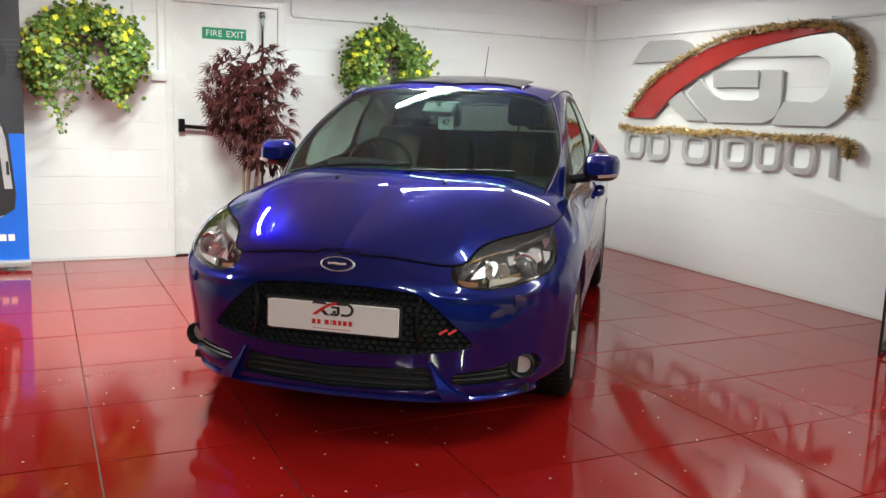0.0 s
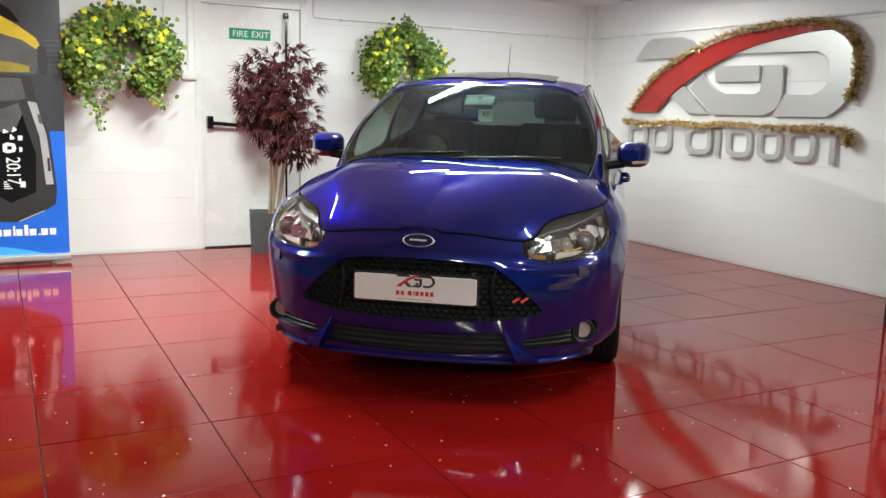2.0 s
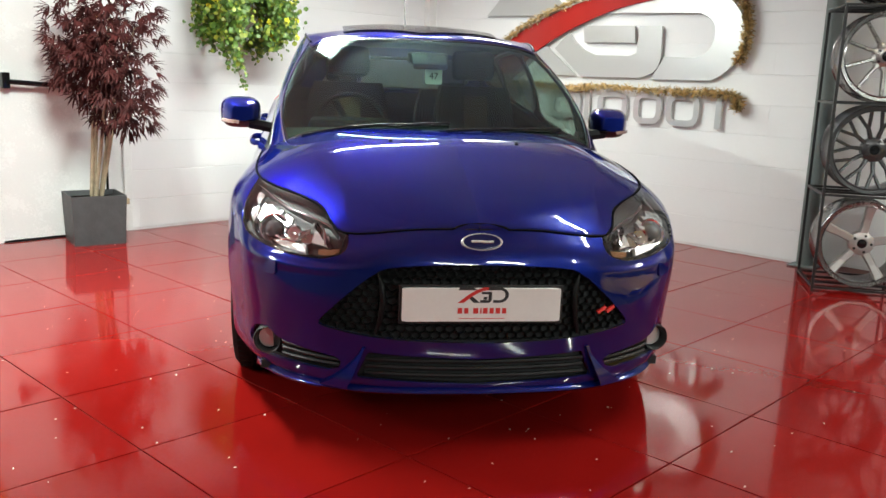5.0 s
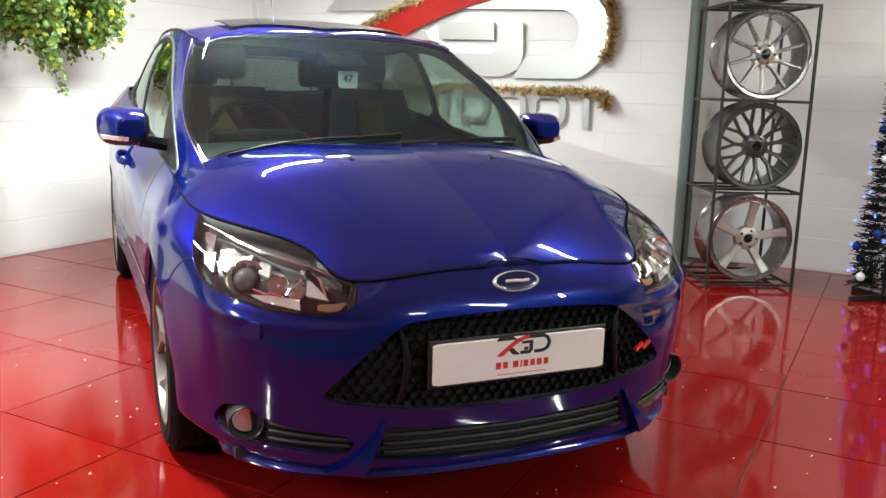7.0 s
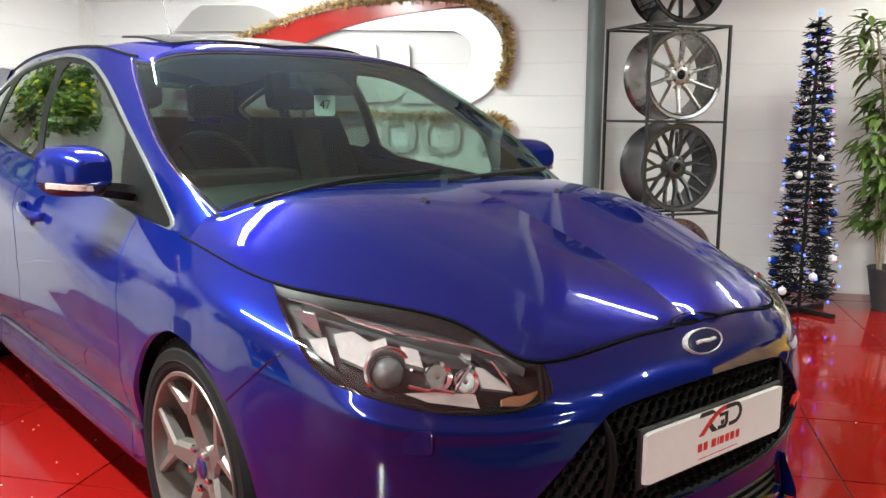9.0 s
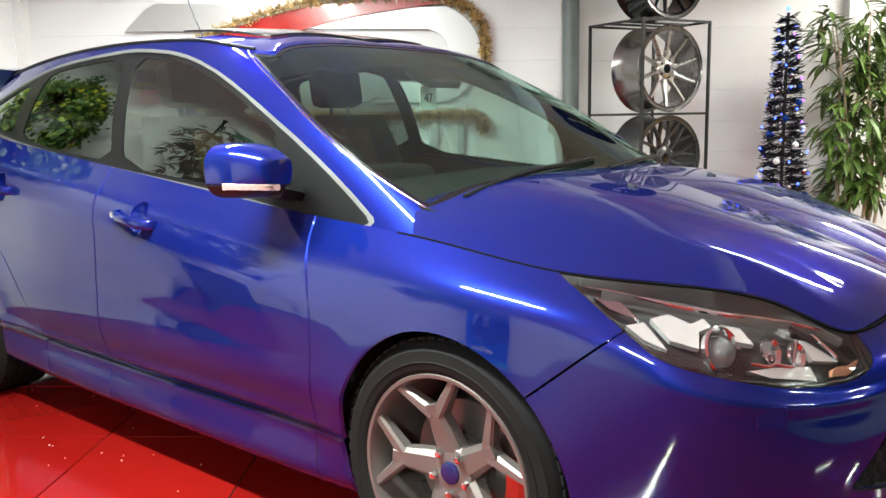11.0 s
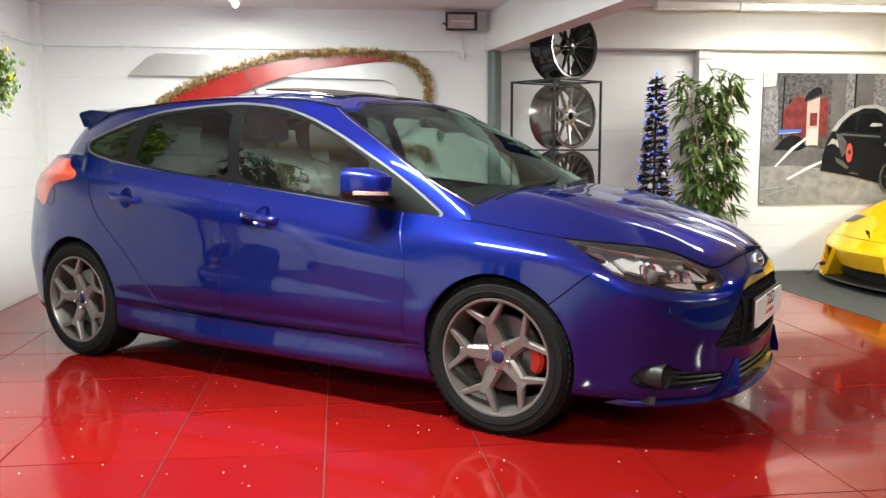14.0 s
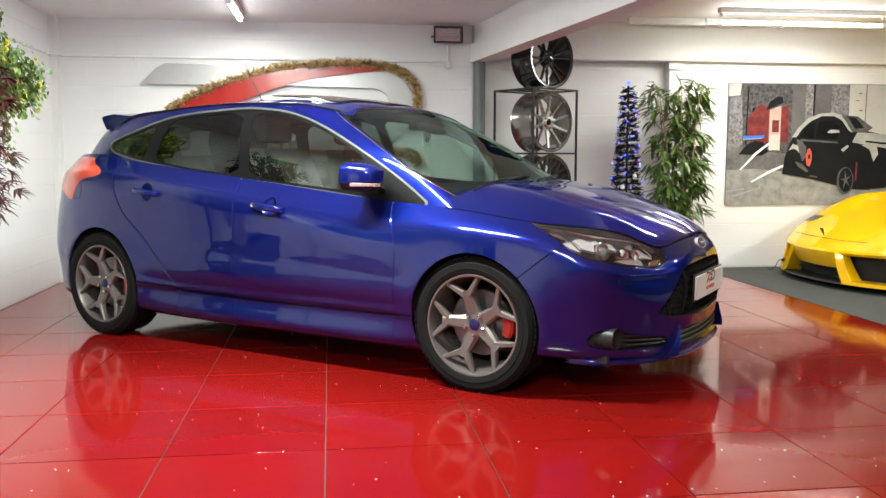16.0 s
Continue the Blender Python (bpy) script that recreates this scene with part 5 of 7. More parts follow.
sw.lathe([(.0005, .03), (.05, .026), (.065, 0), (.05, -.03)], 20, tilt)
for a in (0, 120, 240):
    sw.box((.05, -.016, -.008), (.178, .016, .008), .004, tilt @ pose(0, 0, 0, 0, 0, a + 90))
part("steering_wheel", sw.mesh("steering_wheel", LEATHER, 40), car)
for x, y, w, top in ((-1.38, -.37, .25, 1.16), (-1.38, .37, .25, 1.16), (-2.25, -.37, .28, 1.12), (-2.25, .37, .28, 1.12)):
    st = Shape()
    st.rings([[(x + .45 - .5 * t, y + k * (w - .01), .45 + .06 * math.sin(t * 3)) for k in (-1, -.7, .7, 1)] + [(x + .45 - .5 * t, y + k * w, .62 + .05 * (abs(k) > .8)) for k in (1, .75, -.75, -1)] for t in np.linspace(0, 1, 6)])
    rings = []
    for t in np.linspace(0, 1, 8):
        z = .55 + (top - .55) * t
        ww = w * (1 - .22 * t ** 3)
        xx = x - .02 - .20 * t
        rings.append([(xx + .10 - .03 * t, y + ww, z), (xx + .07 - .03 * t, y + ww * .7, z), (xx + .07 - .03 * t, y - ww * .7, z), (xx + .10 - .03 * t, y - ww, z), (xx - .06, y - ww, z), (xx - .06, y + ww, z)])
    st.rings(rings)
    seat = part("front_seat" if x > -2 else "rear_seat", st.mesh("seat", LEATHER, 45), car)
    hr = Shape().box((-.05, -.125, 0), (.05, .125, .17), .035, pose(x - .235, y, top + .035, 0, -8, 0))
    hr.tube([(x - .225, y - .05, top - .05), (x - .23, y - .05, top + .06)], .007, 6).tube([(x - .225, y + .05, top - .05), (x - .23, y + .05, top + .06)], .007, 6)
    part("headrest", hr.mesh("headrest", LEATHER, 45), seat)
    if x > -2:
        pn = Shape()
        pn.rings([[(x + .095 - .22 * t - .02, y + dy, .62 + (top - .62) * t) for dy in (-.07, .07)] + [(x + .06 - .22 * t - .02, y + dy, .62 + (top - .62) * t) for dy in (.07, -.07)] for t in np.linspace(0, .9, 6)])
        part("seat_insert", pn.mesh("seat_insert", TANSEAT, 45), seat, label="mustard cloth seat insert")
head = Shape()
lining = roof_grid(30, 12)
for sgn in (1, -1):
    q = lining * np.array((1, sgn, 1)) - np.array((0, 0, .035))
    head.add(q.reshape(-1, 3), [(i * 12 + j, (i + 1) * 12 + j, (i + 1) * 12 + j + 1, i * 12 + j + 1) for i in range(29) for j in range(11)])
part("headliner", head.mesh("headliner", HEADLINING, 60), car, None, "grey cloth headliner")
rv = Shape().box((-.016, -.100, -.028), (.016, .100, .028), .012, pose(-.82, 0, 1.295)).tube([(-.79, 0, 1.29), (-.745, 0, 1.302)], .012, 8).box((-.06, -.085, -.022), (.06, .085, .010), .009, pose(-.735, 0, 1.283, 0, 25, 0))
part("inside_mirror", rv.mesh("inside_mirror", FRAMEBLACK, 40), car)
tag = Shape().prism(rounded([(-.043, -.045), (.043, -.045), (.043, .035), (-.043, .035)], 2, .1), 0, .002).prism([(-.012, .035), (.012, .035), (.012, .07), (-.012, .07)], 0, .002)
tagpart = part("price_tag", tag.mesh("price_tag", WHITEPLASTIC), car, pose(-.79, .03, 1.215, 90, 0, 90), "white hanging tag printed with a number")


num = lettering("47", .046)
num.materials.append(BLACKPRINT)
part("tag_number", num, tagpart, pose(0, -.006, .003))


# ---- floodlight ----
fl = thing("floodlight", pose(SIGN_X, 3.945, 2.225, 0, -90, 0), "black halogen floodlight on the sign wall, unlit", "floodlight")
part("housing", Shape().rings([[(-.065 * k, -.135 * k, z), (-.065 * k, .135 * k, z), (.085 * k, .135 * k, z), (.085 * k, -.135 * k, z)] for k, z in ((.7, .03), (.95, .06), (1, .13), (.93, .132), (.9, .10))]).mesh("housing", BLACKMETAL, 30), fl)
part("reflector", Shape().box((-.052, -.118, .095), (.070, .118, .105), .004).mesh("reflector", SILVER), fl)
part("front_glass", Shape().box((-.055, -.122, .124), (.073, .122, .128)).mesh("front_glass", LAMPGLASS), fl)
part("bulb", Shape().lathe([(.006, -.09), (.006, .09)], 10, pose(.01, 0, .114, 90, 0, 0)).mesh("bulb", WHITEPLASTIC), fl)
part("bracket", Shape().tube([(.0, -.14, .08), (.0, -.145, .01), (0, .145, .01), (0, .14, .08)], .006, 6).mesh("bracket", BLACKMETAL), fl)

# ---- the wall sign: brushed steel strokes and a red sweep, standing off the wall ----
EAST = Matrix(((0, 0, -1, SIGN_X), (-1, 0, 0, 0), (0, 1, 0, 0), (0, 0, 0, 1)))


def on_wall(poly):
    q = [(-y, z) for y, z in poly]
    area = sum(a[0] * b[1] - b[0] * a[1] for a, b in zip(q, q[1:] + q[:1]))
    return q if area > 0 else q[::-1]


wall_sign = thing("wall_sign", pose(SIGN_X, 5.5, 1.2), "brushed steel and red dealer sign mounted on the block wall", "sign")
BACK_TO = Matrix.Translation((-SIGN_X, -5.5, -1.2)) @ EAST


def stroke(name, poly, material, z0=.022, z1=.042, label=""):
    return part(name, Shape().prism(on_wall(poly), z0, z1, .0015).mesh(name, material, 25), wall_sign, BACK_TO, label)


arc_out = spline([(6.72, 1.27), (6.42, 1.55), (6.11, 1.71), (5.62, 1.87), (5.12, 1.94), (4.81, 1.95), (4.42, 1.915)], 28)
arc_in = spline([(4.55, 1.908), (4.8, 1.88), (5.05, 1.845), (5.37, 1.78), (5.68, 1.675), (5.96, 1.55), (6.20, 1.40), (6.36, 1.27)], 28)
stroke("red_sweep", [tuple(p) for p in np.r_[arc_out, arc_in]], SIGNRED, .030, .056, "red acrylic sweep")
stroke("steel_stroke", [(6.71, 1.765), (6.56, 1.91), (6.48, 1.95), (6.07, 1.94), (5.95, 1.90), (5.87, 1.845), (6.0, 1.775), (6.12, 1.76)], BRUSHED)
stroke("steel_stroke", [(5.16, 1.66), (5.65, 1.67), (5.63, 1.535), (5.15, 1.53)], BRUSHED)
stroke("steel_stroke", [(5.12, 1.66), (4.92, 1.655)] + [tuple(p) for p in spline([(4.91, 1.42), (4.95, 1.32), (5.08, 1.258)], 8)] + [(5.64, 1.255), (5.93, 1.485), (5.79, 1.615), (5.72, 1.54), (5.63, 1.475), (5.52, 1.435), (5.19, 1.43), (5.13, 1.455)], BRUSHED)
stroke("steel_stroke", [(6.01, 1.505), (5.97, 1.47), (5.69, 1.262), (5.93, 1.262), (6.21, 1.43)], BRUSHED)
d_out = spline([(4.48, 1.895), (4.36, 1.82), (4.27, 1.69), (4.26, 1.52), (4.34, 1.35), (4.48, 1.255)], 20)
d_in = spline([(4.62, 1.42), (4.52, 1.475), (4.48, 1.59), (4.51, 1.69), (4.61, 1.745)], 14)
stroke("steel_stroke", [(5.43, 1.765), (5.21, 1.822), (4.9, 1.865), (4.68, 1.892)] + [tuple(p) for p in d_out] + [(4.99, 1.25), (4.88, 1.425)] + [tuple(p) for p in d_in], BRUSHED)
# the row below stands as plain rounded frames and bars
for y0, y1, kind in ((6.75, 6.47, "frame"), (6.42, 6.14, "frame"), (5.95, 5.63, "frame"), (5.59, 5.52, "bar"), (5.46, 5.18, "frame"), (5.12, 4.87, "frame"), (4.83, 4.55, "frame"), (4.42, 4.30, "bar")):
    z0, z1 = .905, 1.155
    if kind == "bar":
        stroke("steel_block", [(y0, z0), (y0 - .05, z0), (y0 - .05, z1), (y0, z1)], BRUSHED)
        continue
    out = on_wall([tuple(p) for p in rounded([(y0, z0), (y1, z0), (y1, z1), (y0, z1)], 2, .2)])
    sh = Shape().rings([[(x, y, z) for x, y in ring] for ring, z in ((out, .022), (out, .0405), (inset(out, .0015), .042), (inset(out, .046), .042), (inset(out, .0475), .0405), (inset(out, .0475), .022))], loop=True)
    part("steel_block", sh.mesh("steel_block", BRUSHED, 25), wall_sign, BACK_TO)
pins = Shape()
for y, z in ((6.5, 1.85), (6.1, 1.83), (5.4, 1.6), (5.0, 1.35), (4.4, 1.6), (4.5, 1.35), (6.3, 1.4), (5.0, 1.9), (5.8, 1.75)):
    pins.lathe([(.006, 0), (.006, .024)], 8, EAST @ pose(-y, z, 0))
part("mount_pin", pins.mesh("mount_pin", BRUSHED), wall_sign, pose(-SIGN_X, -5.5, -1.2))


def tinsel(name, path, fringe, count, material, label, r=.045):
    """A garland: a wire thick with fine flat strips."""
    rng = random.Random(len(path) * 7 + count)
    pts = spline(path, 80)
    v, f = [], []
    for _ in range(count):
        k = rng.random() * 78
        i = int(k)
        p = Vector(pts[i] * (1 - (k - i)) + pts[i + 1] * (k - i))
        a = Vector((rng.gauss(0, 1) - .3, rng.gauss(0, 1), rng.gauss(0, 1))).normalized()
        side = a.orthogonal().normalized() * .0055
        n = r * rng.uniform(.55, 1.15)
        q = p + a * n + Vector((0, 0, -.006))
        if q.x > SIGN_X - .004:
            q.x = SIGN_X - .004
        j = len(v)
        v += [p - side, p + side, q + side * .7, q - side * .7]
        f.append((j, j + 1, j + 2, j + 3))
    ob = thing(name, pose(0, 0, 0), label, "garland", "tinsel garlands")
    part("tinsel", mesh_of("tinsel", v, f, material, 10), ob)
    part("wire", Shape().tube([tuple(p) for p in pts], .006, 6).mesh("wire", material), ob)
    return ob


tinsel("tinsel_garland", [(5.22, 6.71, 1.29), (5.22, 6.43, 1.57), (5.22, 6.12, 1.735), (5.22, 5.65, 1.895), (5.22, 5.23, 1.96), (5.22, 4.84, 1.975), (5.22, 4.5, 1.95), (5.22, 4.31, 1.86), (5.22, 4.225, 1.70), (5.22, 4.235, 1.5), (5.22, 4.29, 1.39)], 1, 3000, GOLD, "pale gold tinsel garland draped along the sign's sweep", .055)
tinsel("tinsel_garland", [(5.215, 6.79, 1.19), (5.215, 6.4, 1.165), (5.215, 6.05, 1.185), (5.215, 5.7, 1.165), (5.215, 5.41, 1.19), (5.215, 4.86, 1.17), (5.215, 4.5, 1.175), (5.215, 4.26, 1.145), (5.215, 4.25, 1.05)], 1, 2700, GOLD, "pale gold tinsel garland draped over the sign's lower row", .055)


# ---- foliage ----
def leaf(v, f, at, way, up, length, width, fold=.25, steps=3):
    """One folded leaf: a pointed blade with a bent midrib."""
    way = Vector(way).normalized()
    side = way.cross(Vector(up))
    side = (side if side.length > 1e-3 else way.orthogonal()).normalized()
    nrm = side.cross(way)
    k = len(v)
    for i in range(steps + 1):
        t = i / steps
        w = width * math.sin(math.pi * (t * .86 + .10)) if i < steps else 0
        c = Vector(at) + way * (length * t) - nrm * (length * .22 * t * t)
        v += [c - side * w * .5 + nrm * w * fold, c, c + side * w * .5 + nrm * w * fold]
    for i in range(steps):
        a = k + 3 * i
        f += [(a, a + 1, a + 4, a + 3), (a + 1, a + 2, a + 5, a + 4)]


def round_leaf(v, f, at, nrm, r, rng):
    nrm = Vector(nrm).normalized()
    a = nrm.orthogonal().normalized()
    b = nrm.cross(a)
    k = len(v)
    v.append(Vector(at) - nrm * r * .25)
    for i in range(7):
        t = 2 * math.pi * i / 7 + rng.random() * .3
        q = r * (1 + .12 * rng.uniform(-1, 1))
        v.append(Vector(at) + a * q * math.cos(t) + b * q * math.sin(t))
    f += [(k, k + 1 + i, k + 1 + (i + 1) % 7) for i in range(7)]


def acer(m):
    rng = random.Random(5)
    ob = thing("artificial_maple", m, "artificial maroon-leaved maple in a dark slate planter", "plant")
    pot = Shape().rings([[(-w, -w, z), (w, -w, z), (w, w, z), (-w, w, z)] for w, z in ((.165, 0), (.178, .325), (.180, .335), (.166, .337), (.158, .30))])
    part("planter", pot.mesh("planter", PLANTER, 25), ob, pose(-.03, -.02, 0, 0, 0, -16), "dark slate square planter")
    part("soil", Shape().box((-.158, -.158, .26), (.158, .158, .30)).mesh("soil", BARK), ob)
    v, f = [], []
    stems = Shape()
    for i in range(5):
        a = 2 * math.pi * i / 5 + .4
        foot = Vector((.035 * math.cos(a), .03 * math.sin(a), .29))
        top = Vector((.16 * math.cos(a) + .04, -.22 + .14 * math.sin(a), 1.25 + .28 * rng.random()))
        mid = foot.lerp(top, .5) - Vector((.03 * math.cos(a), 0, 0))
        stems.tube([foot, foot.lerp(mid, .6), mid, mid.lerp(top, .6), top], [.013, .012, .011, .009, .006], 7)
    part("trunk", stems.mesh("trunk", BARK, 50), ob)
    lobes = [((-.10, 0, 1.42), (.30, .20, .30), 175), ((.10, -.02, 1.50), (.30, .20, .30), 175), ((.08, 0, 1.15), (.34, .20, .22), 150), ((.12, -.02, .97), (.24, .18, .18), 110), ((-.08, -.02, 1.25), (.30, .18, .22), 115)]
    for (cx, cy, cz), (rx, ry, rz), n in lobes:
        for _ in range(n):
            d = Vector((rng.gauss(0, 1), rng.gauss(0, 1), rng.gauss(0, 1))).normalized() * (rng.random() ** .4)
            p = Vector((cx * .9 - .06 + d.x * rx * .88, cy - .26 + d.y * ry * 1.75, cz - .05 + d.z * rz))
            out = Vector((d.x * 1.2 + rng.uniform(-.5, .5), d.y * .8 - .25 + rng.uniform(-.4, .4), -.35 + d.z * .5 + rng.uniform(-.4, .3))).normalized()
            side = out.orthogonal().normalized()
            for k in range(6):
                ang = (k - 2.5) * .42
                w = (out * math.cos(ang) + (side.cross(out) * .3 + side).normalized() * math.sin(ang)).normalized()
                leaf(v, f, p, w, (rng.uniform(-.3, .3), -.4, 1), .095 * rng.uniform(.75, 1.25) * (1 - .25 * abs(k - 2.5) / 2.5), .0135)
    part("foliage", mesh_of("foliage", v, f, MAROON, 60), ob)
    return ob


acer(pose(1.805, 7.225, 0, 0, 0, 3))


def hanging(m, arch, trails, n, seed, label, depth=.5):
    """A wall-hung arch of trailing greenery with yellow flowers."""
    rng = random.Random(seed)
    ob = thing("hanging_ivy", m, label, "plant", "hanging ivy arches")
    path = [Vector(p) for p in spline(arch, 40)]
    mid = sum(path, Vector()) / 40
    leaves, limes, petals = ([], []), ([], []), ([], [])
    stems = Shape().tube(path, .012, 6)
    for _ in range(n):
        i = rng.randrange(39)
        c = path[i].lerp(path[i + 1], rng.random())
        q = rng.random()
        c = mid + (c - mid) * (1 - .22 * q * q)
        d = Vector((rng.gauss(0, .06), -.02 - depth * q * (1 - .9 * abs(c.z - 1.58) ** 1.5 / .25), rng.gauss(0, .05)))
        tgt = limes if rng.random() < .28 else leaves
        round_leaf(*tgt, c + d, (rng.gauss(0, .5), -1, rng.gauss(.3, .5)), rng.uniform(.011, .022), rng)
    for trail in trails:
        out = Vector((0, -depth * rng.uniform(.1, .8), 0))
        tp = [Vector(p) + out for p in spline(trail, 24)]
        stems.tube(tp, .0035, 5)
        for i in range(0, 24):
            for _ in range(5 if i < 14 else 2):
                d = Vector((rng.gauss(0, .035 * (1.4 - i / 24)), -abs(rng.gauss(.01, .03)), rng.gauss(0, .02)))
                round_leaf(*(limes if rng.random() < .25 else leaves), tp[i] + d, (rng.gauss(0, .6), -1, rng.gauss(.2, .6)), rng.uniform(.011, .020) * (1.15 - .4 * i / 24), rng)
    for _ in range(int(n * .019)):
        i = rng.randrange(4, 39)
        q = rng.uniform(.3, 1)
        c = mid + (path[i] - mid) * (1 - .22 * q * q) + Vector((rng.gauss(0, .055), -.04 - depth * q * (1 - .9 * abs(path[i].z - 1.58) ** 1.5 / .25), rng.gauss(.01, .055)))
        for k in range(7):
            a = 2 * math.pi * k / 7 + rng.random()
            out = Vector((math.cos(a), -.55, math.sin(a)))
            leaf(*petals, c, out, (0, -1, 0), .027, .034, .3, 2)
            leaf(*petals, c + Vector((0, -.008, 0)), Vector((math.cos(a + .4), -1.0, math.sin(a + .4))), (0, -1, .1), .020, .026, .3, 2)
    part("stem", stems.mesh("stem", BARK, 50), ob)
    tagged(part("foliage", mesh_of("foliage", *leaves, IVY, 60), ob), "", "", "", "stuff")
    tagged(part("young_leaf", mesh_of("young_leaf", *limes, LIME, 60), ob), "lime young leaves", "", "", "stuff")
    tagged(part("blossom", mesh_of("blossom", *petals, PETAL, 60), ob), "yellow flowers", "", "", "stuff")


W = BACK_Y - .05
hanging(pose(0, 0, 0), [(.27, W, 1.36), (.27, W, 1.60), (.38, W, 1.80), (.58, W, 1.88), (.80, W, 1.82), (.94, W, 1.66), (.88, W, 1.46), (.76, W, 1.36)],
        [[(.28, W, 1.5), (.33, W - .02, 1.3), (.38, W - .02, 1.17), (.43, W, 1.02)], [(.25, W, 1.6), (.30, W, 1.4), (.36, W, 1.25)], [(.46, W, 1.7), (.52, W, 1.45), (.50, W, 1.26), (.44, W, 1.17)], [(.80, W, 1.5), (.76, W - .02, 1.36), (.82, W, 1.26), (.88, W, 1.20)], [(.92, W, 1.6), (.86, W, 1.45), (.78, W, 1.34)], [(.62, W, 1.7), (.60, W, 1.5), (.58, W, 1.32)]],
        4000, 11, "arch of green ivy with yellow flowers hung on the wall")
hanging(pose(0, 0, 0), [(2.76, W, 1.41), (2.73, W, 1.60), (2.81, W, 1.79), (2.98, W, 1.89), (3.16, W, 1.83), (3.27, W, 1.66), (3.24, W, 1.49), (3.16, W, 1.39)],
        [[(2.76, W, 1.51), (2.79, W - .02, 1.32), (2.84, W, 1.18), (2.88, W, 1.07)], [(2.79, W, 1.55), (2.86, W, 1.36), (2.90, W, 1.22)], [(2.73, W, 1.51), (2.76, W, 1.34), (2.79, W, 1.22)], [(3.22, W, 1.55), (3.18, W, 1.41), (3.12, W, 1.29)], [(2.98, W, 1.89), (3.00, W - .03, 1.96), (2.97, W - .03, 2.03)]],
        4000, 23, "rounder arch of green ivy with yellow flowers on the wall")


# ---- roll-up banner ----
BX0, BX1, BY = -.685, .170, 7.15
ban = thing("rollup_banner", pose((BX0 + BX1) / 2, BY, 0), "dark and blue printed roll-up banner on a silver base", "banner")
h = (BX1 - BX0) / 2
DARKPRINT = surface("dark banner print", (.035, .035, .042), .35, vary=.3, scale=4)
BLUEPRINT = surface("blue banner print", (.012, .13, .62), .35, vary=.12, scale=3)
CYANPRINT = surface("cyan banner print", (.05, .36, .80), .35, vary=.1)
YELLOWPRINT = surface("yellow banner print", (.62, .45, .02), .35, vary=.2, scale=6)
GREYPRINT = surface("grey banner print", (.085, .083, .085), .35, vary=.3, scale=5)
STEELPRINT = surface("silver banner print", (.36, .36, .37), .35, vary=.25, scale=5)
YELLOWDIM = surface("dull yellow banner print", (.30, .24, .03), .35, vary=.35, scale=8)
part("sheet", Shape().box((-h, -.002, .07), (h, .002, 2.0)).mesh("sheet", DARKPRINT), ban)
part("base", Shape().box((-h - .01, -.06, .022), (h + .012, .055, .072), .012).mesh("base", BRUSHED), ban, None, "silver base")
for x in (-h + .12, h - .12):
    part("foot", Shape().box((-.018, -.10, 0), (.018, .10, .022), .005, pose(x, 0, 0)).mesh("foot", GREYTRIM), ban)
SOUTH = pose(0, -.0025, 0, 90, 0, 0)


def print_on(name, poly, z, material, parent=ban, m=SOUTH, label=""):
    q = [tuple(p) for p in poly]
    area = sum(a[0] * b[1] - b[0] * a[1] for a, b in zip(q, q[1:] + q[:1]))
    return part(name, Shape().prism(q if area > 0 else q[::-1], z, z + .0006).mesh(name, material, 20), parent, m, label)


R = h
print_on("blue_field", [(-h, .072), (R, .072), (R, 1.0), (R - .10, 1.0), (R - .14, .94), (R - .30, .80), (-h, .78)], .0002, BLUEPRINT)
print_on("cyan_wave", [(-h, .072), (R - .17, .072), (R - .30, .105), (R - .45, .135), (-h, .17)], .0010, CYANPRINT)
print_on("yellow_roof", [(-h, 2.0), (R - .40, 1.985), (R - .375, 1.93), (R - .42, 1.945), (-h, 1.96)], .0010, YELLOWPRINT)
print_on("car_window", [(-h, 1.95), (R - .42, 1.93), (R - .33, 1.87), (R - .27, 1.78), (R - .36, 1.80), (-h, 1.86)], .0006, PIANO)
print_on("yellow_bonnet", [(-h, 1.88), (R - .42, 1.84), (R - .28, 1.76), (R - .17, 1.68), (R - .145, 1.63), (R - .17, 1.60), (R - .26, 1.66), (R - .40, 1.70), (-h, 1.76)], .0010, YELLOWPRINT)
print_on("car_front", [(-h, 1.76), (R - .40, 1.70), (R - .26, 1.66), (R - .165, 1.60), (R - .15, 1.50), (R - .18, 1.42), (-h, 1.42)], .0006, GREYPRINT)
print_on("yellow_bumper", [(-h, 1.52), (R - .34, 1.50), (R - .22, 1.475), (R - .22, 1.43), (-h, 1.42)], .0014, YELLOWDIM)
print_on("car_wheel", [(R - .13 + .035 * math.cos(a), 1.52 + .11 * math.sin(a)) for a in np.linspace(0, 6.0, 20)], .0014, BLACKPRINT)
for k in range(6):
    print_on("shutter_line", [(R - .12, 1.66 - .035 * k), (R - .012, 1.665 - .035 * k), (R - .012, 1.672 - .035 * k), (R - .12, 1.667 - .035 * k)], .0008, GREYPRINT)
print_on("device_body", [(-h, .34), (R - .34, .32), (R - .16, .40), (R - .085, .45), (R - .072, .56), (R - .105, .98), (R - .18, 1.19), (R - .215, 1.40), (-h, 1.40)], .0020, BLACKPRINT)
print_on("device_top", [(-h, 1.385), (R - .28, 1.385), (R - .255, 1.24), (R - .30, 1.225), (-h, 1.18)], .0026, GREYPRINT)
print_on("device_edge", [(R - .245, 1.22), (R - .185, 1.21), (R - .125, .96), (R - .092, .60), (R - .145, .60), (R - .175, .96)], .0026, STEELPRINT)
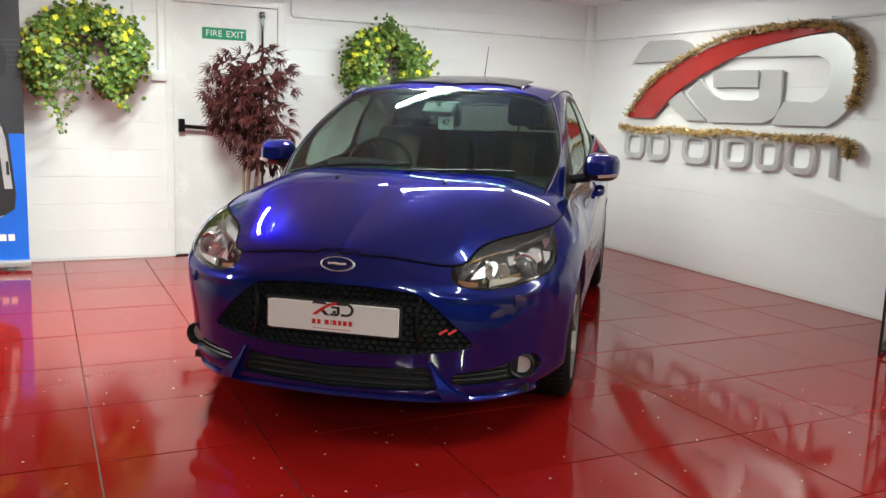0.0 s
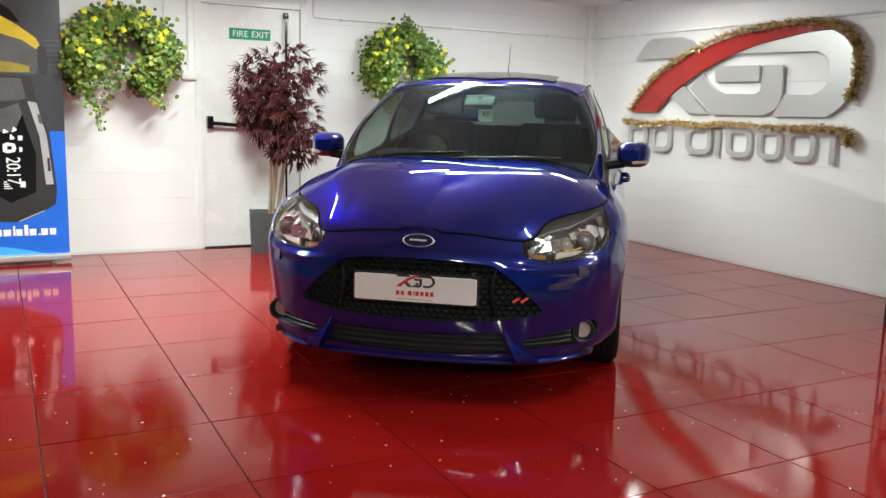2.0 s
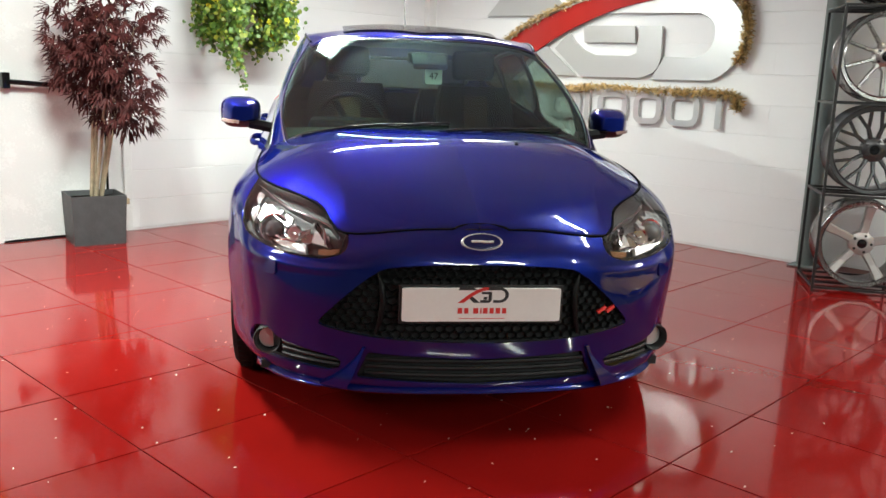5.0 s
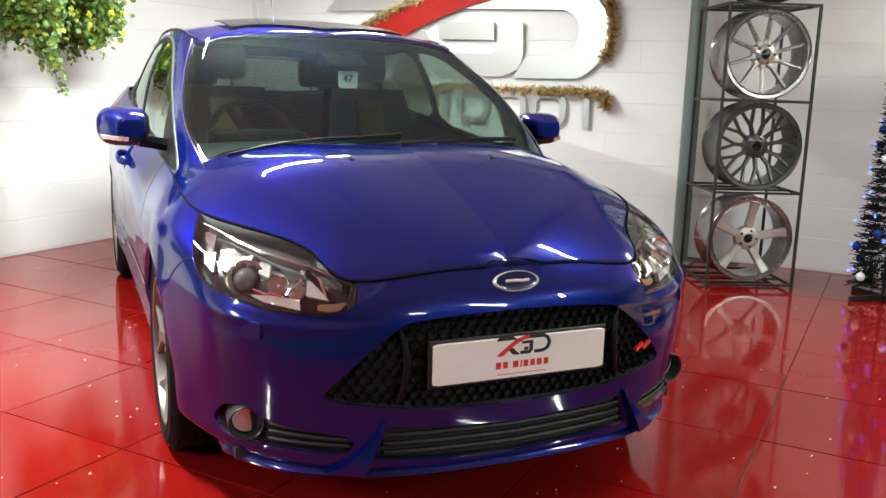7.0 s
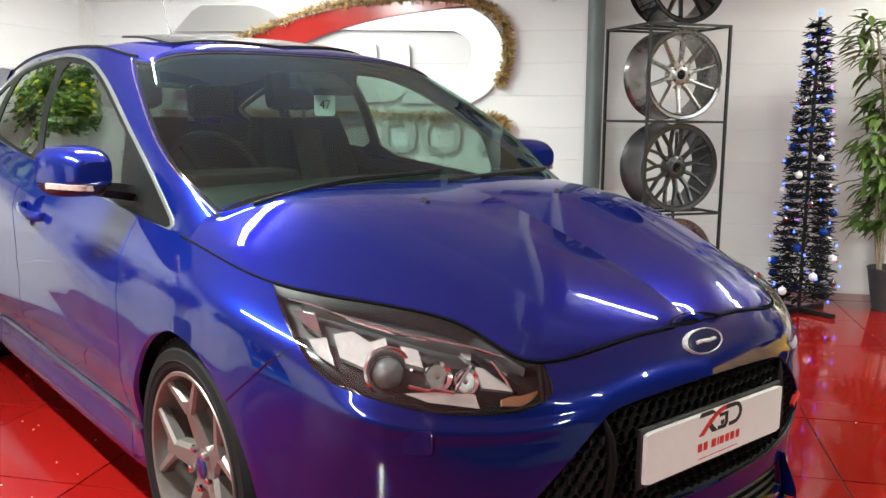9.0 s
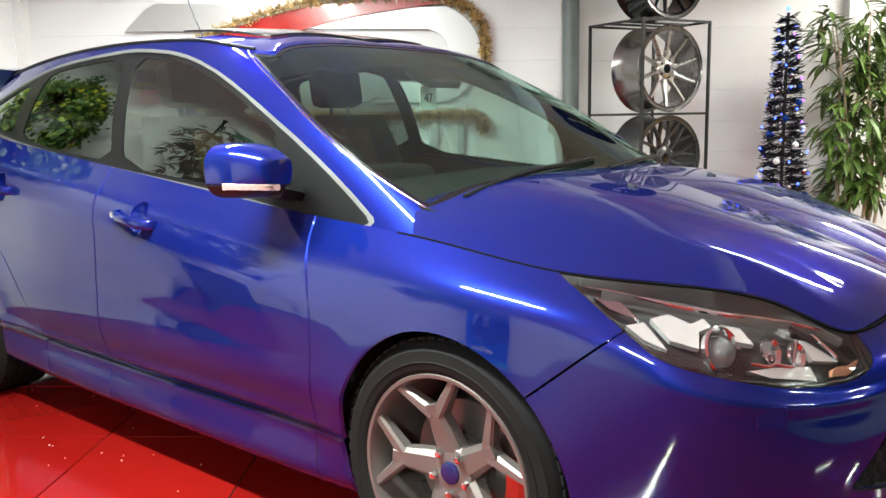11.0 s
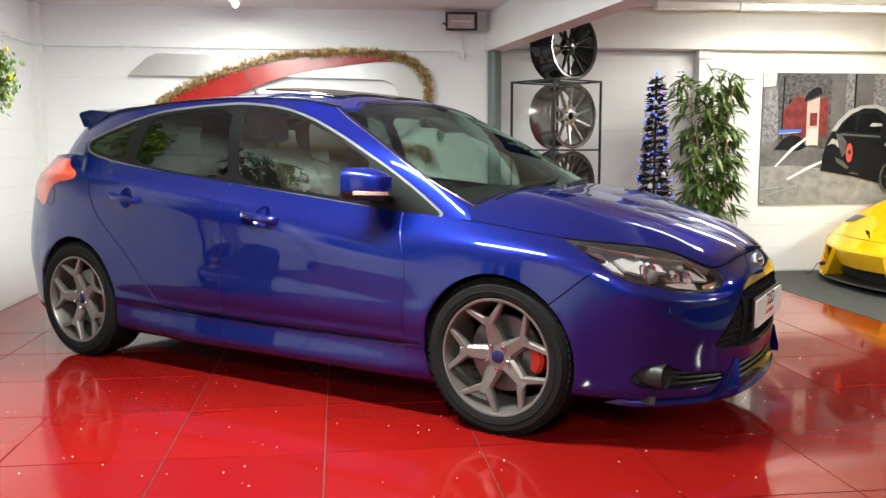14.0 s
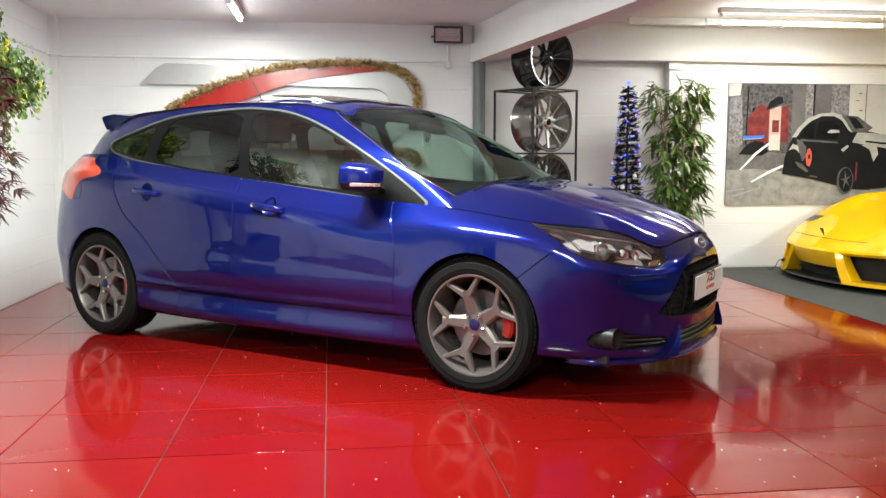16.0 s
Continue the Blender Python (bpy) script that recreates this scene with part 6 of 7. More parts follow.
print_on("device_button", [(R - .185, 1.13), (R - .16, 1.12), (R - .145, 1.05), (R - .175, 1.06)], .0032, GREYPRINT)
print_on("device_button", [(R - .130, .80), (R - .112, .80), (R - .108, .70), (R - .128, .70)], .0032, BLACKPRINT)
print_on("device_glint", [(R - .34, .318), (R - .16, .398), (R - .16, .408), (R - .34, .33)], .0026, STEELPRINT)
print_on("device_screen", [(-h, 1.10), (R - .42, 1.16), (R - .305, 1.205), (R - .265, 1.05), (R - .205, .83), (R - .215, .545), (R - .39, .465), (R - .50, .54), (-h, .56)], .0026, PIANO)
print_on("screen_glare", [(-h, 1.10), (R - .42, 1.16), (R - .305, 1.205), (R - .285, 1.12), (R - .34, 1.0), (-h, .95)], .0030, GREYPRINT)
digits = lettering("20:17", .135, .0003, .92)
digits.materials.append(WHITEPLASTIC)
part("screen_digits", digits, ban, SOUTH @ pose(R - .365, .705, .0038, 0, 0, -90) @ Matrix.Diagonal((.74, 1.0, 1, 1)))
for k in range(3):
    a0 = 2.1 * k + .4
    print_on("screen_fan", [(R - .37 + .008 * math.cos(a0), .985 + .008 * math.sin(a0))] + [(R - .37 + .050 * math.cos(a0 + t), .985 + .050 * math.sin(a0 + t)) for t in (0, .25, .5, .75)], .0036, WHITEPLASTIC)
print_on("screen_engine", [(R - .425, .845), (R - .395, .835), (R - .345, .845), (R - .335, .875), (R - .345, .905), (R - .395, .915), (R - .425, .900)], .0036, WHITEPLASTIC)
print_on("screen_engine_hole", [(R - .395, .862), (R - .365, .862), (R - .365, .888), (R - .395, .888)], .0042, PIANO)
print_on("screen_mark", [(R - .32, .93), (R - .29, .93), (R - .29, .965), (R - .32, .965)], .0036, WHITEPLASTIC)
print_on("screen_mark", [(R - .315, .845), (R - .295, .845), (R - .295, .88), (R - .315, .88)], .0036, WHITEPLASTIC)
print_on("screen_battery", [(R - .32, .58), (R - .285, .58), (R - .285, .625), (R - .32, .625)], .0036, WHITEPLASTIC)
for k in range(4):
    print_on("screen_signal", [(R - .43, .57 + .016 * k), (R - .43 + .055 - .011 * k, .57 + .016 * k), (R - .43 + .055 - .011 * k, .578 + .016 * k), (R - .43, .578 + .016 * k)], .0036, WHITEPLASTIC)
x = R - .50
for w, tall in ((.05, .05), (.065, .05), (.02, .075), (.055, .05), (.035, .08), (.06, .05), (.02, .012), (.06, .05), (.055, .05)):
    print_on("print_bar", [(x, .215), (x + w * .78, .215), (x + w * .78, .215 + tall), (x, .215 + tall)], .0018, WHITEPLASTIC)
    x += w


# ---- wheel rack ----
RACK = Matrix(((.509, .861, 0, 4.485), (-.861, .509, 0, 3.30), (0, 0, 1, 0), (0, 0, 0, 1)))
RW, RD = .535, .50
rack = thing("wheel_rack", RACK, "black square-tube display rack for alloy wheels", "rack")
SHELVES = (.03, .60, 1.147, 1.705)
for x in (0, RW):
    for y in (0, RD):
        part("upright", Shape().box((x - .008, y - .008, 0), (x + .008, y + .008, SHELVES[-1] + .008), .001).mesh("upright", BLACKMETAL), rack)
for z in SHELVES:
    fr = Shape()
    for x0, y0, x1, y1 in ((0, 0, RW, 0), (0, RD, RW, RD), (0, 0, 0, RD), (RW, 0, RW, RD), (0, RD * .35, RW, RD * .35), (0, RD * .65, RW, RD * .65)):
        fr.box((min(x0, x1) - .007, min(y0, y1) - .007, z - .007), (max(x0, x1) + .007, max(y0, y1) + .007, z + .007))
    part("shelf_frame", fr.mesh("shelf_frame", BLACKMETAL), rack)


DARKCHROME = surface("dark polished barrel", (.24, .23, .225), .24, .9, vary=.08)


def show_wheel(m, material, style, label):
    """An alloy wheel without a tyre, its face along +z."""
    ob = thing("alloy_wheel", m, label, "wheel", "alloy wheels on the rack")
    barrel = Shape().lathe([(.262, .118), (.265, .122), (.262, .126), (.258, .121), (.240, .119), (.234, .123), (.230, .112), (.230, .06), (.230, -.02), (.238, -.10), (.262, -.115), (.264, -.122), (.268, -.118), (.250, -.085), (.246, .0), (.250, .09)], 56, closed=True)
    part("barrel", barrel.mesh("barrel", DARKCHROME if style in ("ten", "five") else material, 35), ob)
    hub = Shape().lathe([(.0005, .088), (.03, .09), (.034, .094), (.05, .092), (.072, .080), (.075, .03), (.03, .03)], 32)
    part("hub", hub.mesh("hub", material, 35), ob)
    part("hub_cap", Shape().lathe([(.0005, .098), (.022, .097), (.028, .090)], 24).mesh("hub_cap", PIANO), ob)
    n = {"ten": 10, "mesh": 11, "five": 5, "twelve": 6}[style]
    for k in range(n):
        a = 360 / n * k + 12
        sp_ = Shape()
        if style == "five":
            sp_.bar((.045, 0, .080), (.15, 0, .092), (0, 1, 0), .026, .023, .045, .035, .7).bar((.15, 0, .092), (.238, 0, .118), (0, 1, 0), .023, .030, .035, .03, .7)
        elif style == "ten":
            sp_.bar((.055, 0, .084), (.243, .018, .114), (0, 1, 0), .0115, .0095, .035, .022, .5).box((.050, -.018, .05), (.085, .018, .086), .006)
        elif style == "mesh":
            for sg in (1, -1):
                tip = Vector((.236 * math.cos(radians(9.5 * sg)), .236 * math.sin(radians(9.5 * sg)), .114))
                root = Vector((.135, .002 * sg, .094))
                sp_.bar(root, tip, (tip - root).cross(Vector((0, 0, 1))), .0085, .0095, .028, .022, .6)
            sp_.bar((.055, 0, .080), (.140, 0, .095), (0, 1, 0), .0125, .0105, .035, .028, .6)
        else:
            for sg in (1, -1):
                tip = Vector((.243 * math.cos(radians(11 * sg)), .243 * math.sin(radians(11 * sg)), .112))
                root = Vector((.06, .006 * sg, .082))
                sp_.bar(root, tip, (tip - root).cross(Vector((0, 0, 1))), .011, .009, .03, .022, .5)
        part("spoke", sp_.mesh("spoke", material, 25), ob, pose(0, 0, 0, 0, 0, a))
    for k in range(5):
        part("bolt_hole", Shape().lathe([(.0005, .0935), (.008, .0935), (.009, .088)], 10, pose(0, 0, 0, 0, 0, 72 * k) @ pose(.052, 0, 0)).mesh("bolt_hole", BLACKMETAL), ob)
    return ob


for (z, material, style, lab) in ((SHELVES[0] + .275, ROSEWHEEL, "five", "satin silver five-spoke alloy wheel on the bottom shelf"), (SHELVES[1] + .275, GUNMETAL, "mesh", "gunmetal cross-spoke alloy wheel on the rack"),
                                  (SHELVES[2] + .275, BRIGHTWHEEL, "ten", "bright ten-spoke alloy wheel on the rack"), (SHELVES[3] + .275, BLACKWHEEL, "twelve", "gloss black twin-spoke alloy wheel on the rack top")):
    show_wheel(RACK @ pose(RW / 2, .17, z, 90, 0, 0), material, style, lab)

# ---- black tinsel tree ----
tree = thing("tinsel_tree", pose(4.83, 2.335, 0), "black tinsel Christmas tree with blue lights and baubles", "tree")
rng = random.Random(3)
v, f = [], []
TOP = 1.76
for turn_k in range(30):
    z = .09 + (TOP - .14) * turn_k / 29
    rad = .160 * (1 - (z / TOP)) ** .85 + .014
    nstr = int(210 * (rad + .05) / .22)
    for _ in range(nstr):
        a = rng.random() * 2 * math.pi
        r0 = rad * rng.uniform(.35, .95)
        d = Vector((math.cos(a + rng.gauss(0, .5)), math.sin(a + rng.gauss(0, .5)), rng.gauss(-.05, .25))).normalized()
        p = Vector((r0 * math.cos(a), r0 * math.sin(a), z + .025 * (a / 6.28) + rng.gauss(0, .010)))
        q = p + d * rng.uniform(.035, .075)
        s_ = d.orthogonal().normalized() * .0032
        k = len(v)
        v += [p - s_, p + s_, q + s_, q - s_]
        f.append((k, k + 1, k + 2, k + 3))
part("tinsel", mesh_of("tinsel", v, f, TINSEL, 10), tree)
hoops = Shape().tube([(0, 0, .02), (0, 0, TOP)], .011, 8)
for turn_k in range(30):
    z = .09 + (TOP - .14) * turn_k / 29
    rad = .152 * (1 - (z / TOP)) ** .85 + .010
    hoops.rings([[((rad + .004 * math.cos(b)) * math.cos(a), (rad + .004 * math.cos(b)) * math.sin(a), z + .004 * math.sin(b)) for b in (0, 1.57, 3.14, 4.71)] for a in (2 * math.pi * j / 20 for j in range(20))], loop=True)
part("frame", hoops.mesh("frame", BLACKMETAL), tree)
base = Shape()
for k in range(4):
    base.box((-.012, 0, 0), (.012, .24, .03), .004, pose(0, 0, .0, 0, 0, 45 + 90 * k))
part("stand", base.mesh("stand", BLACKMETAL), tree)
for i in range(46):
    t = (i + .5) / 46
    z = .10 + 1.52 * t
    rad = .165 * (1 - z / TOP) ** .85 + .035
    a = i * 2.4
    mat, r = ((BAUBLEBLUE, .026), (BAUBLEWHITE, .024), (BAUBLESILVER, .022))[i % 3]
    r *= 1.1 - .4 * t
    part("bauble", Shape().lathe([(max(.0005, r * math.sin(b)), -r * math.cos(b)) for b in np.linspace(0, math.pi, 9)] + [(.004, r), (.004, r + .006), (.0005, r + .007)], 14).mesh("bauble", mat, 60), tree, pose(rad * math.cos(a), rad * math.sin(a), z))
for i in range(60):
    z = .08 + 1.6 * i / 59
    rad = .205 * (1 - z / TOP) ** .85 + .035
    a = i * 3.7
    part("fairy_light", Shape().lathe([(.0005, -.008), (.006, -.004), (.0065, .003), (.0005, .010)], 8).mesh("fairy_light", VIOLETLED if i % 5 == 2 else BLUELED, 60), tree, pose(rad * math.cos(a), rad * math.sin(a), z))
part("tree_top", Shape().lathe([(.0005, -.02), (.013, -.006), (.013, .006), (.0005, .02)], 8).mesh("tree_top", BLUELED, 60), tree, pose(0, 0, TOP + .025))

# ---- bamboo ----
bam = thing("artificial_bamboo", pose(5.03, 1.76, 0), "tall artificial bamboo plant against the white wall", "plant")
rng = random.Random(9)
v, f = [], []
canes = Shape()
for i in range(6):
    a = i * 1.05
    foot = Vector((.05 * math.cos(a), .07 * math.sin(a), .24))
    top = Vector((.11 * math.cos(a), .24 * math.sin(a), 1.66 + .20 * rng.random()))
    pts = [foot.lerp(top, t) + Vector((0, .03 * math.sin(t * 5 + i), 0)) for t in np.linspace(0, 1, 8)]
    canes.tube(pts, [.011] * 4 + [.009, .008, .006, .004], 7)
    for j in range(26):
        t = .20 + .80 * j / 25
        k = min(6, int(t * 7))
        p = pts[k].lerp(pts[k + 1], t * 7 - k)
        az = rng.random() * 6.28
        tw = Vector((math.cos(az) * .7, math.sin(az), rng.uniform(-.1, .5))).normalized()
        q = p + tw * rng.uniform(.04, .14)
        canes.tube([p, q], .0025, 4)
        for _ in range(7):
            d = Vector((tw.x + rng.gauss(0, .6), tw.y + rng.gauss(0, .6), tw.z - .65 + rng.gauss(0, .35)))
            leaf(v, f, q + Vector((rng.gauss(0, .015), rng.gauss(0, .02), rng.gauss(0, .02))), d, (0, 0, 1), rng.uniform(.12, .18), .036, .2)
part("cane", canes.mesh("cane", BARK, 50), bam)
part("foliage", mesh_of("foliage", v, f, BAMBOO, 60), bam)
pot = Shape().rings([[(w * math.cos(a), w * math.sin(a), z) for a in (2 * math.pi * k / 28 for k in range(28))] for w, z in ((.11, 0), (.15, .25), (.158, .26), (.15, .265), (.138, .22))])
part("pot", pot.mesh("pot", PLANTER, 30), bam)

# ---- poster: a grey street photo with a black coupe, printed on a flat board ----
PX, PY0, PY1, PZ0, PZ1 = 5.395, 1.105, -1.35, .635, 1.85
post_ob = thing("car_poster", pose(PX, PY0, PZ0), "large grey photo poster of a black car in a street", "poster")
PW, PH = PY0 - PY1, PZ1 - PZ0
FACE = Matrix(((0, 0, -1, 0), (-1, 0, 0, 0), (0, 1, 0, 0), (0, 0, 0, 1)))
ROADGREY = surface("printed road", (.27, .265, .255), .5, vary=.4, scale=13, Specular_IOR_Level=.12)
ROADDARK = surface("printed far road", (.13, .125, .125), .5, vary=.55, scale=9, stretch=(1, 1, 5), Specular_IOR_Level=.12)
BRICKGREY = surface("printed dark brick", (.075, .07, .072), .5, vary=.95, scale=34, Specular_IOR_Level=.12)
STONEGREY = surface("printed pale stone", (.19, .18, .19), .5, vary=.9, scale=40, Specular_IOR_Level=.12)
PALEGREY = surface("printed pale wall", (.50, .485, .45), .5, vary=.12, scale=5, Specular_IOR_Level=.12)
MIDGREY = surface("printed grey wall", (.11, .105, .105), .5, vary=.3, scale=5, Specular_IOR_Level=.12)
REDGREY = surface("printed red doorway", (.15, .028, .026), .5, vary=.6, scale=14, Specular_IOR_Level=.12)
PINKDOOR = surface("printed pink door", (.46, .33, .29), .5, vary=.2, scale=10, Specular_IOR_Level=.12)
CARBLACK = surface("printed black car", (.007, .007, .008), .5, vary=.5, scale=6, Specular_IOR_Level=.12)
POPPY = surface("printed poppy", (.50, .09, .06), .5, vary=.15, Specular_IOR_Level=.12)
CARGREY = surface("printed grey bodywork", (.09, .09, .088), .5, vary=.6, scale=14, Specular_IOR_Level=.12)
CARPALE = surface("printed pale bodywork", (.36, .355, .34), .5, vary=.3, scale=9, Specular_IOR_Level=.12)
part("board", Shape().box((0, 0, 0), (PW, PH, .012), .001).mesh("board", MIDGREY), post_ob, FACE)
LAYER = [0]


def print_poster(name, poly, material):
    LAYER[0] += 1
    return print_on(name, [(x * PH, y * PH) for x, y in poly], .0122 + .0003 * LAYER[0], material, post_ob, FACE)


print_poster("printed_far_road", [(0, .20), (2.0, .20), (2.0, .45), (.55, .45), (0, .50)], ROADDARK)
print_poster("printed_road", [(0, 0), (2.0, 0), (2.0, .20), (1.2, .22), (.55, .27), (.25, .30), (0, .29)], ROADGREY)
print_poster("printed_stone", [(.0, .44), (.13, .50), (.13, .90), (.02, .88)], STONEGREY)
print_poster("printed_sky", [(.0, .89), (.10, .90), (.11, .995), (.0, .995)], PALEGREY)
print_poster("printed_brick", [(.14, .46), (.56, .42), (.56, .995), (.11, .995)], BRICKGREY)
for x, w, z0, z1 in ((.155, .012, .50, .97), (.20, .02, .55, .80), (.255, .012, .55, .78)):
    print_poster("printed_pipe", [(x, z0), (x + w, z0), (x + w + .01, z1), (x + .01, z1)], CARBLACK)
print_poster("printed_doorway", [(.17, .54), (.36, .50), (.36, .80), (.28, .83), (.17, .72)], REDGREY)
print_poster("printed_arch", [(.33, .78), (.36, .85), (.42, .89), (.47, .89), (.475, .84), (.42, .82)], CARBLACK)
print_poster("printed_doorway", [(.45, .52), (.53, .52), (.53, .82), (.45, .80)], REDGREY)
print_poster("printed_door", [(.36, .46), (.46, .45), (.46, .82), (.36, .78)], PINKDOOR)
print_poster("printed_door_panel", [(.385, .60), (.445, .60), (.445, .70), (.385, .70)], REDGREY)
print_poster("printed_door_foot", [(.365, .45), (.455, .46), (.455, .58), (.365, .58)], PALEGREY)
print_poster("printed_pillar", [(.555, .50), (.66, .52), (.67, .995), (.555, .995)], MIDGREY)
print_poster("printed_stone", [(.665, .60), (.74, .60), (.74, .995), (.675, .995)], STONEGREY)
print_poster("printed_pillar", [(.75, .66), (.90, .66), (.90, .995), (.755, .995)], MIDGREY)
print_poster("printed_gap", [(.738, .60), (.752, .60), (.757, .995), (.742, .995)], CARBLACK)
print_poster("printed_stone", [(.90, .66), (1.06, .66), (1.06, .995), (.90, .995)], STONEGREY)
print_poster("printed_wall", [(1.06, .55), (2.0, .55), (2.0, .995), (1.06, .995)], PALEGREY)
print_poster("printed_wall_line", [(1.205, .6), (1.212, .6), (1.216, .995), (1.208, .995)], MIDGREY)
for x, y in ((1.12, .86), (1.15, .78), (1.14, .92)):
    print_poster("printed_stain", [(x, y), (x + .03, y), (x + .03, y + .008), (x, y + .008)], MIDGREY)
print_poster("printed_far_car", [(.10, .42), (.17, .50), (.24, .53), (.31, .52), (.36, .44), (.30, .41)], CARBLACK)
print_poster("printed_blue_stripe", [(.135, .545), (.32, .555), (.32, .575), (.135, .57)], BLUEPRINT)
print_poster("printed_white_stripe", [(.135, .535), (.30, .548), (.30, .555), (.135, .545)], CARPALE)
print_poster("printed_skid", [(.11, .29), (.24, .43), (.36, .515), (.37, .505), (.26, .42), (.125, .29)], WHITEPLASTIC)
print_poster("printed_skid", [(.21, .195), (.38, .29), (.55, .355), (.55, .34), (.40, .275), (.23, .19)], WHITEPLASTIC)
print_poster("printed_skid", [(.0, .118), (.16, .14), (.16, .13), (.0, .110)], CARPALE)
print_poster("printed_skid", [(.05, .075), (.30, .15), (.30, .14), (.06, .07)], CARPALE)
print_poster("printed_shadow", [(.48, .26), (.56, .34), (1.0, .24), (1.3, .12), (1.1, .13), (.75, .215)], CARBLACK)
print_poster("printed_car_body", [(.49, .27), (.50, .38), (.54, .50), (.58, .58), (.66, .67), (.76, .735), (.86, .755), (.98, .745), (1.08, .70), (1.2, .62), (1.45, .57), (1.7, .54), (1.7, .16), (1.30, .13), (1.10, .155), (.75, .225)], CARBLACK)
print_poster("printed_roof_line", [(.56, .56), (.62, .645), (.70, .715), (.80, .755), (.92, .765), (.99, .745), (1.03, .70), (1.10, .60), (1.06, .62), (1.0, .70), (.93, .735), (.82, .735), (.72, .69), (.65, .63), (.60, .56)], CARPALE)
print_poster("printed_screen", [(1.0, .745), (1.14, .735), (1.28, .64), (1.20, .59), (1.10, .61)], CARGREY)
print_poster("printed_screen", [(1.05, .73), (1.12, .725), (1.20, .64), (1.12, .63)], CARBLACK)
print_poster("printed_bonnet", [(1.10, .52), (1.14, .60), (1.25, .60), (1.45, .58), (1.7, .55), (1.7, .44), (1.42, .47), (1.22, .50)], CARPALE)
print_poster("printed_wing", [(1.18, .50), (1.26, .46), (1.30, .36), (1.34, .42), (1.32, .50)], CARPALE)
print_poster("printed_bonnet_line", [(1.22, .535), (1.7, .49), (1.7, .47), (1.22, .52)], CARBLACK)
print_poster("printed_wing", [(.535, .45), (.57, .505), (.62, .49), (.63, .43), (.60, .46), (.565, .465)], CARPALE)
print_poster("printed_quarter", [(.60, .545), (.65, .53), (.69, .48), (.69, .40), (.66, .36), (.63, .44)], CARGREY)
print_poster("printed_waist_line", [(.64, .545), (.97, .525), (.97, .51), (.64, .53)], CARGREY)
print_poster("printed_window", [(.63, .56), (.69, .655), (.76, .685), (.755, .555)], PIANO)
print_poster("printed_window", [(.775, .555), (.80, .69), (.92, .70), (.985, .64), (.96, .55)], PIANO)
print_poster("printed_mirror", [(.87, .60), (.90, .625), (.975, .62), (.98, .60), (.90, .595)], CARPALE)
print_poster("printed_reflection", [(.60, .36), (.66, .34), (.72, .28), (.70, .27), (.62, .32)], CARGREY)
print_poster("printed_reflection", [(.74, .25), (.80, .235), (.80, .225), (.72, .235)], CARGREY)
print_poster("printed_arch", [(1.00, .46), (1.06, .50), (1.07, .485), (1.02, .44)], CARPALE)
print_poster("printed_wheel", [(1.05 + .075 * math.cos(a), .20 + .115 * math.sin(a)) for a in np.linspace(0, 6.1, 24)], CARGREY)
print_poster("printed_tyre", [(1.055 + .062 * math.cos(a), .205 + .10 * math.sin(a)) for a in np.linspace(0, 6.1, 24)], CARBLACK)
for k in range(5):
    a = 1.257 * k + .5
    print_poster("printed_spoke", [(1.055 + .01 * math.cos(a + 1.5), .205 + .01 * math.sin(a + 1.5)), (1.055 + .055 * math.cos(a), .205 + .09 * math.sin(a)), (1.055 + .01 * math.cos(a - 1.5), .205 + .01 * math.sin(a - 1.5))], CARGREY)
print_poster("printed_caliper", [(1.135, .20), (1.15, .20), (1.155, .34), (1.14, .36)], REDGREY)
print_poster("printed_flower", [(.715 + .027 * math.cos(a), .395 + .075 * math.sin(a)) for a in np.linspace(0, 6.1, 14)], POPPY)
print_poster("printed_flower_eye", [(.717 + .009 * math.cos(a), .40 + .022 * math.sin(a)) for a in np.linspace(0, 6.1, 10)], CARBLACK)
for x, y in ((.02, .02), (.02, .98), (.70, .98), (1.4, .98)):
    part("fixing", Shape().lathe([(.0005, .004), (.007, .003), (.008, 0)], 12, FACE @ pose(x * PH, y * PH, .024)).mesh("fixing", CHROME), post_ob)

# ---- yellow sports car, nose towards the red floor ----
sport = thing("sports_car", pose(4.30, .80, 0, 0, 0, 90), "low wedge-nosed bright yellow sports car on the dark matting", "car")


def wedge(back, y):
    """Height of the yellow body at a distance behind the nose and a width (-1 to 1)."""
    top = mono([0, .15, .5, 1.0, 1.25, 2.0, 2.5, 3.2, 4.2, 4.6], [.325, .40, .53, .68, .78, 1.08, 1.12, 1.05, .92, .78], back)
    side = mono([0, .2, .6, 1.0, 1.8, 2.6, 3.4, 4.6], [.345, .46, .64, .74, .72, .74, .86, .78], back)
    k = np.clip(abs(y) / .98, 0, 1)
    bulge = .05 * np.exp(-((k - .80) / .15) ** 2) * np.exp(-((back - .95) / .45) ** 2)
    return top + (side - top) * k ** 2.2 + bulge - .10 * np.clip(k - .9, 0, 1) * 10 * .35


nb, ny = 70, 41
rows = []
for i in range(nb):
    back = 4.6 * (i / (nb - 1)) ** 1.4
    width = float(mono([0, .10, .3, .8, 2.0, 3.4, 4.6], [.92, .955, .985, 1.0, .97, 1.01, .95], np.array(back)))
    row = []
    for y in np.linspace(-1, 1, ny):
        plan = .30 * abs(y) ** 2.2 * math.exp(-back / .9)
        row.append((-(back + plan), y * width, float(wedge(np.array(back), y * width))))
    rows.append(row)
top = Shape().rings(rows, closed=False, cap=False)
for q in (0, -1):
    strip = [[rows[i][q], (rows[i][q][0], rows[i][q][1], .30), (rows[i][q][0], rows[i][q][1] * .96, .14)] for i in range(nb)]
    top.rings(strip, closed=False, cap=False)
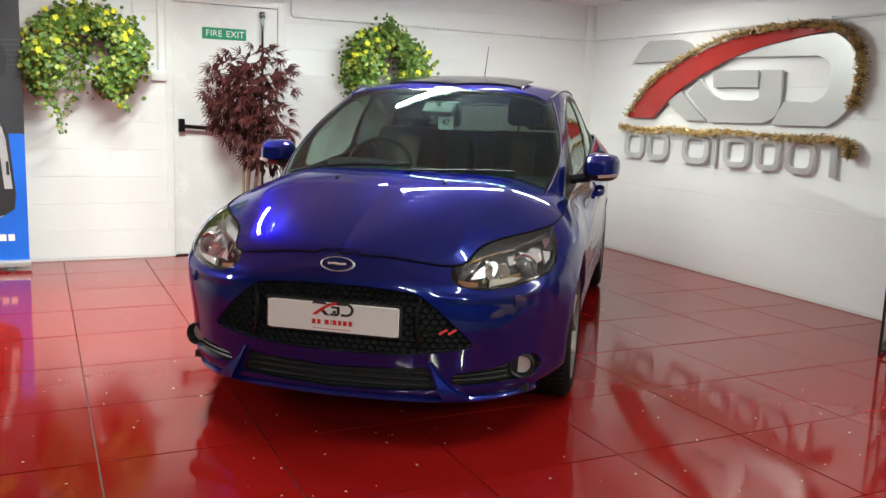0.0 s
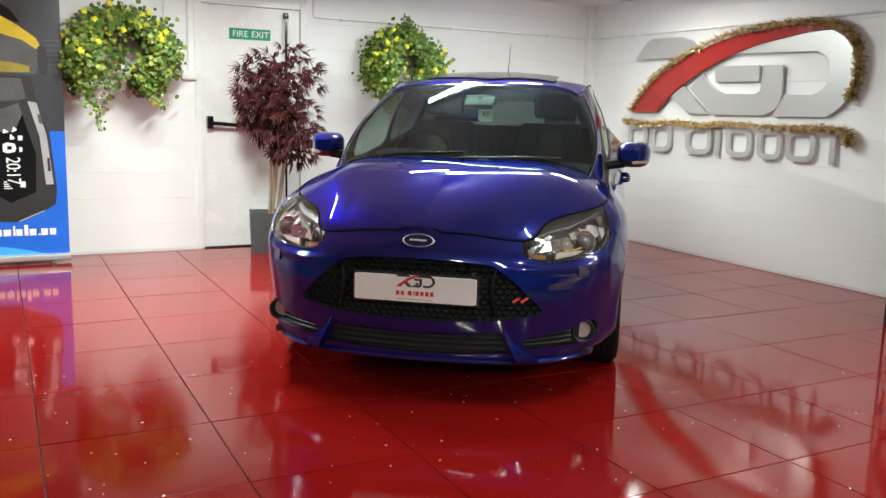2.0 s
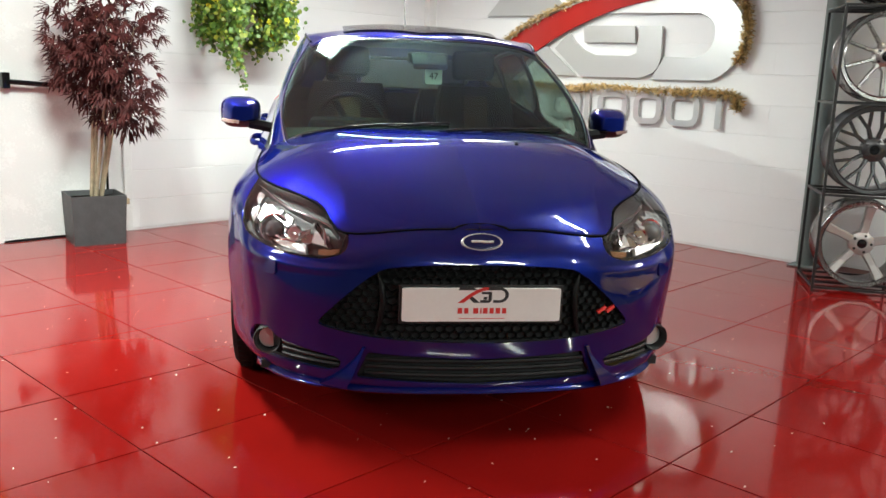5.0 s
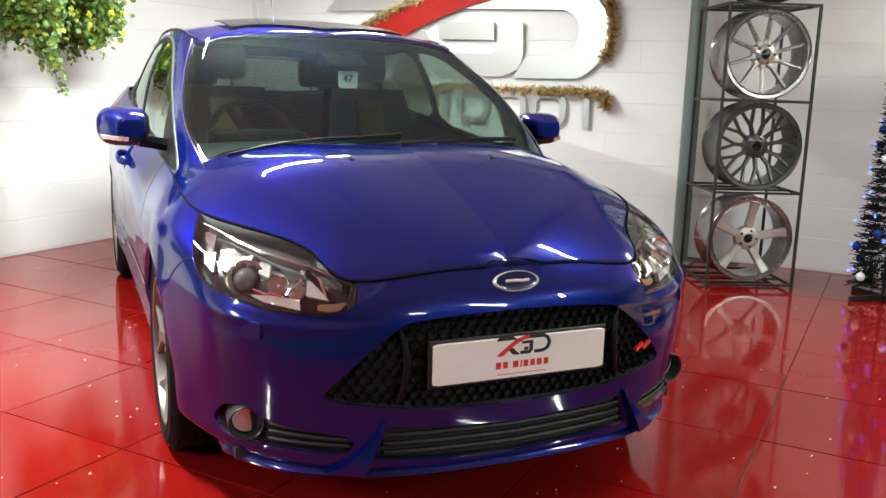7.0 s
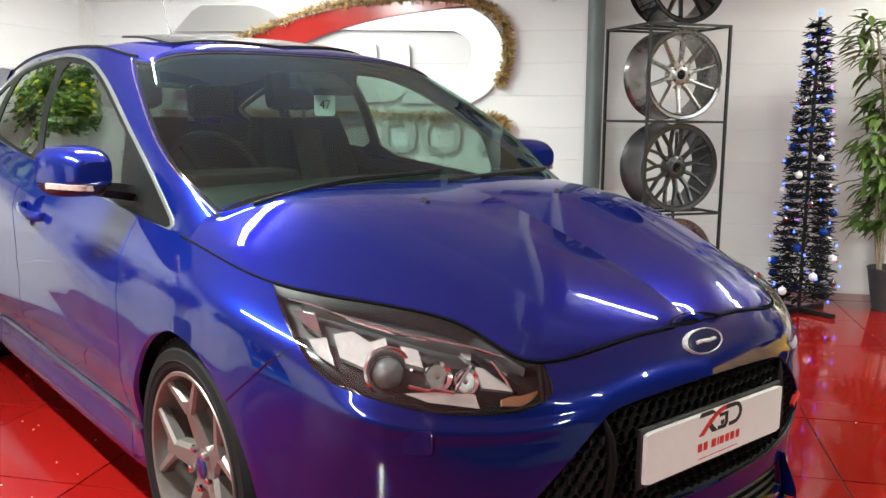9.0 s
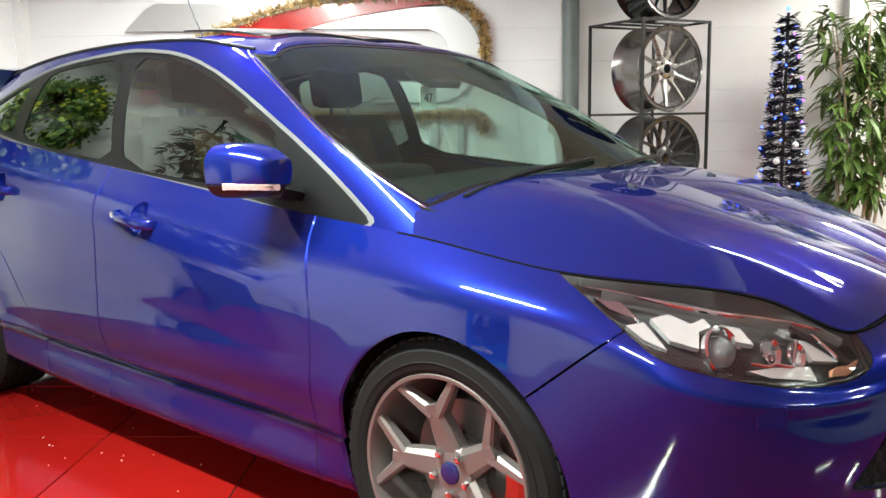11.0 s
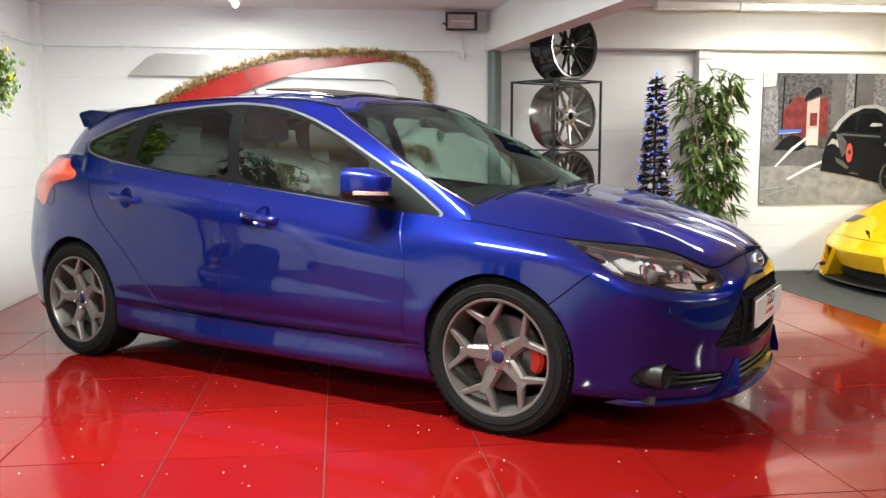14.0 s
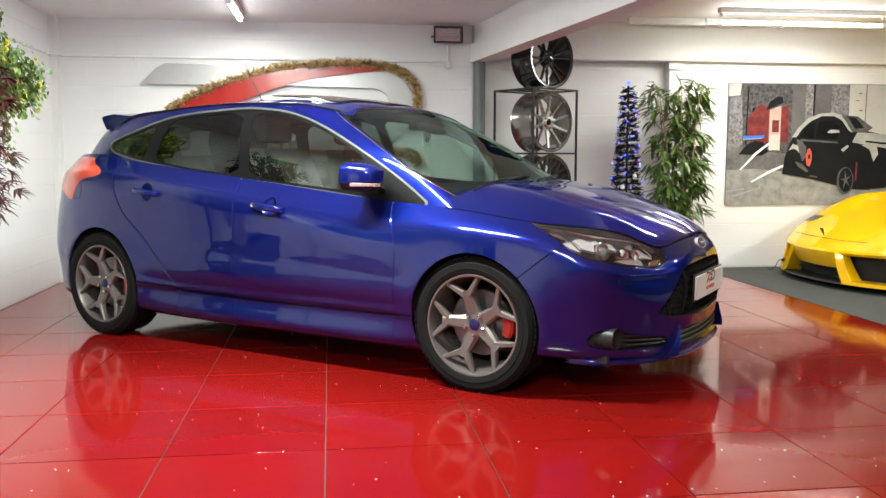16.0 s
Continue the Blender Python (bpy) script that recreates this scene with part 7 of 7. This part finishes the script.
part("body", top.mesh("body", YELLOW, 40), sport)
LEAD = lambda y: -.30 * (abs(y) / .92) ** 2.2      # how far back the leading edge lies
nose = Shape()
prof = []
for y in np.linspace(-.37, .37, 17):
    z = float(wedge(np.array(0.0), y))
    prof.append([(LEAD(y), y, z), (LEAD(y) + .014, y, z - .02), (LEAD(y) + .006, y * .96, z - .08), (LEAD(y) - .03, y * .88, z - .155), (LEAD(y) - .14, y * .84, z - .175)])
nose.rings(prof, closed=False, cap=False)
part("nose_panel", nose.mesh("nose_panel", YELLOW, 40), sport)
grill = Shape().rings([[(LEAD(y) - .10, y, .33), (LEAD(y) - .15, y, .03)] for y in np.linspace(-.93, .93, 25)], closed=False, cap=False)
part("air_intake", grill.mesh("air_intake", DARK, 40), sport, None, "black mesh air intake")
split_lip = Shape()
split_lip.rings([[(LEAD(y) + .05, y, .060), (LEAD(y) + .06, y, .050), (LEAD(y) - .20, y, .040), (LEAD(y) - .20, y, .065)] for y in np.linspace(-.50, .50, 17)])
part("splitter", split_lip.mesh("splitter", BLACKMETAL, 40), sport)
for s in (1, -1):
    lip = Shape()
    lip.rings([[(LEAD(y), s * y, float(wedge(np.array(0.0), y))), (LEAD(y) + .012, s * y, float(wedge(np.array(0.0), y)) - .018), (LEAD(y) - .01, s * y, float(wedge(np.array(0.0), y)) - .04), (LEAD(y) - .10, s * y, float(wedge(np.array(0.0), y)) - .035)] for y in np.linspace(.36, .93, 9)], closed=False, cap=False)
    part("intake_lip", lip.mesh("intake_lip", YELLOW, 40), sport)
    fin = Shape()
    rows_f = []
    for t in np.linspace(0, 1, 7):
        y, z, w = .345 + .145 * t ** 1.3, .315 - .25 * t, .030 + .020 * t
        rows_f.append([(LEAD(y) + .012 + .05 * t, s * (y - w), z), (LEAD(y) + .030 + .05 * t, s * y, z), (LEAD(y) - .02 + .05 * t, s * (y + w * 1.3), z), (LEAD(y) - .08, s * (y + w), z), (LEAD(y) - .08, s * (y - w * .6), z)])
    fin.rings(rows_f)
    part("nose_fin", fin.mesh("nose_fin", YELLOW, 30), sport)
    low_lip = Shape()
    low_lip.rings([[(LEAD(y) + .055, s * y, .085), (LEAD(y) + .065, s * y, .055), (LEAD(y) - .12, s * y, .045), (LEAD(y) - .12, s * y, .085)] for y in np.linspace(.46, .96, 10)])
    part("lower_lip", low_lip.mesh("lower_lip", YELLOW, 40), sport)
    end = Shape()
    end.rings([[(LEAD(.94) + .05, s * .93, .06), (LEAD(.94) + .05, s * .965, .06), (LEAD(.94) - .10, s * .975, .06), (LEAD(.94) - .10, s * .93, .06)], [(LEAD(.94) + .0, s * .93, .36), (LEAD(.94) - .01, s * .955, .36), (LEAD(.94) - .10, s * .955, .36), (LEAD(.94) - .10, s * .93, .36)]])
    part("intake_end", end.mesh("intake_end", YELLOW, 40), sport)
    hl = Shape()
    hl.rings([[(-x, s * y, float(wedge(np.array(x - .30 * (y / .92) ** 2.2 * .6), y)) + .006) for y in np.linspace(y0, y1, 6)] for x, y0, y1 in ((.42, .70, .86), (.55, .66, .90), (.72, .72, .92), (.88, .82, .93))], closed=False, cap=False)
    part("headlamp", hl.mesh("headlamp", GREYTRIM, 40), sport, None, "smoked headlamp")
    wh = Shape().lathe([(.24, -.11), (.33, -.12), (.345, -.08), (.345, .08), (.33, .12), (.24, .11)], 48, closed=True)
    for bx in (-1.05, -3.75):
        w_ob = part("wheel", wh.mesh("wheel", RUBBER, 40), sport, pose(bx, s * .87, .345, -90 * s, 0, 0))
        rm = Shape().lathe([(.0005, .07), (.06, .08), (.24, .10), (.245, .0), (.0005, 0)], 40)
        part("rim", rm.mesh("rim", GUNMETAL, 35), w_ob)
bd = Shape().prism([(-.028, .03), (0, -.04), (.028, .03), (.02, .04), (-.02, .04)], 0, .004, .001)
part("badge", bd.mesh("badge", BLACKPRINT), sport, pose(-.10, 0, .452, 0, -65, 0) @ pose(0, 0, 0, 0, 0, -90) @ pose(0, 0, 0, 90, 0, 0) @ pose(0, 0, 0, -90))
sc = Shape().rings([[(-b, y * (1 - .1 * (b - 1.25)), float(wedge(np.array(b), y * .8)) + .012) for y in np.linspace(-.72, .72, 12)] for b in np.linspace(1.3, 1.95, 8)], closed=False, cap=False)
part("windscreen", sc.mesh("windscreen", PIANO, 50), sport)
line = Shape().tube([(-.14 - .02 * abs(t), t * .55, float(wedge(np.array(.14), t * .55)) + .002) for t in np.linspace(-1, 1, 15)], .0025, 4)
part("bonnet_gap", line.mesh("bonnet_gap", DARK), sport)

# ---- battery charger by the wall ----
ch = thing("battery_charger", pose(5.18, .46, .002, 0, 0, 20) @ Matrix.Scale(.8, 4), "small black and orange battery charger on the matting", "charger")
part("case", Shape().box((-.08, -.13, 0), (.08, .13, .14), .012).mesh("case", BLACKMETAL), ch)
part("lid", Shape().box((-.075, -.12, .14), (.075, .10, .165), .008).mesh("lid", ORANGE), ch, None, "orange lid")
part("carry_handle", Shape().tube([(0, -.09, .16), (0, -.08, .20), (0, .06, .20), (0, .07, .16)], .009, 8).mesh("carry_handle", BLACKMETAL), ch)
part("cable", Shape().tube(spline([(0, .13, .05), (.02, .19, .13), (.05, .22, .10), (.08, .25, .02), (.10, .33, .008)], 20).tolist(), .005, 6).mesh("cable", BLACKMETAL), ch)

# ---- glitter dropped on the floor ----
rng = random.Random(21)
v, f = [], []
for _ in range(760):
    x, y = rng.uniform(-2.5, 5.0), rng.uniform(1.5, 7.3)
    r, a, k = rng.uniform(.0025, .0066), rng.random() * 6.28, len(v)
    dz = rng.uniform(0, .003)
    v += [(x + r * math.cos(a + b), y + r * .6 * math.sin(a + b), .0035 + dz * (i % 2)) for i, b in enumerate((0, 1.4, 2.8, 4.4))]
    f.append((k, k + 1, k + 2, k + 3))
FLAKE = surface("gold flake", (.92, .86, .68), .3, .2, vary=.2)
tagged(part("floor_glitter", mesh_of("floor_glitter", v, f, FLAKE, 5)), "gold tinsel flakes scattered on the red floor", "glitter", "", "stuff")

# ---- pieces: floor panels, then the blocks of the walls ----
rng = random.Random(4)
TX, TY, SX, SY = .405, 5.07, .605, .603
shared = {}
ix = range(math.floor((-3.4 - TX) / SX), math.ceil((5.5 - TX) / SX))
iy = range(math.floor((1.39 - TY) / SY), math.ceil((BACK_Y - TY) / SY))
for i in ix:
    for j in iy:
        x0, x1 = TX + i * SX, min(TX + (i + 1) * SX, 5.495)
        y0, y1 = max(TY + j * SY, 1.392), min(TY + (j + 1) * SY, BACK_Y)
        if x0 > 5.26 and y0 > STEP_Y - .3:
            continue
        if y1 > STEP_Y:
            x1 = min(x1, SIGN_X)
        w, d = round(x1 - x0, 4), round(y1 - y0, 4)
        if w < .02 or d < .02:
            continue
        if (w, d) not in shared:
            shared[w, d] = Shape().box((-w / 2 + .0026, -d / 2 + .0026, -.012), (w / 2 - .0026, d / 2 - .0026, 0), .0012).mesh("floor_panel", FLOORRED, 25)
        part("floor_panel", shared[w, d], floor, pose((x0 + x1) / 2, (y0 + y1) / 2, rng.uniform(-.0008, 0), rng.gauss(0, .06), rng.gauss(0, .06), 0))
part("floor_panel", Shape().box((-7.0, 1.392, -.012), (TX + ix[0] * SX - .002, BACK_Y, -.001)).mesh("floor_panel", FLOORRED), floor)

BL, BH = .4475, .2165


def blockwork(parent, a0, a1, place, gaps=()):
    """Running-bond blocks along one wall from a0 to a1; gaps are (a0, a1, top) openings."""
    meshes = {}
    for row in range(11):
        z0, z1 = .012 + row * BH, min(.012 + (row + 1) * BH, CEILING + .1)
        k0 = math.floor((a0 - (row % 2) * BL / 2) / BL)
        for k in range(k0, k0 + int((a1 - a0) / BL) + 3):
            spans = [(max(a0, k * BL + (row % 2) * BL / 2), min(a1, (k + 1) * BL + (row % 2) * BL / 2))]
            for g0, g1, gt in gaps:
                if z0 < gt:
                    spans = [s for u, w in spans for s in ((u, min(w, g0)), (max(u, g1), w))]
            for u, w in spans:
                if w - u < .03:
                    continue
                key = (round(w - u, 3), round(z1 - z0, 3))
                if key not in meshes:
                    e = key[1] / 2 - .0012
                    meshes[key] = Shape().rings([[(x, -.012, -e), (x, -.0018, -e), (x, 0, -e + .0022), (x, 0, e - .0022), (x, -.0018, e), (x, -.012, e)] for x in (key[0] / 2, -key[0] / 2)]).mesh("block", BLOCKPAINT, 30)
                part("block", meshes[key], parent, place((u + w) / 2, (z0 + z1) / 2) @ pose(0, -rng.uniform(0, .0004), 0))


blockwork(wall_n, -2.2, SIGN_X, lambda a, z: pose(a, BACK_Y, z, 0, 0, 180), [(1.205, 2.175, 2.115)])
blockwork(wall_e, STEP_Y, BACK_Y, lambda a, z: pose(SIGN_X, a, z, 0, 0, 90))
blockwork(wall_r, 1.74, STEP_Y, lambda a, z: pose(5.496, a, z, 0, 0, 90))
blockwork(wall_p, -2.4, 1.72, lambda a, z: pose(5.396, a, z, 0, 0, 90))
